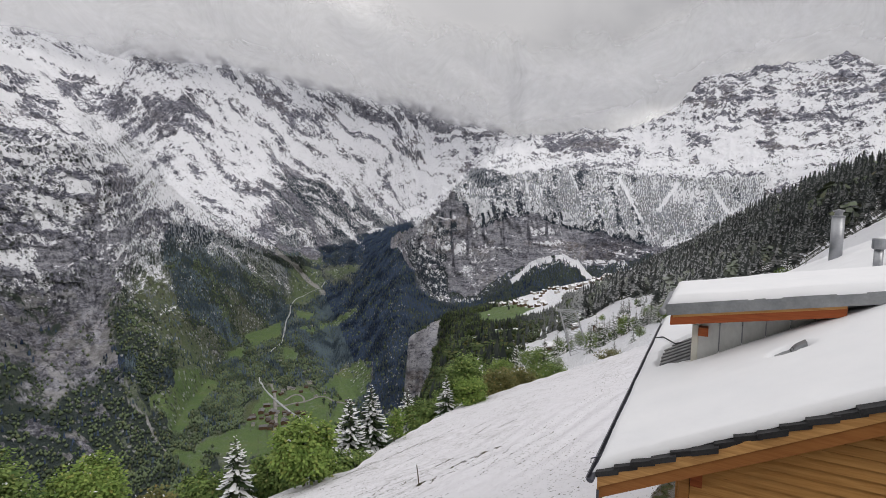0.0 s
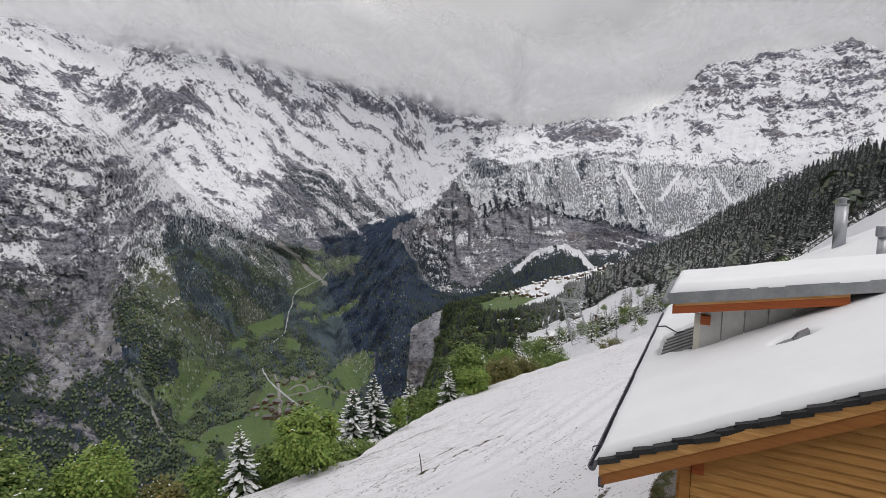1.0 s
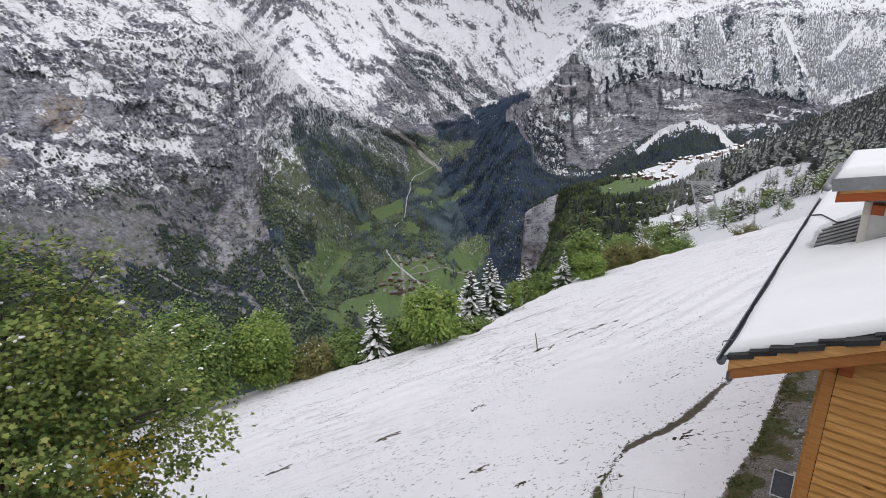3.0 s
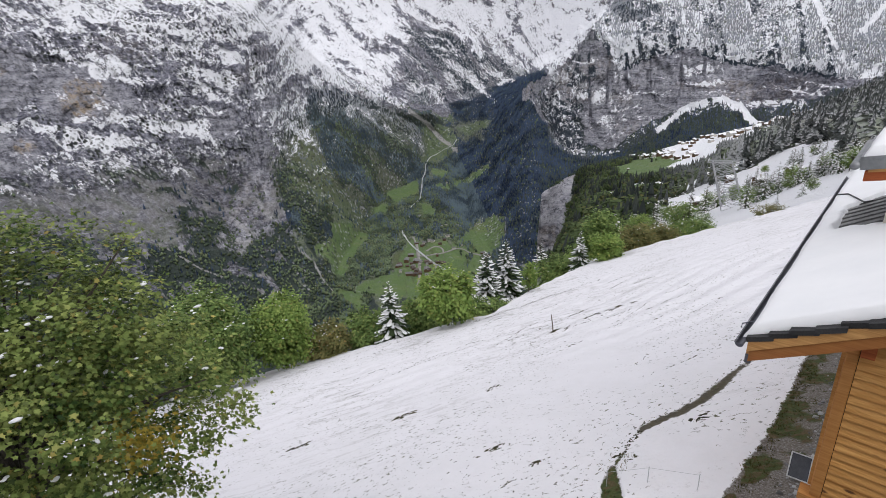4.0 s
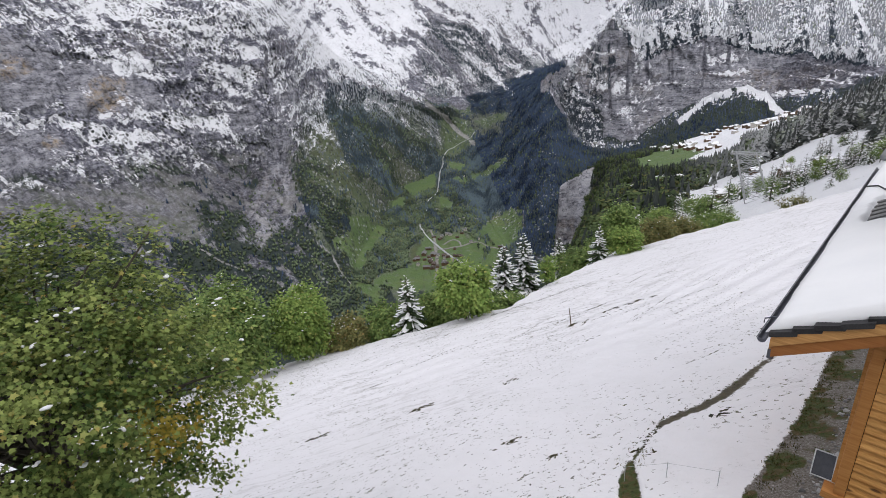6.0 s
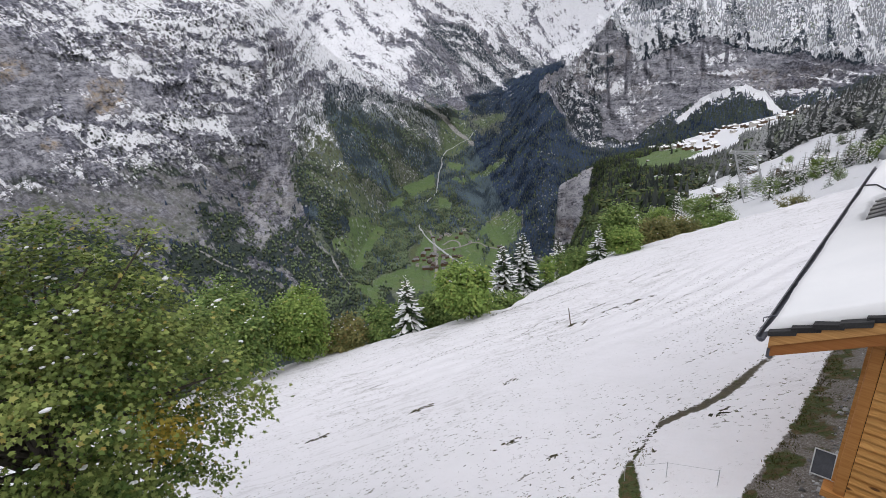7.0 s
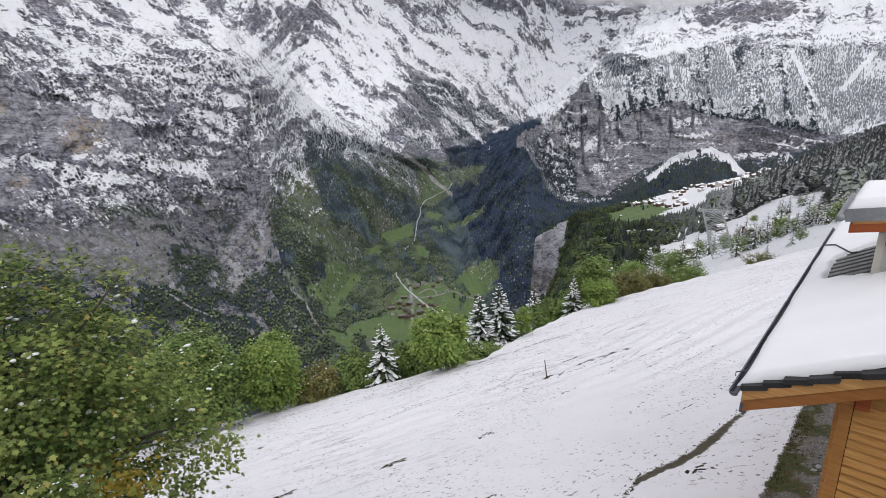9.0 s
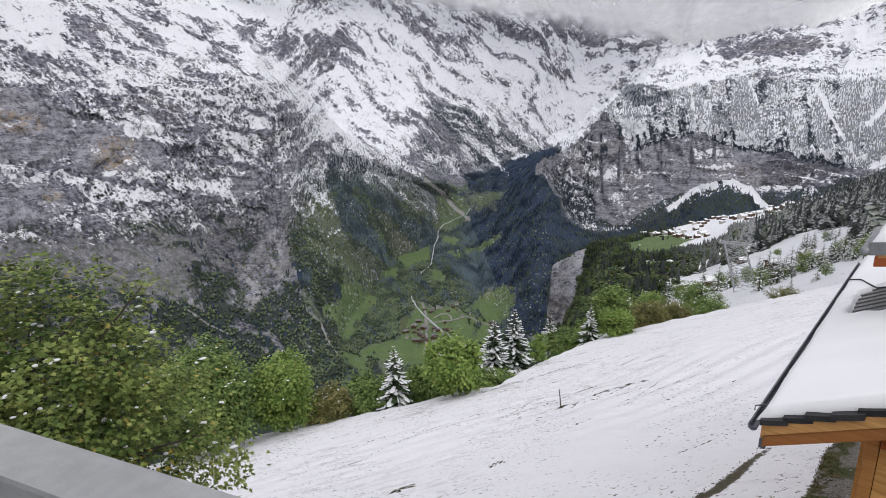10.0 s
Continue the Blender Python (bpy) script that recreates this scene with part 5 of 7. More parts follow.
FASCIA = wood_material("larch_fascia", (0.46, 0.220, 0.070), (0.70, 0.40, 0.150), knots=False)
STAINED = wood_material("red_stained_beam", (0.28, 0.065, 0.018), (0.46, 0.125, 0.035), knots=False)
VERGE = wood_material("verge_beam", (0.34, 0.125, 0.034), (0.52, 0.225, 0.066), knots=False)
# shade between the gable boards, put into the colour of their backing
GAP_SHADE = plain_material("dark_gap_backing", (0.03, 0.022, 0.018), (0.06, 0.045, 0.035), 8, 0.9)
SLATE = plain_material("roof_slate", (0.018, 0.018, 0.020), (0.060, 0.060, 0.062), 9, 0.7, 0, 0.25, bump=0.3, vary=0.4)
ZINC = plain_material("zinc_sheet", (0.20, 0.21, 0.22), (0.34, 0.35, 0.36), 3.5, 0.45, 0.55, 0.5, bump=0.06)
PALE_ZINC = plain_material("weathered_cladding", (0.46, 0.47, 0.455), (0.68, 0.69, 0.66), 2.2, 0.5, 0.25, 0.4, stretch=(1, 1, 0.5), bump=0.06)
DARK_METAL = plain_material("dark_gutter", (0.075, 0.078, 0.098), (0.15, 0.155, 0.18), 6, 0.4, 0.7, 0.5)
STEEL = plain_material("steel_flue", (0.28, 0.29, 0.31), (0.42, 0.43, 0.45), 2.5, 0.35, 0.8, 0.5)
PLASTER = plain_material("white_plaster", (0.66, 0.66, 0.64), (0.80, 0.80, 0.78), 4, 0.9)
CREAM = plain_material("cream_trim", (0.60, 0.58, 0.50), (0.72, 0.70, 0.62), 4, 0.7)
RAIL = plain_material("grey_rail", (0.27, 0.275, 0.28), (0.40, 0.405, 0.41), 14, 0.6, 0.1, 0.35, bump=0.1)
GREY_SLATE = plain_material("grey_roof_sheet", (0.13, 0.13, 0.135), (0.27, 0.27, 0.265), 5, 0.7, 0.0, 0.25, bump=0.3)
BLACK = plain_material("black_plastic", (0.012, 0.012, 0.014), (0.03, 0.03, 0.033), 8, 0.5)

# ---- the chalet next door: x up the roof from its eave, y along the eave, z over the eave's edge ----
PITCH = 0.545
RIDGE, LENGTH = 5.0, 8.4
chalet = thing("chalet", (1.70, 5.02, -2.73), "larch-clad chalet with a snow-covered slate roof and dormer", "house", turn=-28.52)

rng_r = random.Random(5)
bm = bmesh.new()
block(bm, -0.02, RIDGE, 0.03, LENGTH, -0.10, 0.0, PITCH)
far_side = [(RIDGE, 0.03, -0.10), (2 * RIDGE, 0.03, -0.10), (2 * RIDGE, LENGTH, -0.10), (RIDGE, LENGTH, -0.10)]
low = [(x, y, z + PITCH * (2 * RIDGE - x)) for x, y, z in far_side]
hexa(bm, low + [(x, y, z + 0.10) for x, y, z in low])
roof = part("roof", bm, SLATE, chalet, "dark slate roof under snow")

# bargeboards along the verge: a lighter strip over a heavier beam, both cut plumb at the eave
part("bargeboard", solid([(-0.02, RIDGE, -0.03, 0.03, -0.155, -0.035, PITCH)], 0.006), FASCIA, chalet, "light larch bargeboard")
part("bargeboard", solid([(0.0, RIDGE, -0.012, 0.05, -0.285, -0.157, PITCH)], 0.008), VERGE, chalet, "darker larch verge beam")
part("soffit", solid([(0.0, RIDGE, 0.052, LENGTH - 0.1, -0.155, -0.102, PITCH)]), BOARD, chalet)
part("eave_board", solid([(-0.022, 0.0, 0.0, LENGTH, -0.20, -0.06)], 0.004), FASCIA, chalet)
part("eave_block", solid([(-0.03, 0.03, -0.005, 0.06, -0.31, -0.20)], 0.012), DARK_METAL, chalet, "dark cap under the corner of the eave")

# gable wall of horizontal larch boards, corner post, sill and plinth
# backing coloured near black so that the board gaps look shaded
gable = part("gable_wall", solid([(0.80, 9.2, 0.40, 0.55, -1.86, -0.02)]), GAP_SHADE, chalet)
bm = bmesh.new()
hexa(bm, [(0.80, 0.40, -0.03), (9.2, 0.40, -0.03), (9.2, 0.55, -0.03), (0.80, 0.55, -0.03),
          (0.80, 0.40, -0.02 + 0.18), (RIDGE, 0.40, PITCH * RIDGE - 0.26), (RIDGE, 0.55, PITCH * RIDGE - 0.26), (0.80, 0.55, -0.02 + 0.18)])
part("gable_infill", bm, GAP_SHADE, chalet)
bh = 0.098
for k in range(46):
    z0, z1 = -1.86 + k * bh, -1.86 + (k + 1) * bh
    xa = max(0.84, (z1 + 0.27) / PITCH)
    if xa > 4.8:
        break
    bm = bmesh.new()
    cut = max(0.84, (z0 + 0.27) / PITCH)
    # clinker boards: each leans out at its foot over the board below
    hexa(bm, [(cut, 0.338, z0 - 0.016), (5.0, 0.338, z0 - 0.016), (5.0, 0.40, z0 - 0.016), (cut, 0.40, z0 - 0.016),
              (xa, 0.366, z1 - 0.029), (5.0, 0.366, z1 - 0.029), (5.0, 0.40, z1 - 0.029), (xa, 0.40, z1 - 0.029)])
    part("board", bm, BOARD, gable)
part("corner_post", solid([(0.735, 0.835, 0.335, 0.50, -1.87, 0.10)], 0.012), BEAM, chalet, "larch corner post")
part("bracket", solid([(0.84, 0.95, 0.30, 0.345, -0.06, 0.10)], 0.008), STAINED, chalet, "dark cut-out block under the verge")
part("sill_beam", solid([(0.64, 9.2, 0.31, 0.50, -1.965, -1.875)], 0.01), BEAM, chalet)
part("side_wall", solid([(0.70, 0.80, 0.50, LENGTH - 0.35, -1.87, 0.24)]), BOARD, chalet)
part("plinth", solid([(0.70, 9.2, 0.36, LENGTH - 0.35, -4.2, -1.97)]), PLASTER, chalet, "white plastered plinth")
part("far_wall", solid([(9.1, 9.2, 0.5, LENGTH - 0.35, -1.97, 0.2), (0.7, 9.2, LENGTH - 0.5, LENGTH - 0.35, -1.97, 0.2)]), BOARD, chalet)

# slates that show along the verge, in courses
tile_v = [(-0.03, -0.045, -0.030), (0.19, -0.045, -0.064), (0.19, 0.30, -0.04), (-0.04, 0.30, -0.03),
          (-0.04, -0.045, 0.026), (0.19, -0.045, -0.006), (0.19, 0.30, -0.006), (-0.04, 0.30, 0.026)]
bm = bmesh.new()
hexa(bm, [(x, y, z + PITCH * x) for x, y, z in tile_v])
first = part("slate", bm, SLATE, roof)
first.location = (0.0, 0, 0)
for k in range(1, 27):
    x = k * 0.175
    t = new("slate", first.data)
    t.parent = roof
    t.location = (x + rng_r.uniform(-0.012, 0.012), rng_r.uniform(-0.03, 0.02), PITCH * x + rng_r.uniform(-0.012, 0.008))
    t.rotation_euler = (rng_r.uniform(-0.03, 0.03), rng_r.uniform(-0.03, 0.03), rng_r.uniform(-0.05, 0.05))
# bare ribbed sheet where the snow has slid off in front of the dormer
bm = bmesh.new()
hexa(bm, [(x, y, z + PITCH * x) for x, y, z in [(0, 0, -0.01), (0.54, 0, -0.01), (0.54, 0.235, -0.01), (0, 0.235, -0.01),
                                              (0, 0, 0.075), (0.54, 0, 0.075), (0.54, 0.215, 0.055), (0, 0.215, 0.055)]])
strip_ob = part("slate_course", bm, GREY_SLATE, roof)
for k in range(8):
    x, y = 0.24 + rng_r.uniform(-0.03, 0.03), 3.12 + k * 0.24
    t = strip_ob if k == 0 else new("slate_course", strip_ob.data)
    t.parent = roof
    t.location = (x, y, PITCH * x)


def snow_sheet(x0, x1, y0, y1, rise, base, depth, step, hole=None, ragged=0.03, seed=0.0):
    """A lumpy quilt of snow with rounded rims, over a plane that rises with x."""
    nx, ny = int((x1 - x0) / step) + 1, int((y1 - y0) / step) + 1
    gx, gy = np.meshgrid(np.linspace(x0, x1, nx), np.linspace(y0, y1, ny), indexing="ij")
    rim = np.minimum(np.minimum(gx - x0, x1 - gx), np.minimum(gy - y0, y1 - gy))
    wob = fbm(gx * 3 + seed, gy * 3, 0 * gx, 3)
    d = depth * (1 - (1 - np.clip(rim / (depth * 0.9), 0, 1)) ** 2.2) ** 0.5
    d = d * (1 + 0.10 * fbm(gx * 0.9 + seed, gy * 0.9, 0 * gx + 2, 3)) + 0.012 * wob * (rim > 0.02)
    if hole is not None:
        d = d * hole(gx, gy)
    edge = (rim < 1e-6)
    px = gx + np.where(edge & (gx <= x0 + 1e-6), ragged * fbm(gx * 2, gy * 2.7 + seed, 0 * gx, 3), 0)
    py = gy + np.where(edge & (gy <= y0 + 1e-6), ragged * fbm(gx * 3.1, gy * 2 + seed, 0 * gx + 5, 3), 0)
    top = np.stack([px, py, base + rise * px + d], -1)
    bot = np.stack([px, py, base + rise * px - 0.01], -1)
    n = nx * ny
    ix = np.arange(n).reshape(nx, ny)
    f = np.stack([ix[:-1, :-1], ix[1:, :-1], ix[1:, 1:], ix[:-1, 1:]], -1).reshape(-1, 4)
    ring = np.concatenate([ix[:, 0], ix[-1, 1:], ix[-2::-1, -1], ix[0, -2:0:-1]])
    nxt = np.roll(ring, -1)
    skirt = np.stack([ring, ring + n, nxt + n, nxt], -1)
    return mesh_from("snow", np.concatenate([top.reshape(-1, 3), bot.reshape(-1, 3)]), np.concatenate([f, skirt]))


def snow_ob(name, mesh, parent, label=""):
    mesh.materials.append(SNOW)
    mesh.polygons.foreach_set("use_smooth", np.ones(len(mesh.polygons), bool))
    ob = new(name, mesh)
    ob.parent = parent
    if label:
        ob["label"] = label
    return ob


def roof_hole(gx, gy):
    bare_patch = smooth(0.30 - np.abs(gx - 0.53) + 0.05 * fbm(gx * 6, gy * 6, 0 * gx, 3), -0.03, 0.03) * smooth(0.98 - np.abs(gy - 4.05) + 0.12 * fbm(gx * 5, gy * 5, 0 * gx + 3, 3) - 0.55 * (0.75 - gx), -0.05, 0.05)
    vent = smooth(0.15 - np.hypot((gx - 1.81) * 0.75, (gy - 1.98) * 1.05) + 0.04 * fbm(gx * 9, gy * 9, 0 * gx, 3), -0.03, 0.03)
    cheek = smooth(0.10 - np.abs(gy - 3.02), 0, 0.09) * (gx > 0.7) * (gx < 2.6)
    return 1 - np.clip(np.maximum(np.maximum(bare_patch, vent), 0.85 * cheek), 0, 1) * 1.0


snow_ob("snow_cover", snow_sheet(-0.06, RIDGE, 0.02, LENGTH - 0.02, PITCH, 0.015, 0.12, 0.045, roof_hole), chalet, "smooth quilt of fresh snow on the main roof")
m_far = snow_sheet(0.03, RIDGE, 0.035, LENGTH - 0.02, PITCH, 0.0, 0.12, 0.2)
back_snow = snow_ob("snow_cover", m_far, chalet)
back_snow.matrix_basis = Matrix.Translation((2 * RIDGE, LENGTH, 0)) @ Matrix.Rotation(math.pi, 4, "Z")

# gutter: a half-round channel with an end cap and brackets
bm = bmesh.new()
g_r, g_n = 0.040, 9
prev = None
for y in (-0.06, LENGTH + 0.05):
    ring = [bm.verts.new((-0.085 + rr * math.cos(math.pi * (1 + k / (g_n - 1))), y, -0.075 + rr * math.sin(math.pi * (1 + k / (g_n - 1))))) for rr in (g_r, g_r - 0.006) for k in range(g_n)]
    if prev:
        for k in range(g_n - 1):
            bm.faces.new((prev[k], prev[k + 1], ring[k + 1], ring[k]))
            bm.faces.new((prev[g_n + k + 1], prev[g_n + k], ring[g_n + k], ring[g_n + k + 1]))
        for k in (0, g_n - 1):
            bm.faces.new((prev[k], ring[k], ring[g_n + k], prev[g_n + k]))
    prev = ring
gutter = part("gutter", bm, DARK_METAL, chalet, "dark half-round gutter", True)
bm = bmesh.new()
cap_v = [bm.verts.new((-0.085 + g_r * math.cos(math.pi * (1 + k / 10)), y, -0.075 + g_r * math.sin(math.pi * (1 + k / 10)))) for y in (-0.066, -0.058) for k in range(11)]
bm.faces.new(cap_v[:11][::-1]), bm.faces.new(cap_v[11:])
for k in range(11):
    bm.faces.new((cap_v[k], cap_v[(k + 1) % 11], cap_v[11 + (k + 1) % 11], cap_v[11 + k]))
part("end_cap", bm, DARK_METAL, gutter)
for k in range(1):
    bm = bmesh.new()
    y = 0.28 + k * 0.86
    tube(bm, [(-0.15, y, -0.07), (-0.15, y, -0.02), (-0.06, y, 0.03), (0.04, y, 0.06)], 0.007, 5)
    part("bracket", bm, DARK_METAL, gutter)
part("gutter_rim", solid([(-0.135, -0.127, -0.055, LENGTH + 0.05, -0.080, -0.071)], 0.003), DARK_METAL, gutter)

# dormer with a flat-pitched roof
dr, d0, d1 = 0.175, 2.62, 4.42
dz0 = 1.39 - dr * 0.4
dormer = part("dormer", solid([(0.80, 3.4, 3.09, 4.0, 0.2, 0.90, 0.155)]), ZINC, chalet, "dormer clad in weathered metal sheets")
for k in range(6):
    x0, x1 = 0.80 + k * 0.285, 0.80 + (k + 1) * 0.285 - 0.018
    bm = bmesh.new()
    hexa(bm, [(x0, 3.065, PITCH * x0 - 0.02), (x1, 3.065, PITCH * x1 - 0.02), (x1, 3.09, PITCH * x1 - 0.02), (x0, 3.09, PITCH * x0 - 0.02),
              (x0, 3.065, 1.06 + dr * (x0 - 0.4)), (x1, 3.065, 1.06 + dr * (x1 - 0.4)), (x1, 3.09, 1.06 + dr * (x1 - 0.4)), (x0, 3.09, 1.06 + dr * (x0 - 0.4))])
    part("cladding_panel", bm, PALE_ZINC, dormer)
part("dormer_post", solid([(0.715, 0.80, 3.05, 3.12, 0.36, 1.06)], 0.006), CREAM, chalet, "cream corner board of the dormer")
part("purlin_end", solid([(0.80, 0.93, 2.90, 3.06, 0.93, 1.06)], 0.006), STAINED, chalet, "dark purlin end")
part("flashing", solid([(0.72, 2.6, 3.00, 3.062, 0.01, 0.075, PITCH)], 0.004), DARK_METAL, chalet, "lead flashing along the dormer")
part("dormer_roof", solid([(0.40, 3.55, d0 + 0.03, d1, dz0 - 0.10, dz0 - 0.002, dr)]), SLATE, chalet)
part("metal_fascia", solid([(0.38, 3.5, d0, d0 + 0.028, dz0 - 0.15, dz0 + 0.015, dr)], 0.004), ZINC, chalet, "grey sheet-metal fascia of the dormer roof")
part("metal_fascia", solid([(0.365, 0.398, d0, d1, dz0 - 0.12, dz0 + 0.015, dr)], 0.004), ZINC, chalet)
part("packing_strip", solid([(0.46, 2.45, d0 + 0.03, d0 + 0.07, dz0 - 0.19, dz0 - 0.102, dr)]), FASCIA, chalet)
part("dormer_beam", solid([(0.43, 2.46, d0 + 0.05, d0 + 0.13, dz0 - 0.305, dz0 - 0.17, dr)], 0.01), STAINED, chalet, "red-stained beam under the dormer roof")
snow_ob("snow_cover", snow_sheet(0.39, 3.75, d0 + 0.004, d1, dr, dz0 + 0.012, 0.13, 0.05, seed=4.0, ragged=0.012), chalet, "thick snow on the dormer roof")
bm = bmesh.new()
tube(bm, [(0.33, d0 - 0.03, dz0 - 0.03), (0.33, d1 + 0.02, dz0 - 0.03)], 0.05, 10)
part("dormer_gutter", bm, ZINC, chalet, "small grey gutter of the dormer", True)
bm = bmesh.new()
tube(bm, [(-0.02, 5.9, 0.12), (0.15, 5.55, 0.235), (0.30, 5.0, 0.31), (0.42, 4.6, 0.36), (0.52, 4.5, 0.42)], 0.012, 6)
part("cable", bm, BLACK, chalet, "thin black cable across the snow")

# flue, vent pipe and roof vent
bm = bmesh.new()
tube(bm, [(3.17, 7.68, 1.6), (3.17, 7.68, 2.70)], 0.112, 20)
flue = part("flue", bm, STEEL, chalet, "grey steel flue pipe", True)
bm = bmesh.new()
tube(bm, [(3.17, 7.68, 2.70), (3.17, 7.68, 2.73), (3.17, 7.68, 2.735), (3.17, 7.68, 2.80), (3.17, 7.68, 2.81), (3.17, 7.68, 2.84), (3.17, 7.68, 2.86)], [0.118, 0.118, 0.07, 0.07, 0.10, 0.10, 0.02], 16)
part("flue_cap", bm, STEEL, flue)
bm = bmesh.new()
tube(bm, [(3.25, 5.03, 1.6), (3.25, 5.03, 2.22)], 0.062, 14)
pipe = part("vent_pipe", bm, STEEL, chalet, "short metal vent pipe", True)
bm = bmesh.new()
tube(bm, [(3.25, 5.03, 2.20), (3.25, 5.03, 2.22), (3.25, 5.03, 2.36), (3.25, 5.03, 2.38)], [0.06, 0.095, 0.095, 0.09], 14)
part("vent_cap", bm, STEEL, pipe)
vent = part("roof_vent", solid([(1.66, 1.98, 1.88, 2.12, 0.05, 0.08, PITCH)], 0.006), ZINC, chalet, "low metal roof vent in the snow")
bm = bmesh.new()
hexa(bm, [(x, y, z + PITCH * x) for x, y, z in [(1.80, 1.90, 0.08), (1.97, 1.89, 0.08), (1.97, 2.10, 0.08), (1.80, 2.09, 0.08), (1.86, 1.92, 0.15), (1.96, 1.91, 0.165), (1.96, 2.07, 0.165), (1.86, 2.06, 0.15)]])
part("vent_hood", bm, ZINC, vent)
for k in range(2):
    part("louvre", solid([(1.812 + 0.022 * k, 1.824 + 0.022 * k, 1.92, 2.06, 0.095 + 0.022 * k, 0.103 + 0.022 * k, PITCH)]), BLACK, vent)

# ---- balcony from which the view is taken ----
balcony = thing("balcony", (0, 0, -1.2), "balcony edge with a flat grey metal handrail", "balcony", turn=-4.7)
part("handrail", solid([(-3.0, 2.2, 0.073, 0.102, 1.055, 1.10)], 0.003), RAIL, balcony, "flat grey metal handrail")
part("rail_channel", solid([(-3.0, 2.2, 0.078, 0.096, 1.0, 1.054)]), BLACK, balcony, "black underside of the handrail")
for k in range(6):
    part("rail_post", solid([(-2.9 + k * 0.98, -2.86 + k * 0.98, 0.070, 0.110, -0.02, 1.0)], 0.003), BLACK, balcony)
part("balcony_floor", solid([(-3.1, 2.3, -1.6, 0.16, -0.22, -0.02)], 0.01), RAIL, balcony)
part("house_wall", solid([(-6, 4, -1.9, -1.6, -5.5, 3.0)]), PLASTER, balcony)

# ---- trees ----
BARK = plain_material("grey_bark", (0.05, 0.042, 0.034), (0.13, 0.115, 0.095), 8, 0.9, stretch=(1, 1, 0.3), bump=0.5)
NEEDLE = leaf_material("spruce_needles", ((0.0, (0.023, 0.039, 0.021)), (0.5, (0.044, 0.068, 0.031)), (1.0, (0.072, 0.098, 0.042))))
MAPLE = leaf_material("maple_leaves", ((0.0, (0.018, 0.040, 0.011)), (0.40, (0.096, 0.160, 0.036)), (0.78, (0.235, 0.315, 0.082)), (0.96, (0.34, 0.38, 0.12)), (1.0, (0.50, 0.34, 0.09))))
GOLD = leaf_material("yellowed_maple_leaves", ((0.0, (0.16, 0.17, 0.035)), (0.5, (0.34, 0.27, 0.045)), (0.8, (0.48, 0.37, 0.06)), (1.0, (0.42, 0.24, 0.05))))
FRESH = leaf_material("fresh_green_leaves", ((0.0, (0.070, 0.125, 0.028)), (0.5, (0.175, 0.275, 0.062)), (0.9, (0.285, 0.375, 0.100)), (1.0, (0.40, 0.36, 0.11))))
DEEP = leaf_material("dark_green_leaves", ((0.0, (0.045, 0.088, 0.026)), (0.5, (0.130, 0.205, 0.058)), (0.9, (0.255, 0.335, 0.100)), (1.0, (0.34, 0.31, 0.12))))
RUST = leaf_material("olive_autumn_leaves", ((0.0, (0.078, 0.092, 0.036)), (0.5, (0.155, 0.160, 0.058)), (0.9, (0.240, 0.215, 0.080)), (1.0, (0.33, 0.22, 0.08))))


def mesh_part(name, verts, faces, material, parent, label=""):
    mesh = mesh_from(name, verts, faces)
    mesh.materials.append(material)
    ob = new(name, mesh)
    ob.parent = parent
    if label:
        ob["label"] = label
    return ob


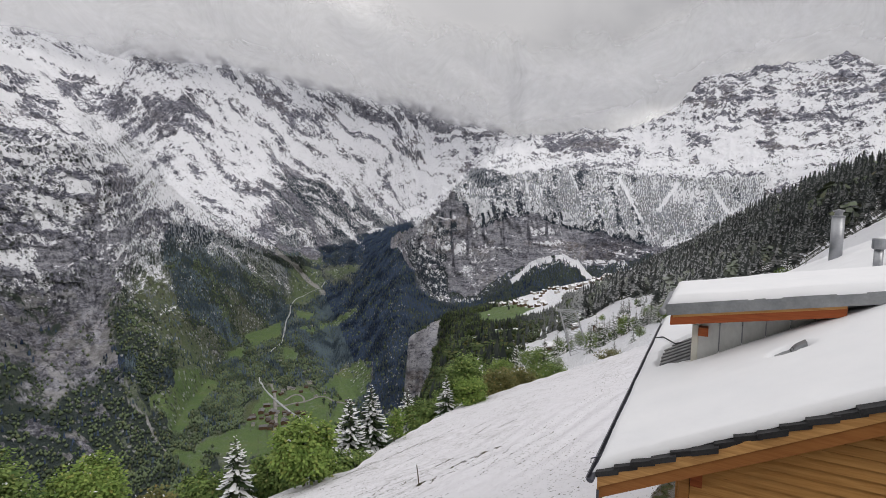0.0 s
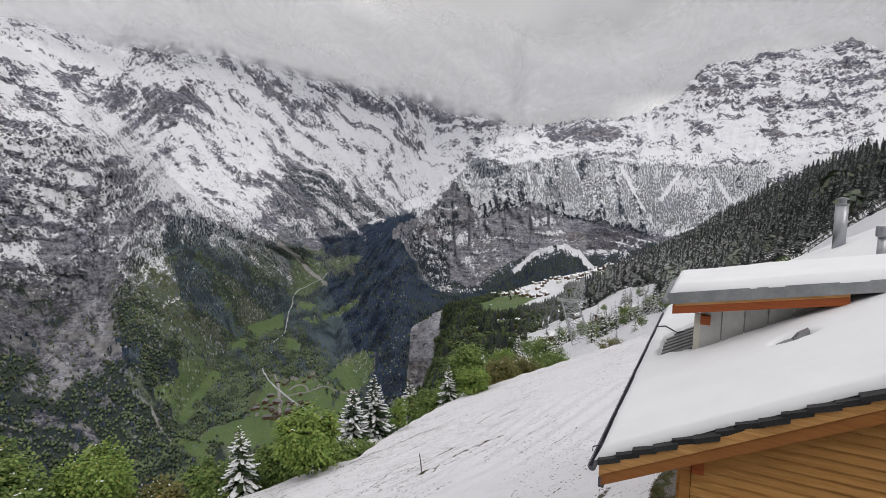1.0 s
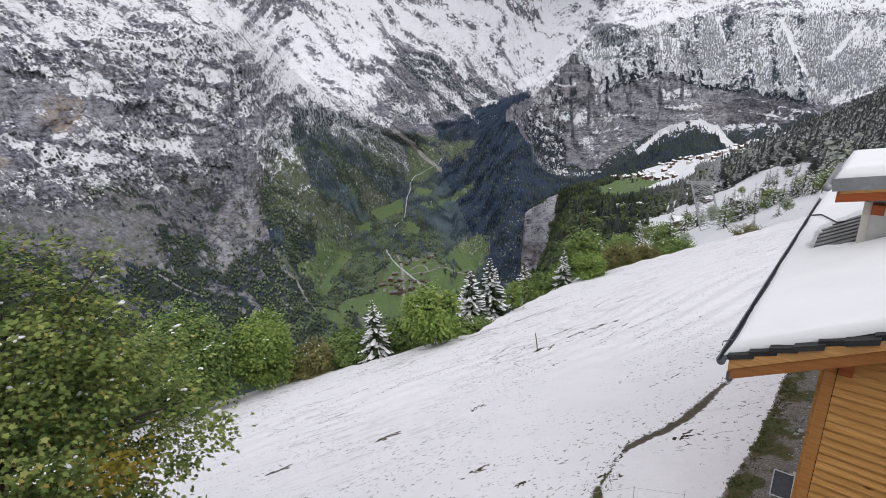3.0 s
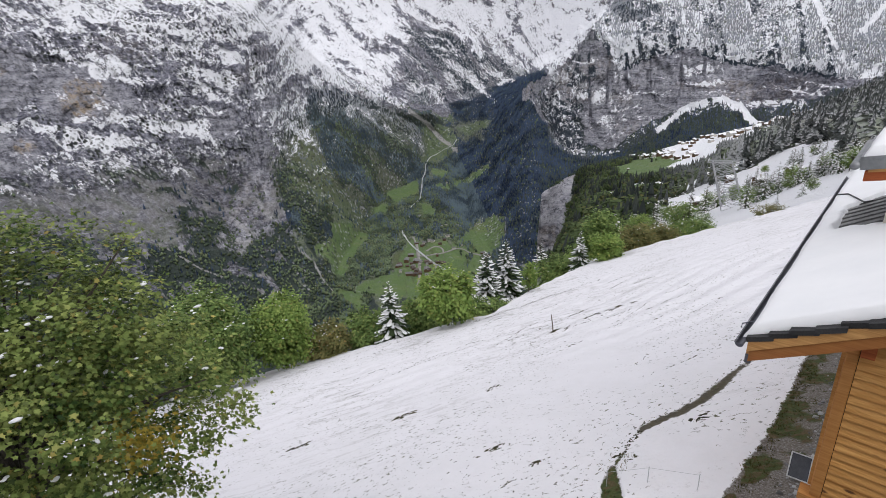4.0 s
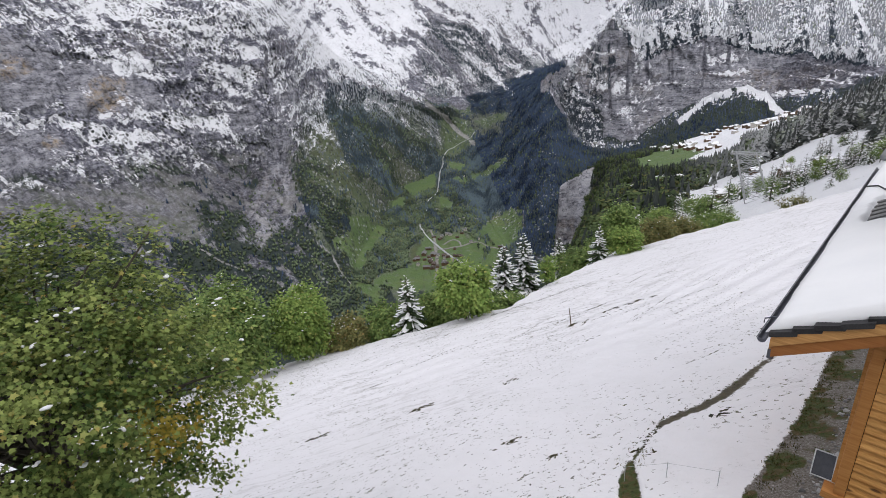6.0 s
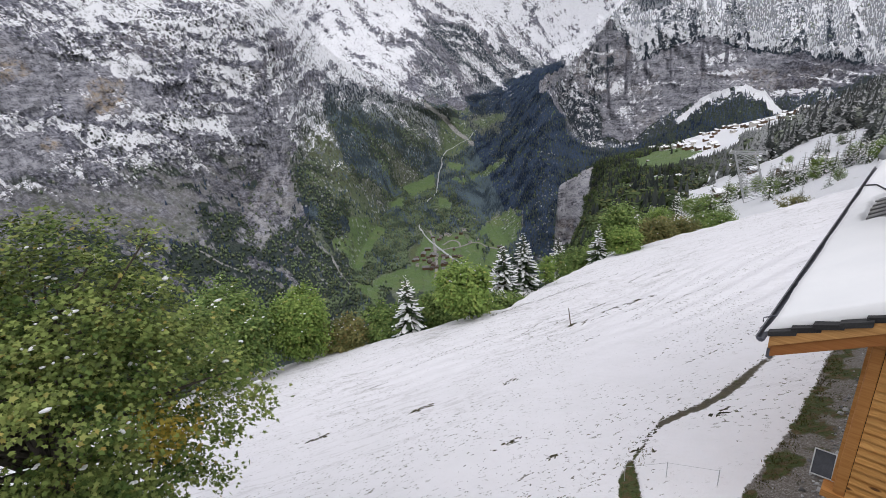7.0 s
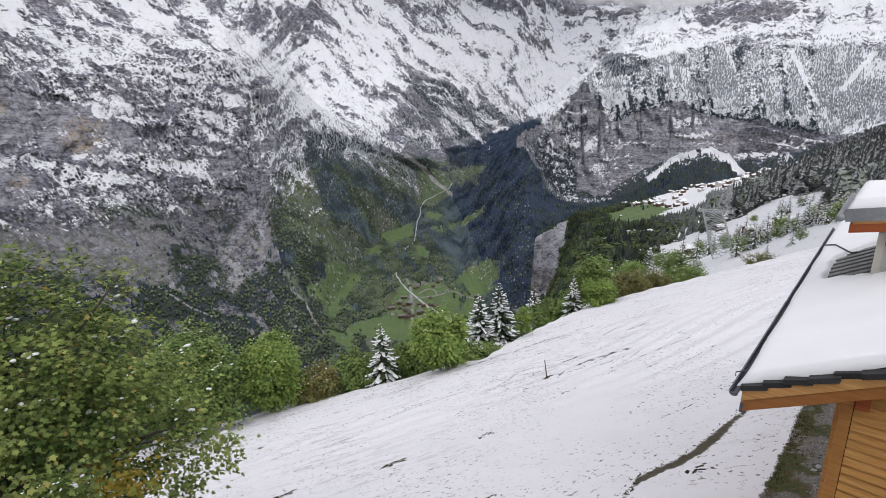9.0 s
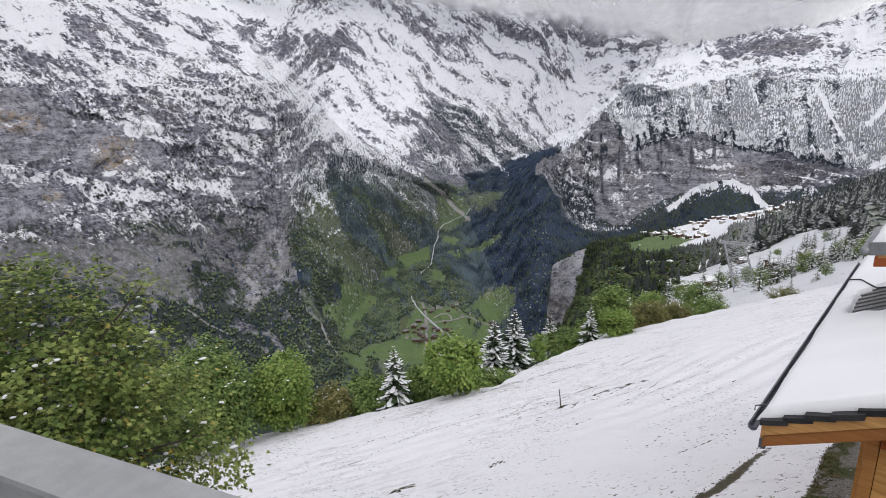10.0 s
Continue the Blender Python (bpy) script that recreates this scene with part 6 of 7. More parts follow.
def spruce(height, seed, snow_share, rows_per_m=4.2, fan=8, spread=0.30, label="young spruce with snow lying on its drooping branches", group=""):
    """Tapered trunk, whorls of drooping jagged fronds, and the snow that lies on them."""
    rg = np.random.RandomState(seed)
    tree = thing("spruce", (0, 0, 0), label, "tree", group)
    bm = bmesh.new()
    tube(bm, [(0, 0, -0.3), (0.01 * height, 0, height * 0.5), (0, 0, height)], [0.018 * height + 0.02, 0.011 * height, 0.004], 7)
    part("trunk", bm, BARK, tree)
    V, F, VS, FS = [], [], [], []
    rows = max(12, int(height * rows_per_m))
    for r in range(rows):
        f = 0.05 + 0.93 * r / (rows - 1)
        reach0 = spread * height * (1 - f) ** 0.82 + 0.035 * height * (1 - f) + 0.012 * height
        for k in range(fan if f < 0.85 else fan - 3):
            ang = 2 * math.pi * (k + 0.5 * (r % 2)) / fan + rg.uniform(-0.3, 0.3)
            reach = reach0 * rg.uniform(0.72, 1.14)
            lift = rg.uniform(-0.1, 0.12) + 0.35 * f
            sag = rg.uniform(0.45, 0.75) * (1 - 0.55 * f)
            ca, sa = math.cos(ang), math.sin(ang)
            z0 = f * height + rg.uniform(-0.5, 0.5) * height / rows
            wide = reach * rg.uniform(0.20, 0.27)
            n = 6
            o = len(V)
            for i in range(n):
                t = i / (n - 1)
                d = reach * (0.06 + 0.94 * t)
                z = z0 + reach * (lift * t - sag * t * t + 0.16 * t ** 5)
                w = wide * (0.25 + 1.5 * t) * (1 - t) ** 0.55 + 0.004
                jag = 0.55 if i % 2 else 1.15
                hang = 0.35 * w
                V.append((d * ca, d * sa, z))
                V.append(((d + 0.4 * w) * ca - w * jag * sa, (d + 0.4 * w) * sa + w * jag * ca, z - hang * jag))
                V.append(((d + 0.4 * w) * ca + w * jag * sa, (d + 0.4 * w) * sa - w * jag * ca, z - hang * jag))
                # hanging twigs below the spine
                V.append((d * ca + 0.2 * w * sa, d * sa - 0.2 * w * ca, z - 0.65 * w - 0.01 * height))
            for i in range(n - 1):
                a, b = o + 4 * i, o + 4 * (i + 1)
                F += [(a, a + 1, b + 1), (a, b + 1, b), (a, b, b + 2), (a, b + 2, a + 2), (a, b, b + 3)]
            if rg.rand() < snow_share:
                so = len(VS)
                t0 = rg.uniform(0.15, 0.4)
                for i in range(4):
                    t = t0 + (0.98 - t0) * i / 3
                    d = reach * (0.06 + 0.94 * t)
                    z = z0 + reach * (lift * t - sag * t * t + 0.16 * t ** 5)
                    w = (wide * (0.25 + 1.5 * t) * (1 - t) ** 0.55 + 0.02) * rg.uniform(0.45, 0.95)
                    th = 0.012 + 0.22 * w
                    VS.append((d * ca, d * sa, z + th))
                    VS.append((d * ca - w * sa, d * sa + w * ca, z - 0.3 * w + 0.004))
                    VS.append((d * ca + w * sa, d * sa - w * ca, z - 0.3 * w + 0.004))
                for i in range(3):
                    a, b = so + 3 * i, so + 3 * (i + 1)
                    FS += [(a, a + 1, b + 1), (a, b + 1, b), (a, b, b + 2), (a, b + 2, a + 2)]
    mesh_part("foliage", V, F, NEEDLE, tree)["kind"] = "stuff"
    if FS:
        ob = mesh_part("snow_load", VS, FS, SNOW, tree, "snow on the branches")
        ob["kind"] = "stuff"
        ob.data.polygons.foreach_set("use_smooth", np.ones(len(FS), bool))
    return tree


MAPLE_LEAF = [(0.0, -0.08), (0.40, -0.12), (0.26, 0.16), (0.58, 0.36), (0.24, 0.46), (0.0, 1.0), (-0.24, 0.46), (-0.58, 0.36), (-0.26, 0.16), (-0.40, -0.12)]
SMALL_LEAF = [(0.0, 0.0), (0.34, 0.42), (0.0, 1.0), (-0.34, 0.42)]


def leaves(centres, outward, size, rg, shape, droop=0.35):
    """Flat blades at the given places, turned up and outwards by chance."""
    n = len(centres)
    nrm = 0.55 * outward + np.array([0, 0, 0.75]) + 0.42 * rg.normal(size=(n, 3))
    nrm /= np.linalg.norm(nrm, axis=1, keepdims=True)
    tip = outward + 0.7 * rg.normal(size=(n, 3)) - np.array([0, 0, droop])
    tip -= nrm * (tip * nrm).sum(1, keepdims=True)
    tip /= np.linalg.norm(tip, axis=1, keepdims=True) + 1e-9
    side = np.cross(nrm, tip)
    s = size * rg.uniform(0.65, 1.2, n)
    sh = np.array(shape)
    fold = 0.25 * np.abs(sh[:, 0])
    V = centres[:, None] + s[:, None, None] * (sh[None, :, 0:1] * side[:, None] + sh[None, :, 1:2] * tip[:, None] - fold[None, :, None] * nrm[:, None])
    k = len(sh)
    if k == 10:
        tri = np.array([(0, 1, 2), (0, 2, 8), (0, 8, 9), (2, 3, 4), (2, 4, 6), (2, 6, 8), (6, 7, 8), (4, 5, 6)])
    else:
        tri = np.array([(0, 1, 2), (0, 2, 3)])
    F = tri[None] + (np.arange(n) * k)[:, None, None]
    return V.reshape(-1, 3), F.reshape(-1, 3)


def clump_points(n, radii, rg, lump, centre, gap=-0.22):
    """Places for twigs in an uneven crown, most of them near its outside."""
    d = rg.normal(size=(n * 2, 3))
    d /= np.linalg.norm(d, axis=1, keepdims=True)
    bulge = 1 + lump * fbm(d[:, 0] * 2 + lump * 9, d[:, 1] * 2, d[:, 2] * 2 + centre[0], 3)
    rad = rg.uniform(0.25, 1.0, n * 2) ** 0.45 * bulge
    p = d * rad[:, None] * np.array(radii)
    if not isinstance(gap, float):
        # open below, closed above
        gap = gap[0] + (gap[1] - gap[0]) * smooth(p[:, 2] + centre[2], gap[2], gap[3])
    keep = fbm(p[:, 0] * 1.3 + 7, p[:, 1] * 1.3, p[:, 2] * 1.3, 2) > gap
    return (p[keep] + np.array(centre))[:n], d[keep][:n]


def lumps(places, size, rg):
    """Small flattened clods of snow."""
    V, F = [], []
    for p in places:
        o = len(V)
        s = size * rg.uniform(0.5, 1.3)
        ax, ay = s * rg.uniform(0.7, 1.8), s * rg.uniform(0.6, 1.1)
        turn = rg.uniform(0, 3.14)
        for lev, rr in ((-0.18, 0.75), (0.10, 1.0), (0.38, 0.62)):
            for k in range(7):
                a = 2 * math.pi * k / 7
                x, y = ax * rr * math.cos(a) * rg.uniform(0.8, 1.2), ay * rr * math.sin(a) * rg.uniform(0.8, 1.2)
                V.append((p[0] + x * math.cos(turn) - y * math.sin(turn), p[1] + x * math.sin(turn) + y * math.cos(turn), p[2] + s * lev))
        V.append((p[0], p[1], p[2] + s * 0.5)), V.append((p[0], p[1], p[2] - s * 0.25))
        for lv in (0, 1):
            for k in range(7):
                a, b = o + 7 * lv + k, o + 7 * lv + (k + 1) % 7
                F += [(a, b, b + 7), (a, b + 7, a + 7)]
        for k in range(7):
            F.append((o + 14 + k, o + 14 + (k + 1) % 7, o + 21)), F.append((o + (k + 1) % 7, o + k, o + 22))
    return V, F


def broadleaf(name, height, crown, crown_z, clumps, per_clump, size, leaf_shape, material, seed, label, category="tree", snow=0, snow_size=0.06, trunk=True, lump=0.5,
              clump_r=0.22, second=None, second_at=None, group="", stems=1, gap=-0.22):
    rg = np.random.RandomState(seed)
    tree = thing(name, (0, 0, 0), label, category, group)
    pts, out = clump_points(clumps, crown, rg, lump, (0, 0, crown_z), gap)
    bm = bmesh.new()
    fork = max(0.12 * height, crown_z - 0.75 * crown[2])
    base_r = 0.016 * height + 0.015
    heads = []
    for st in range(stems):
        lean = rg.uniform(-0.12, 0.12, 2) * height * (0.4 if stems == 1 else 1.0)
        foot = rg.uniform(-0.03, 0.03, 2) * height * (stems > 1)
        tube(bm, [(foot[0], foot[1], -0.4), (foot[0] + lean[0] * 0.3, foot[1] + lean[1] * 0.3, fork), (lean[0], lean[1], crown_z + 0.3 * crown[2])], [base_r * 1.2, base_r * 0.8, base_r * 0.25], 7)
        heads.append((foot, lean))
    for q in pts[:: max(1, len(pts) // 90)]:
        foot, lean = heads[rg.randint(len(heads))]
        f = rg.uniform(0.2, 0.95)
        a = np.array((foot[0] + lean[0] * (0.3 + 0.7 * f), foot[1] + lean[1] * (0.3 + 0.7 * f), fork + f * (min(q[2], crown_z) - fork) * 0.9))
        mid = (a + q) / 2 + np.array((0, 0, 0.06 * height * rg.uniform(-0.5, 1)))
        tube(bm, [tuple(a), tuple(mid), tuple(q)], [base_r * 0.32, base_r * 0.2, base_r * 0.06], 5, cap=False)
    part("trunk" if trunk else "stem", bm, BARK, tree)
    n = len(pts) * per_clump
    c = np.repeat(pts, per_clump, 0) + rg.normal(size=(n, 3)) * clump_r * np.array((1, 1, 0.75))
    o = np.repeat(out, per_clump, 0)
    gold = np.zeros(n, bool)
    if second is not None:
        for gx, gy, gz, gr in second_at:
            gold |= np.hypot(np.hypot(c[:, 0] - gx, c[:, 1] - gy), c[:, 2] - gz) < gr * rg.uniform(0.5, 1.2, n)
    V, F = leaves(c[~gold], o[~gold], size, rg, leaf_shape)
    mesh_part("crown", V, F, material, tree)["kind"] = "stuff"
    if gold.any():
        V, F = leaves(c[gold], o[gold], size, rg, leaf_shape)
        mesh_part("turning_leaves", V, F, second, tree, "yellowed leaves")["kind"] = "stuff"
    if snow:
        top = pts[(out[:, 2] > -0.2)]
        pick = top[rg.choice(len(top), min(snow, len(top)), replace=False)]
        pick = pick + np.array((0, 0, 0.5 * clump_r)) + rg.normal(size=pick.shape) * clump_r * 0.6
        pick = np.repeat(pick, 2, 0) + rg.normal(size=(2 * len(pick), 3)) * snow_size * np.array((1.1, 1.1, 0.5))
        V, F = lumps(pick, 0.68 * snow_size, rg)
        ob = mesh_part("snow_clod_rest", V, F, SNOW, tree, "clods of snow caught on the leaves")
        ob["kind"] = "stuff"
        ob.data.polygons.foreach_set("use_smooth", np.ones(len(F), bool))
    return tree


def plant_to(tree, built, x, y, top):
    """Plants a tree so that its tip reaches a height."""
    k = (top - ground(x, y) + 0.05) / built
    return plant(tree, x, y, 0.05, 0.0, k)


def plant(tree, x, y, sink=0.05, turn=0.0, size=1.0):
    tree.matrix_basis = Matrix.Translation((x, y, ground(x, y) - sink)) @ Matrix.Rotation(turn, 4, "Z") @ Matrix.Diagonal((size, size, size, 1))
    return tree


# the maple beside the balcony
big_maple = broadleaf("maple_tree", 6.5, (2.08, 2.0, 2.32), 3.98, 760, 80, 0.054, MAPLE_LEAF, MAPLE, 21, "leafy green maple beside the balcony, clods of snow on it", snow=170, snow_size=0.042, gap=(0.06, -0.5, 3.1, 3.9),
                      lump=0.34, clump_r=0.115, second=GOLD, second_at=[(1.65, 0.3, 3.95, 0.40), (1.2, -0.5, 2.6, 0.22), (-0.4, -1.5, 4.4, 0.25), (0.6, -1.2, 4.9, 0.2)])
plant(big_maple, -5.95, 2.95)

# trees along the lower edge of the meadow
plant(broadleaf("maple_tree", 6.8, (2.9, 2.9, 2.6), 3.9, 300, 68, 0.240, SMALL_LEAF, DEEP, 31, "dark green maple at the meadow's edge, flecked with snow", snow=150, snow_size=0.085, clump_r=0.30), -21.4, 21.4)
plant(broadleaf("maple_tree", 5.3, (1.9, 1.9, 2.2), 3.1, 230, 68, 0.228, SMALL_LEAF, FRESH, 32, "green maple at the meadow's edge with a pointed crown", snow=60, snow_size=0.08, clump_r=0.28), -18.7, 25.1)
plant(broadleaf("shrub", 2.6, (1.5, 1.4, 1.1), 1.4, 130, 52, 0.222, SMALL_LEAF, RUST, 33, "brownish shrub dusted with snow at the meadow's edge", "shrub", snow=60, snow_size=0.08, trunk=False, stems=4, clump_r=0.2), -16.1, 26.5)
plant(broadleaf("shrub", 3.4, (1.7, 1.6, 1.6), 1.8, 150, 52, 0.238, SMALL_LEAF, DEEP, 34, "dark green bush beside a snowy spruce", "shrub", snow=12, snow_size=0.08, trunk=False, stems=3, clump_r=0.24), -14.0, 28.9)
plant(spruce(4.7, 41, 0.75, fan=9, spread=0.32), -11.7, 27.6)
plant(broadleaf("shrub", 3.6, (1.6, 1.5, 1.7), 2.0, 150, 52, 0.238, SMALL_LEAF, DEEP, 35, "dark green bush between young trees", "shrub", snow=5, snow_size=0.08, trunk=False, stems=3, clump_r=0.24), -10.6, 30.6)
plant(broadleaf("maple_tree", 3.9, (1.6, 1.6, 1.5), 2.35, 210, 52, 0.238, SMALL_LEAF, FRESH, 36, "small bright green maple standing in the snow", snow=45, snow_size=0.08, stems=3, clump_r=0.22), -7.6, 26.9)
plant_to(spruce(5.6, 42, 0.7), 5.6, -8.4, 35.0, -15.4)
plant_to(spruce(7.5, 43, 0.72, fan=9), 7.5, -7.3, 39.3, -15.5)
plant_to(spruce(8.3, 44, 0.72, fan=9), 8.3, -5.9, 41.8, -15.3)
plant(broadleaf("shrub", 2.2, (1.9, 1.4, 1.0), 1.1, 120, 48, 0.218, SMALL_LEAF, DEEP, 37, "low green bushes at the foot of tall spruces", "shrub", snow=8, snow_size=0.08, trunk=False, stems=4, clump_r=0.22), -6.2, 33.2)
plant(broadleaf("sapling", 2.4, (0.5, 0.5, 1.0), 1.3, 60, 28, 0.144, SMALL_LEAF, FRESH, 38, "slender light green sapling at the meadow's edge", "tree", snow=3, snow_size=0.05, clump_r=0.16), -3.2, 34.4)
plant_to(spruce(7.0, 45, 0.6), 7.0, -3.4, 50.5, -18.8)
plant(broadleaf("shrub", 3.2, (2.0, 1.8, 1.5), 1.7, 150, 48, 0.265, SMALL_LEAF, DEEP, 39, "dark bush below the meadow's edge", "shrub", snow=4, snow_size=0.09, trunk=False, stems=3, clump_r=0.26), -1.4, 48.5)
plant_to(spruce(4.8, 46, 0.72), 4.8, 0.6, 46.6, -16.0)
plant(broadleaf("maple_tree", 5.0, (1.7, 1.7, 2.1), 2.9, 180, 52, 0.286, SMALL_LEAF, DEEP, 40, "light green young tree at the meadow's edge", snow=6, snow_size=0.08, clump_r=0.28), 2.5, 49.2)
plant(broadleaf("shrub", 2.4, (1.3, 1.2, 1.1), 1.3, 110, 48, 0.234, SMALL_LEAF, FRESH, 47, "bright green bush in the snow", "shrub", snow=4, snow_size=0.08, trunk=False, stems=3, clump_r=0.22), 2.9, 46.2)
plant_to(spruce(6.2, 48, 0.8, spread=0.34), 6.2, 4.7, 60.5, -18.4)
plant(broadleaf("shrub", 3.6, (2.1, 1.9, 1.6), 1.9, 160, 48, 0.281, SMALL_LEAF, RUST, 49, "olive-brown bush turning to autumn", "shrub", snow=10, snow_size=0.1, trunk=False, stems=4, clump_r=0.28), 6.8, 58.5)
plant(broadleaf("shrub", 2.9, (2.0, 1.8, 1.3), 1.5, 150, 48, 0.265, SMALL_LEAF, RUST, 50, "yellowish green bush dusted with snow", "shrub", snow=25, snow_size=0.1, trunk=False, stems=4, clump_r=0.28), 9.6, 60.2)
plant(broadleaf("shrub", 3.0, (2.6, 1.8, 1.3), 1.4, 150, 48, 0.281, SMALL_LEAF, DEEP, 51, "low dark bush dusted with snow", "shrub", snow=45, snow_size=0.12, trunk=False, stems=4, clump_r=0.3), 14.2, 64.5)
plant(broadleaf("shrub", 1.3, (1.5, 0.9, 0.6), 0.6, 70, 28, 0.168, SMALL_LEAF, RUST, 52, "low scrub on the brow of the meadow", "shrub", snow=20, snow_size=0.08, trunk=False, stems=4, clump_r=0.2), 19.8, 57.5)

# trees and clumps on the terrace beyond, built once and set out
mid_spruce = [spruce(13.0, 61 + k, s, rows_per_m=1.0, fan=6, spread=sp, label=lb, group="spruces on the terrace") for k, (s, sp, lb) in enumerate([
    (0.75, 0.24, "snow-laden spruce on the terrace"), (0.45, 0.22, "dark spruce lightly dusted with snow"), (0.1, 0.2, "dark green spruce on the terrace")])]
mid_broad = [broadleaf("broadleaf_tree", 9.0, (3.4, 3.3, 3.4), 5.2, 100, 12, 0.60, SMALL_LEAF, mat, 71 + k, lb, snow=sn, snow_size=0.3, clump_r=0.6, group="broadleaf trees on the terrace")
             for k, (mat, sn, lb) in enumerate([(DEEP, 0, "dark green broadleaf tree on the terrace"), (FRESH, 0, "lighter green broadleaf tree on the terrace"), (DEEP, 60, "broadleaf tree dusted with snow")])]
used = set()
rg_t = random.Random(9)
# clumps: bearing, range, spread in bearing, spread in range, spruces, broadleaf trees
CLUMPS = [(-2.2, 72, 1.2, 8, 1, 6), (1.5, 80, 1.6, 12, 2, 5), (4.5, 95, 1.4, 14, 4, 4), (7.5, 105, 1.6, 14, 3, 3), (1.0, 150, 2.0, 30, 2, 10), (5.5, 170, 2.0, 30, 3, 9),
          (9.5, 130, 1.2, 16, 2, 3), (11.3, 150, 1.0, 15, 2, 4), (13.2, 120, 1.2, 10, 1, 1), (9.0, 240, 2.2, 30, 6, 6), (14.0, 230, 1.6, 30, 5, 4), (17.9, 160, 0.9, 14, 4, 1),
          (18.6, 175, 1.2, 16, 9, 2), (20.8, 190, 1.2, 18, 10, 2), (22.6, 180, 1.0, 16, 9, 2), (24.3, 165, 1.2, 14, 8, 3), (21.5, 120, 1.6, 10, 2, 1), (17.0, 250, 1.8, 30, 8, 3),
          (21.0, 290, 1.8, 30, 12, 1), (24.5, 280, 1.6, 30, 12, 0), (37.3, 60, 0.4, 3, 1, 0), (38.9, 46, 0.25, 2, 1, 0), (36.0, 88, 1.2, 8, 2, 2)]
for az0, r0, da, dr_, ns, nb in CLUMPS:
    for k in range(ns + nb):
        x, y = polar(az0 + rg_t.gauss(0, 0.6) * da, r0 + rg_t.gauss(0, 0.6) * dr_)
        kinds = mid_spruce if k < ns else mid_broad
        pick = rg_t.choices(range(3), (3, 2, 1) if az0 > 12 else (1, 2, 3))[0] if k < ns else rg_t.choices(range(3), (3, 2, 3) if az0 > 8 else (4, 3, 0))[0]
        proto = kinds[pick]
        grow = rg_t.uniform(0.55, 1.15) * (0.36 if r0 < 85 else 0.52 if r0 < 140 else 0.85) * (0.78 if az0 > 16 else 1.0)
        m = Matrix.Translation((x, y, ground(x, y) - 0.15)) @ Matrix.Rotation(rg_t.uniform(0, 6.28), 4, "Z")
        if proto.name not in used:
            used.add(proto.name)
            ob = proto
            ob.matrix_basis = m @ Matrix.Diagonal((grow, grow, grow, 1))
        else:
            ob = copy_thing(proto, m)
            ob.scale = (grow, grow, grow)
for proto in mid_spruce + mid_broad:
    if proto.name not in used:
        plant(proto, *polar(23, 230))

# ---- river, lanes and villages ----
WATER = plain_material("milky_river", (0.36, 0.38, 0.40), (0.56, 0.58, 0.60), 0.05, 0.35, 0.0, 0.5, bump=0.1)
LANE = plain_material("pale_lane", (0.22, 0.215, 0.20), (0.34, 0.33, 0.31), 0.08, 0.9)
TIMBER = plain_material("weathered_timber", (0.09, 0.055, 0.032), (0.20, 0.13, 0.08), 0.5, 0.85, vary=0.5)
STUCCO = plain_material("pale_render", (0.45, 0.42, 0.37), (0.66, 0.63, 0.57), 0.5, 0.9)
ROOF_BROWN = plain_material("brown_roof_tiles", (0.085, 0.070, 0.062), (0.18, 0.145, 0.125), 0.4, 0.8, vary=0.6)
ROOF_GREY = plain_material("grey_roof_tiles", (0.15, 0.15, 0.155), (0.27, 0.265, 0.26), 0.4, 0.7, vary=0.4)
GLASS_DARK = plain_material("dark_window", (0.02, 0.022, 0.026), (0.05, 0.054, 0.06), 0.4, 0.15)


def ribbon(name, points, width, material, label, category, lift=1.2):
    """A bent strip laid on the land, with a little thickness."""
    pts = []
    for (xa, ya), (xb, yb) in zip(points, points[1:]):
        n = max(2, int(math.hypot(xb - xa, yb - ya) / 12))
        pts += [(xa + (xb - xa) * i / n, ya + (yb - ya) * i / n) for i in range(n)]
    pts.append(points[-1])
    arr = np.array(pts, float)
    for _ in range(6):
        arr[1:-1] = (arr[:-2] + 2 * arr[1:-1] + arr[2:]) / 4
    d = np.gradient(arr, axis=0)
    d /= np.linalg.norm(d, axis=1, keepdims=True)
    w = width * (1 + 0.9 * fbm(arr[:, 0] / 60, arr[:, 1] / 60, 0 * arr[:, 0], 3))
    V, F = [], []
    for (x, y), (dx, dy), ww in zip(arr, d, w):
        zs = max(ground(x + s * dy * ww / 2, y - s * dx * ww / 2) for s in (-1, 0, 1))
        for s, up in ((-1, 0), (1, 0), (1, -1.5), (-1, -1.5)):
            V.append((x + s * dy * ww / 2, y - s * dx * ww / 2, zs + lift + up))
    for i in range(len(arr) - 1):
        a, b = 4 * i, 4 * (i + 1)
        F += [(a, a + 1, b + 1, b), (a + 1, a + 2, b + 2, b + 1), (a + 3, a, b, b + 3)]
    mesh = mesh_from(name, V, F)
    mesh.materials.append(material)
    return tagged(new(name, mesh), label, category, kind="structure")


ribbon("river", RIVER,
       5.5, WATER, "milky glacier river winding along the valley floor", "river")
# the lanes' points are likewise fitted to the camera's view
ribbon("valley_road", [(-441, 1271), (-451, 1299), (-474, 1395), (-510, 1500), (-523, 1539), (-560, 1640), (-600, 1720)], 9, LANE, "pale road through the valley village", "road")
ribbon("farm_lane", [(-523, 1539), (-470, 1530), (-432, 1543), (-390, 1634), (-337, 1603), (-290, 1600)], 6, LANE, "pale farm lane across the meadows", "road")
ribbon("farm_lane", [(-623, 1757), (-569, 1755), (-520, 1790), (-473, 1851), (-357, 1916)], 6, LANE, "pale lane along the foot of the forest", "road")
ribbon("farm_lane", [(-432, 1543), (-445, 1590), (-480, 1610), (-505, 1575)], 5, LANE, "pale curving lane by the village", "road")


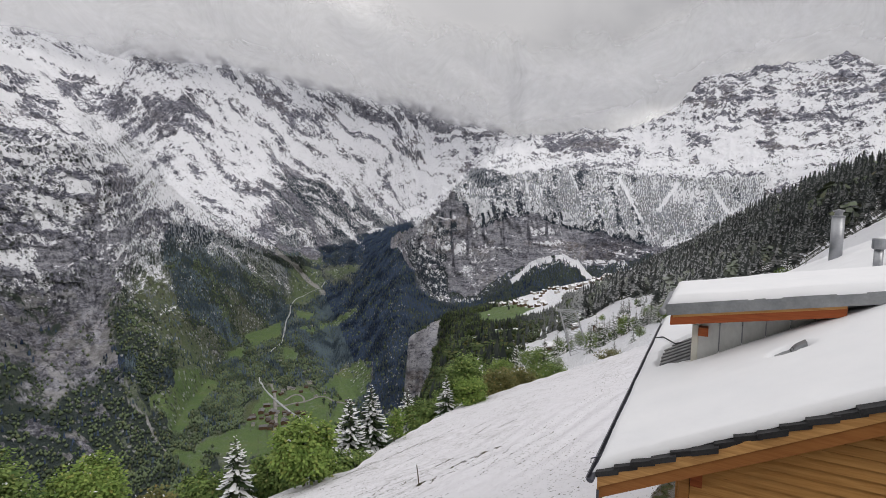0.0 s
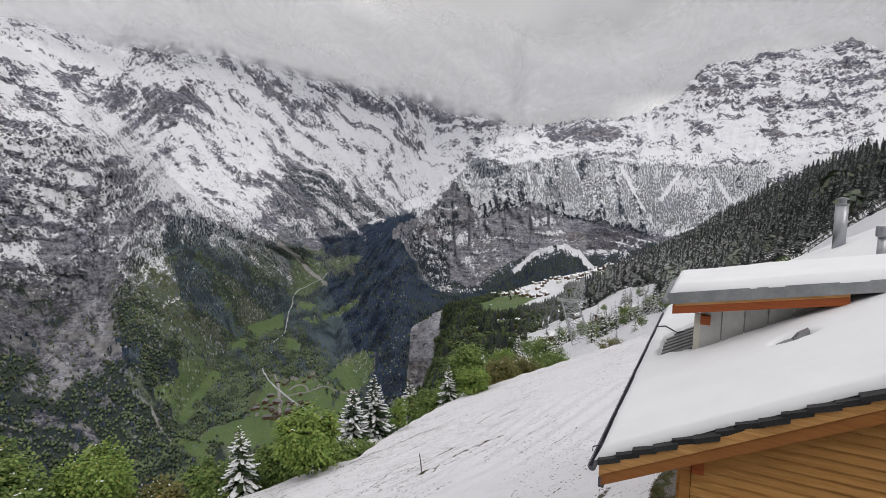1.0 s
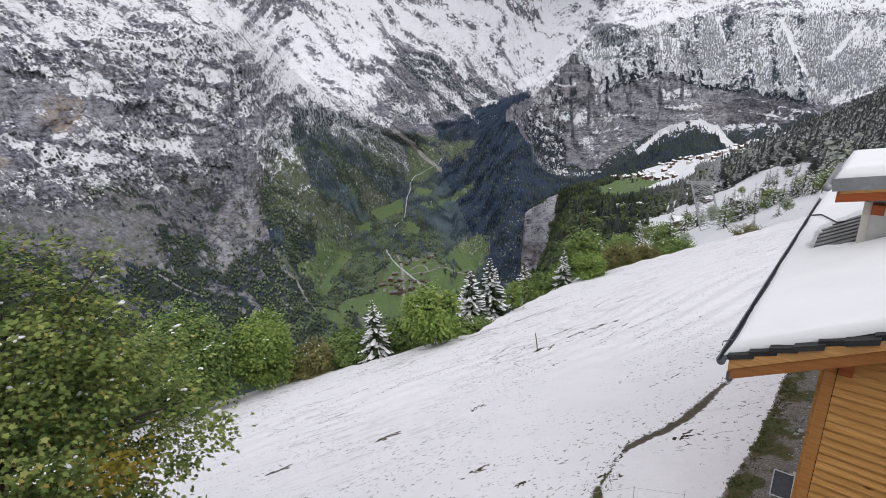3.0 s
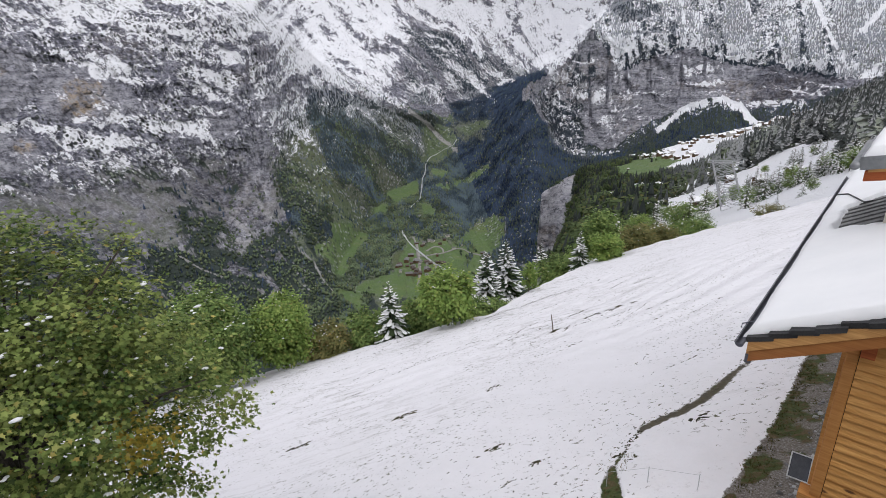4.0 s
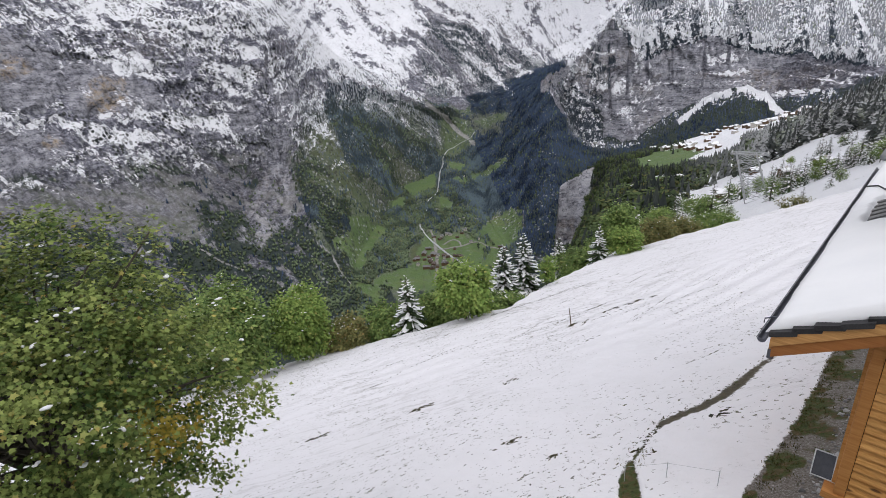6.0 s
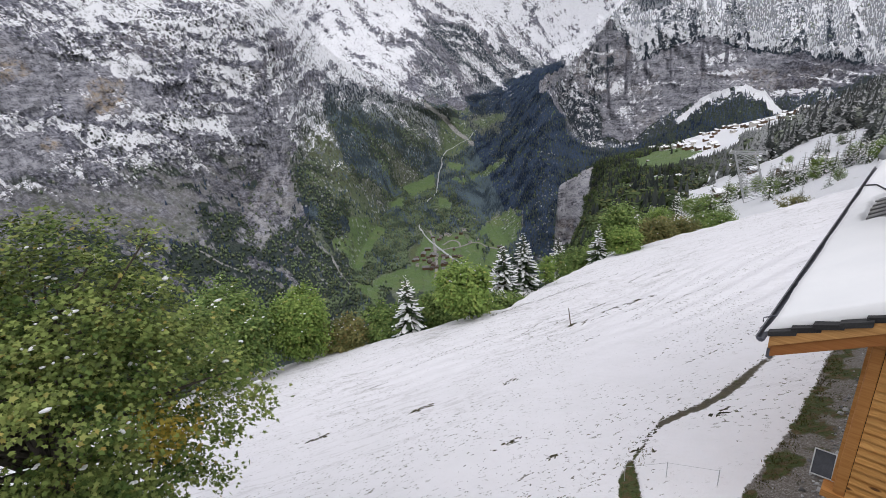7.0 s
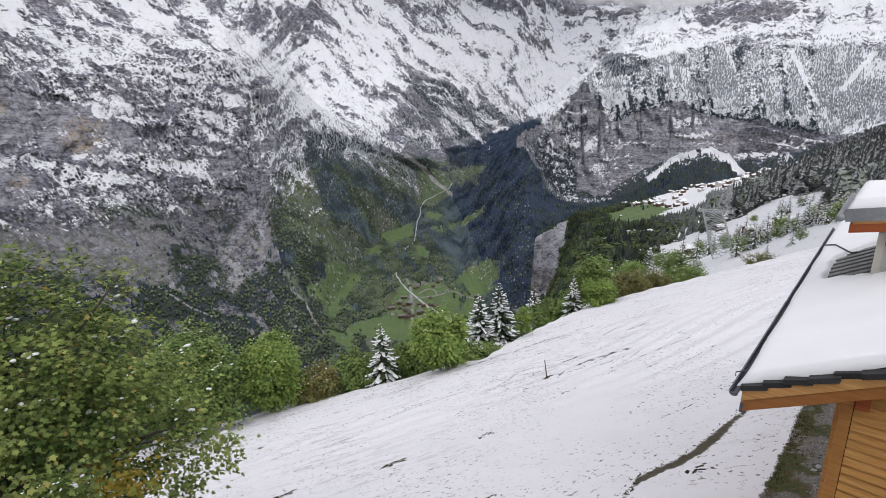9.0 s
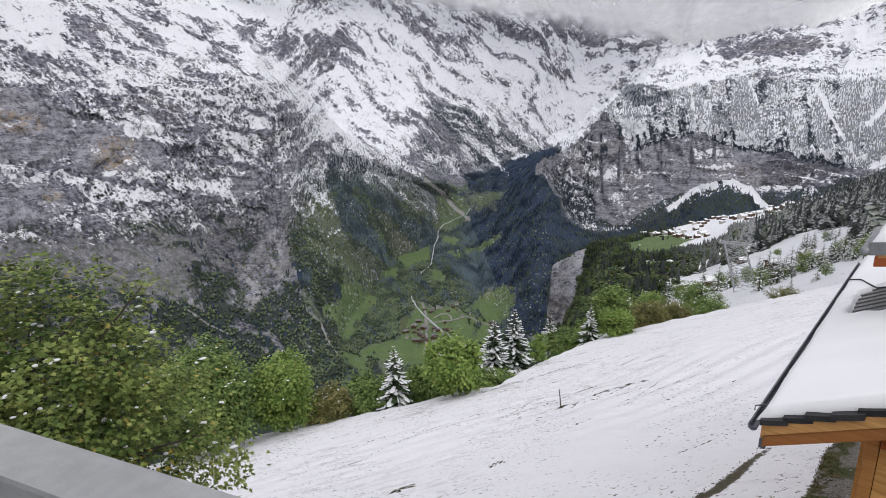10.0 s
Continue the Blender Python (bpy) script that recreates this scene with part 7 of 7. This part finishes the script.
def cottage(length, width, wall_h, roof_mat, wall_mat, snowed, label, group):
    """Walls with windows, a saddle roof with eaves, and snow on it where it lies."""
    c = thing("chalet_house", (0, 0, 0), label, "house", group)
    rise = 0.42 * width / 2
    bm = bmesh.new()
    block(bm, -length / 2, length / 2, -width / 2, width / 2, -2.5, wall_h)
    for s in (-1, 1):
        a, b, t = (bm.verts.new(p) for p in ((s * length / 2, -width / 2, wall_h), (s * length / 2, width / 2, wall_h), (s * length / 2, 0, wall_h + rise)))
        bm.faces.new((a, b, t) if s > 0 else (b, a, t))
    part("wall_block", bm, wall_mat, c)
    bm = bmesh.new()
    for s in (-1, 1):
        hexa(bm, [(-length / 2 - 0.9, 0, wall_h + rise), (length / 2 + 0.9, 0, wall_h + rise), (length / 2 + 0.9, s * (width / 2 + 0.9), wall_h - 0.38), (-length / 2 - 0.9, s * (width / 2 + 0.9), wall_h - 0.38),
                  (-length / 2 - 0.9, 0, wall_h + rise + 0.3), (length / 2 + 0.9, 0, wall_h + rise + 0.3), (length / 2 + 0.9, s * (width / 2 + 0.9), wall_h - 0.08), (-length / 2 - 0.9, s * (width / 2 + 0.9), wall_h - 0.08)])
    bmesh.ops.recalc_face_normals(bm, faces=bm.faces)
    part("roof", bm, roof_mat, c)
    if snowed:
        bm = bmesh.new()
        for s in (-1, 1):
            hexa(bm, [(-length / 2 - 0.8, 0, wall_h + rise + 0.3), (length / 2 + 0.8, 0, wall_h + rise + 0.3), (length / 2 + 0.8, s * (width / 2 + 0.8), wall_h - 0.06), (-length / 2 - 0.8, s * (width / 2 + 0.8), wall_h - 0.06),
                      (-length / 2 - 0.8, 0, wall_h + rise + 0.65), (length / 2 + 0.8, 0, wall_h + rise + 0.65), (length / 2 + 0.8, s * (width / 2 + 0.8), wall_h + 0.28), (-length / 2 - 0.8, s * (width / 2 + 0.8), wall_h + 0.28)])
        bmesh.ops.recalc_face_normals(bm, faces=bm.faces)
        part("roof_snow", bm, SNOW, c, "snow on the roof")
    for s in (-1, 1):
        for k in range(3):
            x = (k - 1) * length * 0.28
            part("window", solid([(x - 0.6, x + 0.6, s * width / 2 - 0.04, s * width / 2 + 0.04, wall_h * 0.45, wall_h * 0.45 + 1.3)]), GLASS_DARK, c)
    part("chimney", solid([(length * 0.18, length * 0.18 + 0.8, 0.4, 1.2, wall_h, wall_h + rise + 1.1)]), STUCCO, c)
    return c


def settle(protos, places, rg):
    """Sets houses out, the first of each kind being the built one."""
    fresh = list(protos)
    for x, y, turn in places:
        p = rg.choice(protos)
        k = rg.uniform(0.75, 1.2)
        m = Matrix.Translation((x, y, ground(x, y) + 0.6)) @ Matrix.Rotation(radians(turn), 4, "Z")
        if p in fresh:
            fresh.remove(p)
            p.matrix_basis = m @ Matrix.Diagonal((k, k, k, 1))
        else:
            copy_thing(p, m).scale = (k, k, k)
    for p in fresh:
        x, y, turn = places[0]
        p.matrix_basis = Matrix.Translation((x + 24, y + 9, ground(x + 24, y + 9) + 0.6))


rg_h = random.Random(17)
valley_kinds = [cottage(14, 11, 6, ROOF_BROWN, TIMBER, False, "brown-roofed timber house in the valley village", "valley village houses"),
                cottage(12, 10, 6, ROOF_GREY, STUCCO, False, "grey-roofed pale house in the valley village", "valley village houses"),
                cottage(20, 13, 7, ROOF_GREY, TIMBER, False, "large grey-roofed barn in the valley village", "valley village houses")]
spots_v = []
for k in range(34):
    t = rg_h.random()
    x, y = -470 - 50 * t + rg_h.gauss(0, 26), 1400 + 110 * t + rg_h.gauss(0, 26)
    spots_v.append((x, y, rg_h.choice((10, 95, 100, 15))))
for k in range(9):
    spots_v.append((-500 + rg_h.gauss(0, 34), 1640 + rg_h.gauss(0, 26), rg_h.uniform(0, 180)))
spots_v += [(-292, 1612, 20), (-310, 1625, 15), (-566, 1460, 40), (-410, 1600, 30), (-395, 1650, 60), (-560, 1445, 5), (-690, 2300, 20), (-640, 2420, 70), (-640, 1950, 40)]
settle(valley_kinds, spots_v, rg_h)
terrace_kinds = [cottage(12, 10, 5, ROOF_BROWN, TIMBER, True, "brown timber chalet with a snow-covered roof", "terrace village houses"),
                 cottage(10, 8, 5, ROOF_BROWN, TIMBER, True, "small timber chalet under snow", "terrace village houses"),
                 cottage(15, 11, 6, ROOF_GREY, STUCCO, True, "pale chalet with a snow-covered roof", "terrace village houses")]
spots_t = []
for az0, r0, n, da, dr_ in [(7.0, 1350, 6, 0.9, 70), (9.0, 1250, 9, 0.9, 110), (11.0, 1420, 10, 1.0, 120), (11.5, 1120, 6, 1.0, 90), (13.5, 1400, 9, 1.0, 110), (15.5, 1360, 8, 1.0, 110), (17.6, 1350, 7, 1.0, 100), (19.4, 1310, 4, 0.7, 60), (14.5, 1000, 4, 1.2, 70)]:
    for k in range(n):
        spots_t.append((*polar(az0 + rg_h.gauss(0, 0.55) * da, r0 + rg_h.gauss(0, 0.6) * dr_), rg_h.choice((20, 110, 30, 100))))
settle(terrace_kinds, spots_t, rg_h)
hut_kinds = [cottage(5.2, 4.2, 2.3, ROOF_BROWN, TIMBER, True, "small timber hay hut with snow on its roof", "hay huts")]
settle(hut_kinds, [(108, 1109, 20), (76, 511, 15), (84, 540, 100), (113, 480, 20), (87, 231, 15), (60, 262, 10), (81, 251, 25), (90, 327, 10), (41, 592, 15)], rg_h)

# ---- lattice pylon below the meadow's brow ----
GALV = plain_material("galvanised_steel", (0.34, 0.35, 0.36), (0.50, 0.51, 0.52), 2, 0.55, 0.3)


def strut(parent, a, b, w=0.075):
    bm = bmesh.new()
    tube(bm, [a, b], w, 4)
    return part("strut", bm, GALV, parent)


px_, py_ = polar(15.7, 180)
pz_ = ground(px_, py_)
pylon = thing("cableway_pylon", (px_, py_, pz_), "grey lattice steel cableway pylon leaning uphill", "pylon", turn=-16)
HT = -35.4 - pz_
legs = [((-2.2, -2.4, -0.5), (-6.6, -1.6, HT)), ((4.2, -2.4, -0.5), (-1.2, -1.6, HT)), ((4.2, 2.4, -0.5), (-1.2, 1.6, HT)), ((-2.2, 2.4, -0.5), (-6.6, 1.6, HT))]
for a, b in legs:
    bm = bmesh.new()
    tube(bm, [a, b], 0.15, 5)
    part("leg", bm, GALV, pylon)


def on_leg(k, f):
    a, b = legs[k]
    return tuple(p + (q - p) * f for p, q in zip(a, b))


for k in range(6):
    f0, f1 = k / 6, (k + 1) / 6
    for s in range(4):
        strut(pylon, on_leg(s, f0), on_leg((s + 1) % 4, f1))
        strut(pylon, on_leg((s + 1) % 4, f0), on_leg(s, f1))
        strut(pylon, on_leg(s, f1), on_leg((s + 1) % 4, f1))
part("crossarm", solid([(-8.2, 2.2, -1.8, -1.5, HT - 0.2, HT + 0.2), (-8.2, 2.2, 1.5, 1.8, HT - 0.2, HT + 0.2)]), GALV, pylon)
for x in (-7.8, 1.8):
    part("sheave_beam", solid([(x - 0.15, x + 0.15, -2.6, 2.6, HT + 0.16, HT + 0.5)], 0.03), GALV, pylon)
bm = bmesh.new()
tube(bm, [(-7.8, -2.4, HT + 0.5), (-9, -22, HT - 0.5), (-12, -45, HT + 0.6)], 0.05, 5)
part("cable", bm, BLACK, pylon)

# ---- small things on and by the meadow ----
def pole(x, y, h, lean, label):
    t = thing("fence_pole", (x, y, ground(x, y) - 0.05), label, "pole")
    bm = bmesh.new()
    tube(bm, [(0, 0, -0.2), (lean * 0.5, 0, h * 0.5), (lean, 0.02, h)], [0.022, 0.02, 0.016], 6)
    part("shaft", bm, TIMBER, t)
    return t


pole(-0.72, 18.4, 0.85, -0.12, "thin leaning wooden pole standing in the snow")
fence = thing("wire_fence", (1.0, 6.37, ground(1.0, 6.37)), "thin electric wire fence on slender posts", "fence")
fp = []
for x, y, h in ((0.55, 6.25, 0.30), (1.12, 6.22, 0.30), (1.72, 5.95, 0.28)):
    z = ground(x, y) - ground(1.0, 6.37)
    bm = bmesh.new()
    tube(bm, [(x - 1.0, y - 6.37, z - 0.15), (x - 1.0, y - 6.37, z + h)], 0.006, 5)
    part("post", bm, GALV, fence)
    fp.append((x - 1.0, y - 6.37, z + h - 0.02))
bm = bmesh.new()
tube(bm, fp, 0.0025, 4)
part("wire", bm, GALV, fence)

# solar panel leaning on the chalet's side
CELL = plain_material("solar_cells", (0.018, 0.022, 0.034), (0.045, 0.05, 0.065), 12, 0.25, 0.0, 0.5)
ALU = plain_material("aluminium_frame", (0.50, 0.51, 0.52), (0.66, 0.67, 0.68), 6, 0.4, 0.3)
panel = thing("solar_panel", (2.63, 5.93, ground(2.63, 5.93) + 0.10), "small solar panel in an aluminium frame leaning at the wall", "solar panel")
panel.matrix_basis = look((2.93, 6.10, -5.24), (0.6, 2.4, -1.2)) @ Matrix.Rotation(radians(-5), 4, "Z") @ Matrix.Rotation(math.pi, 4, "Y") @ Matrix.Diagonal((0.76, 0.86, 1, 1))
part("glass", solid([(-0.14, 0.14, -0.18, 0.18, -0.012, 0.008)]), CELL, panel)
for r in ((-0.158, -0.14, -0.198, 0.198), (0.14, 0.158, -0.198, 0.198), (-0.14, 0.14, -0.198, -0.18), (-0.14, 0.14, 0.18, 0.198)):
    part("frame_bar", solid([(*r, -0.02, 0.02)], 0.003), ALU, panel)
for k in range(5):
    part("cell_line", solid([(-0.14 + 0.047 * (k + 1) - 0.001, -0.14 + 0.047 * (k + 1) + 0.001, -0.18, 0.18, -0.016, -0.0125)]), ALU, panel)

# stones of the gravel strip and tufts of grass at its edge
STONE = Mat("gravel_stones")
STONE = STONE.done(STONE.ramp(STONE.island(), (0.0, (0.09, 0.088, 0.085)), (0.5, (0.21, 0.21, 0.215)), (1.0, (0.48, 0.48, 0.485))), 0.85)
rg_s = np.random.RandomState(23)
V, F = [], []
cube = np.array([(-1, -1, -1), (1, -1, -1), (1, 1, -1), (-1, 1, -1), (-0.7, -0.7, 1), (0.7, -0.7, 1), (0.7, 0.7, 1), (-0.7, 0.7, 1)], float)
quad = np.array([(3, 2, 1, 0), (4, 5, 6, 7), (0, 1, 5, 4), (1, 2, 6, 5), (2, 3, 7, 6), (3, 0, 4, 7)])
while len(V) < 2800:
    y = rg_s.uniform(4.6, 11.0)
    x = np.interp(y, sy[::-1], sx[::-1]) + 0.5 + 1.4 * rg_s.rand() ** 0.6
    s = rg_s.uniform(0.010, 0.024) * (1.8 if rg_s.rand() < 0.12 else 1)
    a = rg_s.uniform(0, 6.28)
    p = cube * np.array([s, s * rg_s.uniform(0.6, 1), s * rg_s.uniform(0.35, 0.7)]) * (1 + 0.25 * rg_s.normal(size=cube.shape))
    q = np.stack([p[:, 0] * math.cos(a) - p[:, 1] * math.sin(a) + x, p[:, 0] * math.sin(a) + p[:, 1] * math.cos(a) + y, p[:, 2] + ground(x, y)], -1)
    V.append(q), F.append(quad + 8 * len(F))
stones = mesh_from("gravel", np.concatenate(V), np.concatenate(F))
stones.materials.append(STONE)
tagged(new("gravel", stones), "loose grey gravel along the chalet's foot", "gravel", kind="stuff")


def tufts(name, places, material, label, seed, tall=(0.04, 0.14)):
    rg = np.random.RandomState(seed)
    V, F = [], []
    for x, y in places:
        z = ground(x, y)
        for b in range(7):
            a, h, w = rg.uniform(0, 6.28), rg.uniform(*tall), rg.uniform(0.004, 0.009)
            bx, by = x + rg.normal(0, 0.03), y + rg.normal(0, 0.03)
            lx, ly = math.cos(a) * h * 0.7, math.sin(a) * h * 0.7
            o = len(V)
            V += [(bx - w * math.sin(a), by + w * math.cos(a), z - 0.01), (bx + w * math.sin(a), by - w * math.cos(a), z - 0.01), (bx + lx * 0.45, by + ly * 0.45, z + h * 0.8), (bx + lx, by + ly, z + h * rg.uniform(0.5, 1))]
            F += [(o, o + 1, o + 2), (o, o + 2, o + 3)]
    mesh = mesh_from(name, V, F)
    mesh.materials.append(material)
    return tagged(new(name, mesh), label, "grass", kind="stuff")


GRASS = leaf_material("wet_grass", ((0.0, (0.05, 0.055, 0.02)), (0.4, (0.09, 0.11, 0.03)), (0.7, (0.15, 0.12, 0.05)), (1.0, (0.24, 0.18, 0.09))))
edge = []
for k in range(420):
    y = rg_s.uniform(3.8, 11.0)
    x = np.interp(y, sy[::-1], sx[::-1]) + abs(rg_s.normal(0, 0.22)) + 0.02
    edge.append((x, y))
for k in range(46):
    i = rg_s.randint(len(DITCH) - 4, len(DITCH) - 1)
    t = rg_s.rand()
    edge.append((DITCH[i][0] + (DITCH[i + 1][0] - DITCH[i][0]) * t + rg_s.normal(0, 0.13), DITCH[i][1] + (DITCH[i + 1][1] - DITCH[i][1]) * t + rg_s.normal(0, 0.13)))
tufts("edge_grass", edge, GRASS, "wet green grass at the edge of the snow", 5, (0.012, 0.035))


def turf_clods(places, seed):
    """Low ragged clods of wet turf, each a few centimetres across and longer along the contour."""
    rg = np.random.RandomState(seed)
    V, F = [], []
    for x, y, size in places:
        z, o = ground(x, y), len(V)
        long_, turn = rg.uniform(1.0, 2.4), radians(45) + rg.normal(0, 0.5)
        for k in range(7):
            a, q = 2 * math.pi * k / 7, size * rg.uniform(0.45, 1.2)
            u, w = q * long_ * math.cos(a), q * 0.7 * math.sin(a)
            px, py = x + u * math.cos(turn) - w * math.sin(turn), y + u * math.sin(turn) + w * math.cos(turn)
            V.append((px, py, z - (px - x) * math.sin(radians(FALL)) * SLOPE - (py - y) * math.cos(radians(FALL)) * SLOPE - 0.004))
        V.append((x, y, z + size * rg.uniform(0.25, 0.6)))
        F += [(o + k, o + (k + 1) % 7, o + 7) for k in range(7)]
    mesh = mesh_from("meadow_turf", V, F)
    mesh.materials.append(TURF)
    return tagged(new("meadow_turf", mesh), "dark wet turf breaking through the thin snow", "grass", kind="stuff")


TURF = leaf_material("wet_turf", ((0.0, (0.018, 0.020, 0.010)), (0.5, (0.045, 0.046, 0.022)), (0.8, (0.080, 0.068, 0.036)), (1.0, (0.10, 0.085, 0.05))))
rg_c = np.random.RandomState(51)
clods = [(rg_c.uniform(-2.4, 1.0), rg_c.uniform(5.6, 8.6), rg_c.uniform(0.010, 0.030)) for _ in range(150)]
for _ in range(44):
    # trodden lines along the contour
    x, y, head = rg_c.uniform(-13, 6), rg_c.uniform(9.5, 30), radians(45) + rg_c.normal(0, 0.12)
    for k in range(int(rg_c.uniform(8, 46))):
        head += rg_c.normal(0, 0.10)
        head += 0.10 * (radians(45) - head)
        step = rg_c.uniform(0.05, 0.16) * (4 if rg_c.rand() < 0.08 else 1)
        x, y = x + step * math.cos(head), y + step * math.sin(head)
        clods.append((x + rg_c.normal(0, 0.03), y + rg_c.normal(0, 0.03), rg_c.uniform(0.014, 0.042) * (0.7 + 0.03 * y)))
for _ in range(700):
    r_c, a_c = 32 * rg_c.rand() ** 0.7 + 6, rg_c.uniform(-40, 22)
    clods.append((*polar(a_c, r_c), rg_c.uniform(0.010, 0.026) * (0.7 + 0.02 * r_c)))
for mx, my, mr in MARKS:
    for k in range(14):
        u, w = rg_c.normal(0, 1.5 * mr), rg_c.normal(0, 0.5 * mr)
        clods.append((mx + 0.7071 * (u - w), my + 0.7071 * (u + w), (0.25 + 0.5 * rg_c.rand()) * min(mr, 0.13)))
for i in range(len(DITCH) - 4):
    # clods along the ditch's upper lip, and stepping stones of turf below it
    for k in range(9):
        t = rg_c.rand()
        clods.append((DITCH[i][0] + (DITCH[i + 1][0] - DITCH[i][0]) * t - 0.10 + rg_c.normal(0, 0.035), DITCH[i][1] + (DITCH[i + 1][1] - DITCH[i][1]) * t + 0.10 + rg_c.normal(0, 0.035), rg_c.uniform(0.014, 0.034)))
turf_clods([c_ for c_ in clods if math.hypot(c_[0], c_[1]) < 0.96 * np.interp(math.degrees(math.atan2(c_[0], c_[1])), *np.array(CREST, float).T) and c_[0] < np.interp(c_[1], sy[::-1], sx[::-1])], 8)

# ---- cloud on the summits ----
cl = Mat("summit_cloud")
dens = cl.attr("thick")[0]
cn = cl.noise(cl.coords("Position"), 0.0022, 8, 0.6, 0.8)
alpha = cl.ramp(cl.math("ADD", dens, cl.math("MULTIPLY", cl.math("SUBTRACT", cn, 0.5), 1.5)), (0.15, 0.0), (0.95, 1.0))
c_out = cl.n["Material Output"]
c_dif, c_tra, c_clear = cl.node("ShaderNodeBsdfDiffuse"), cl.node("ShaderNodeBsdfTranslucent"), cl.node("ShaderNodeBsdfTransparent")
c_dif.inputs["Color"].default_value = c_tra.inputs["Color"].default_value = (0.88, 0.885, 0.9, 1)
c_half, c_mix = cl.node("ShaderNodeMixShader", Fac=0.5), cl.node("ShaderNodeMixShader")
cl.put(c_dif.outputs[0], c_half.inputs[1]); cl.put(c_tra.outputs[0], c_half.inputs[2])
cl.put(alpha, c_mix.inputs[0]); cl.put(c_clear.outputs[0], c_mix.inputs[1]); cl.put(c_half.outputs[0], c_mix.inputs[2])
cl.put(c_mix.outputs[0], c_out.inputs["Surface"])
caz = np.linspace(-70, 55, 160)
low_el = np.interp(caz, [-70, -42, -37, -28, -20, -12, -5, 2, 8, 13, 20, 25, 30, 38, 42, 55], [15, 11.0, 12.3, 14.0, 13.3, 12.2, 11.0, 9.6, 8.2, 8.0, 8.6, 11.0, 13.6, 13.2, 11.8, 12])
for lay_no, (rng_m, shift) in enumerate(((4350, 0.0), (3950, 1.6))):
    rows_c = 26
    f = np.linspace(0, 1, rows_c)[:, None]
    el = low_el[None] - 2.0 + shift + f * 13
    rr = rng_m * (1 + 0.012 * fbm(caz[None] * 0.2 + f * 3, f * 4 + lay_no, 0 * el, 3)) * np.where(caz[None] > 8, 0.97, 1)
    V = np.stack([rr * np.sin(np.radians(caz))[None], rr * np.cos(np.radians(caz))[None], rr * np.tan(np.radians(el))], -1)
    ix = np.arange(rows_c * len(caz)).reshape(rows_c, -1)
    F = np.stack([ix[:-1, :-1], ix[:-1, 1:], ix[1:, 1:], ix[1:, :-1]], -1).reshape(-1, 4)
    cm = mesh_from("cloud_bank", V.reshape(-1, 3), F)
    d = smooth(el, low_el[None] - 1.4 + shift, low_el[None] + 2.2 + shift) * (1 - smooth(f + 0 * el, 0.55, 0.98)) * (0.95 if lay_no == 0 else 0.6)
    color_layer(cm, "thick", (d, d, d))
    cm.materials.append(cl.m)
    cm.polygons.foreach_set("use_smooth", np.ones(len(F), bool))
    tagged(new("cloud_bank", cm), "low grey cloud hanging on the summits", "cloud", kind="structure")
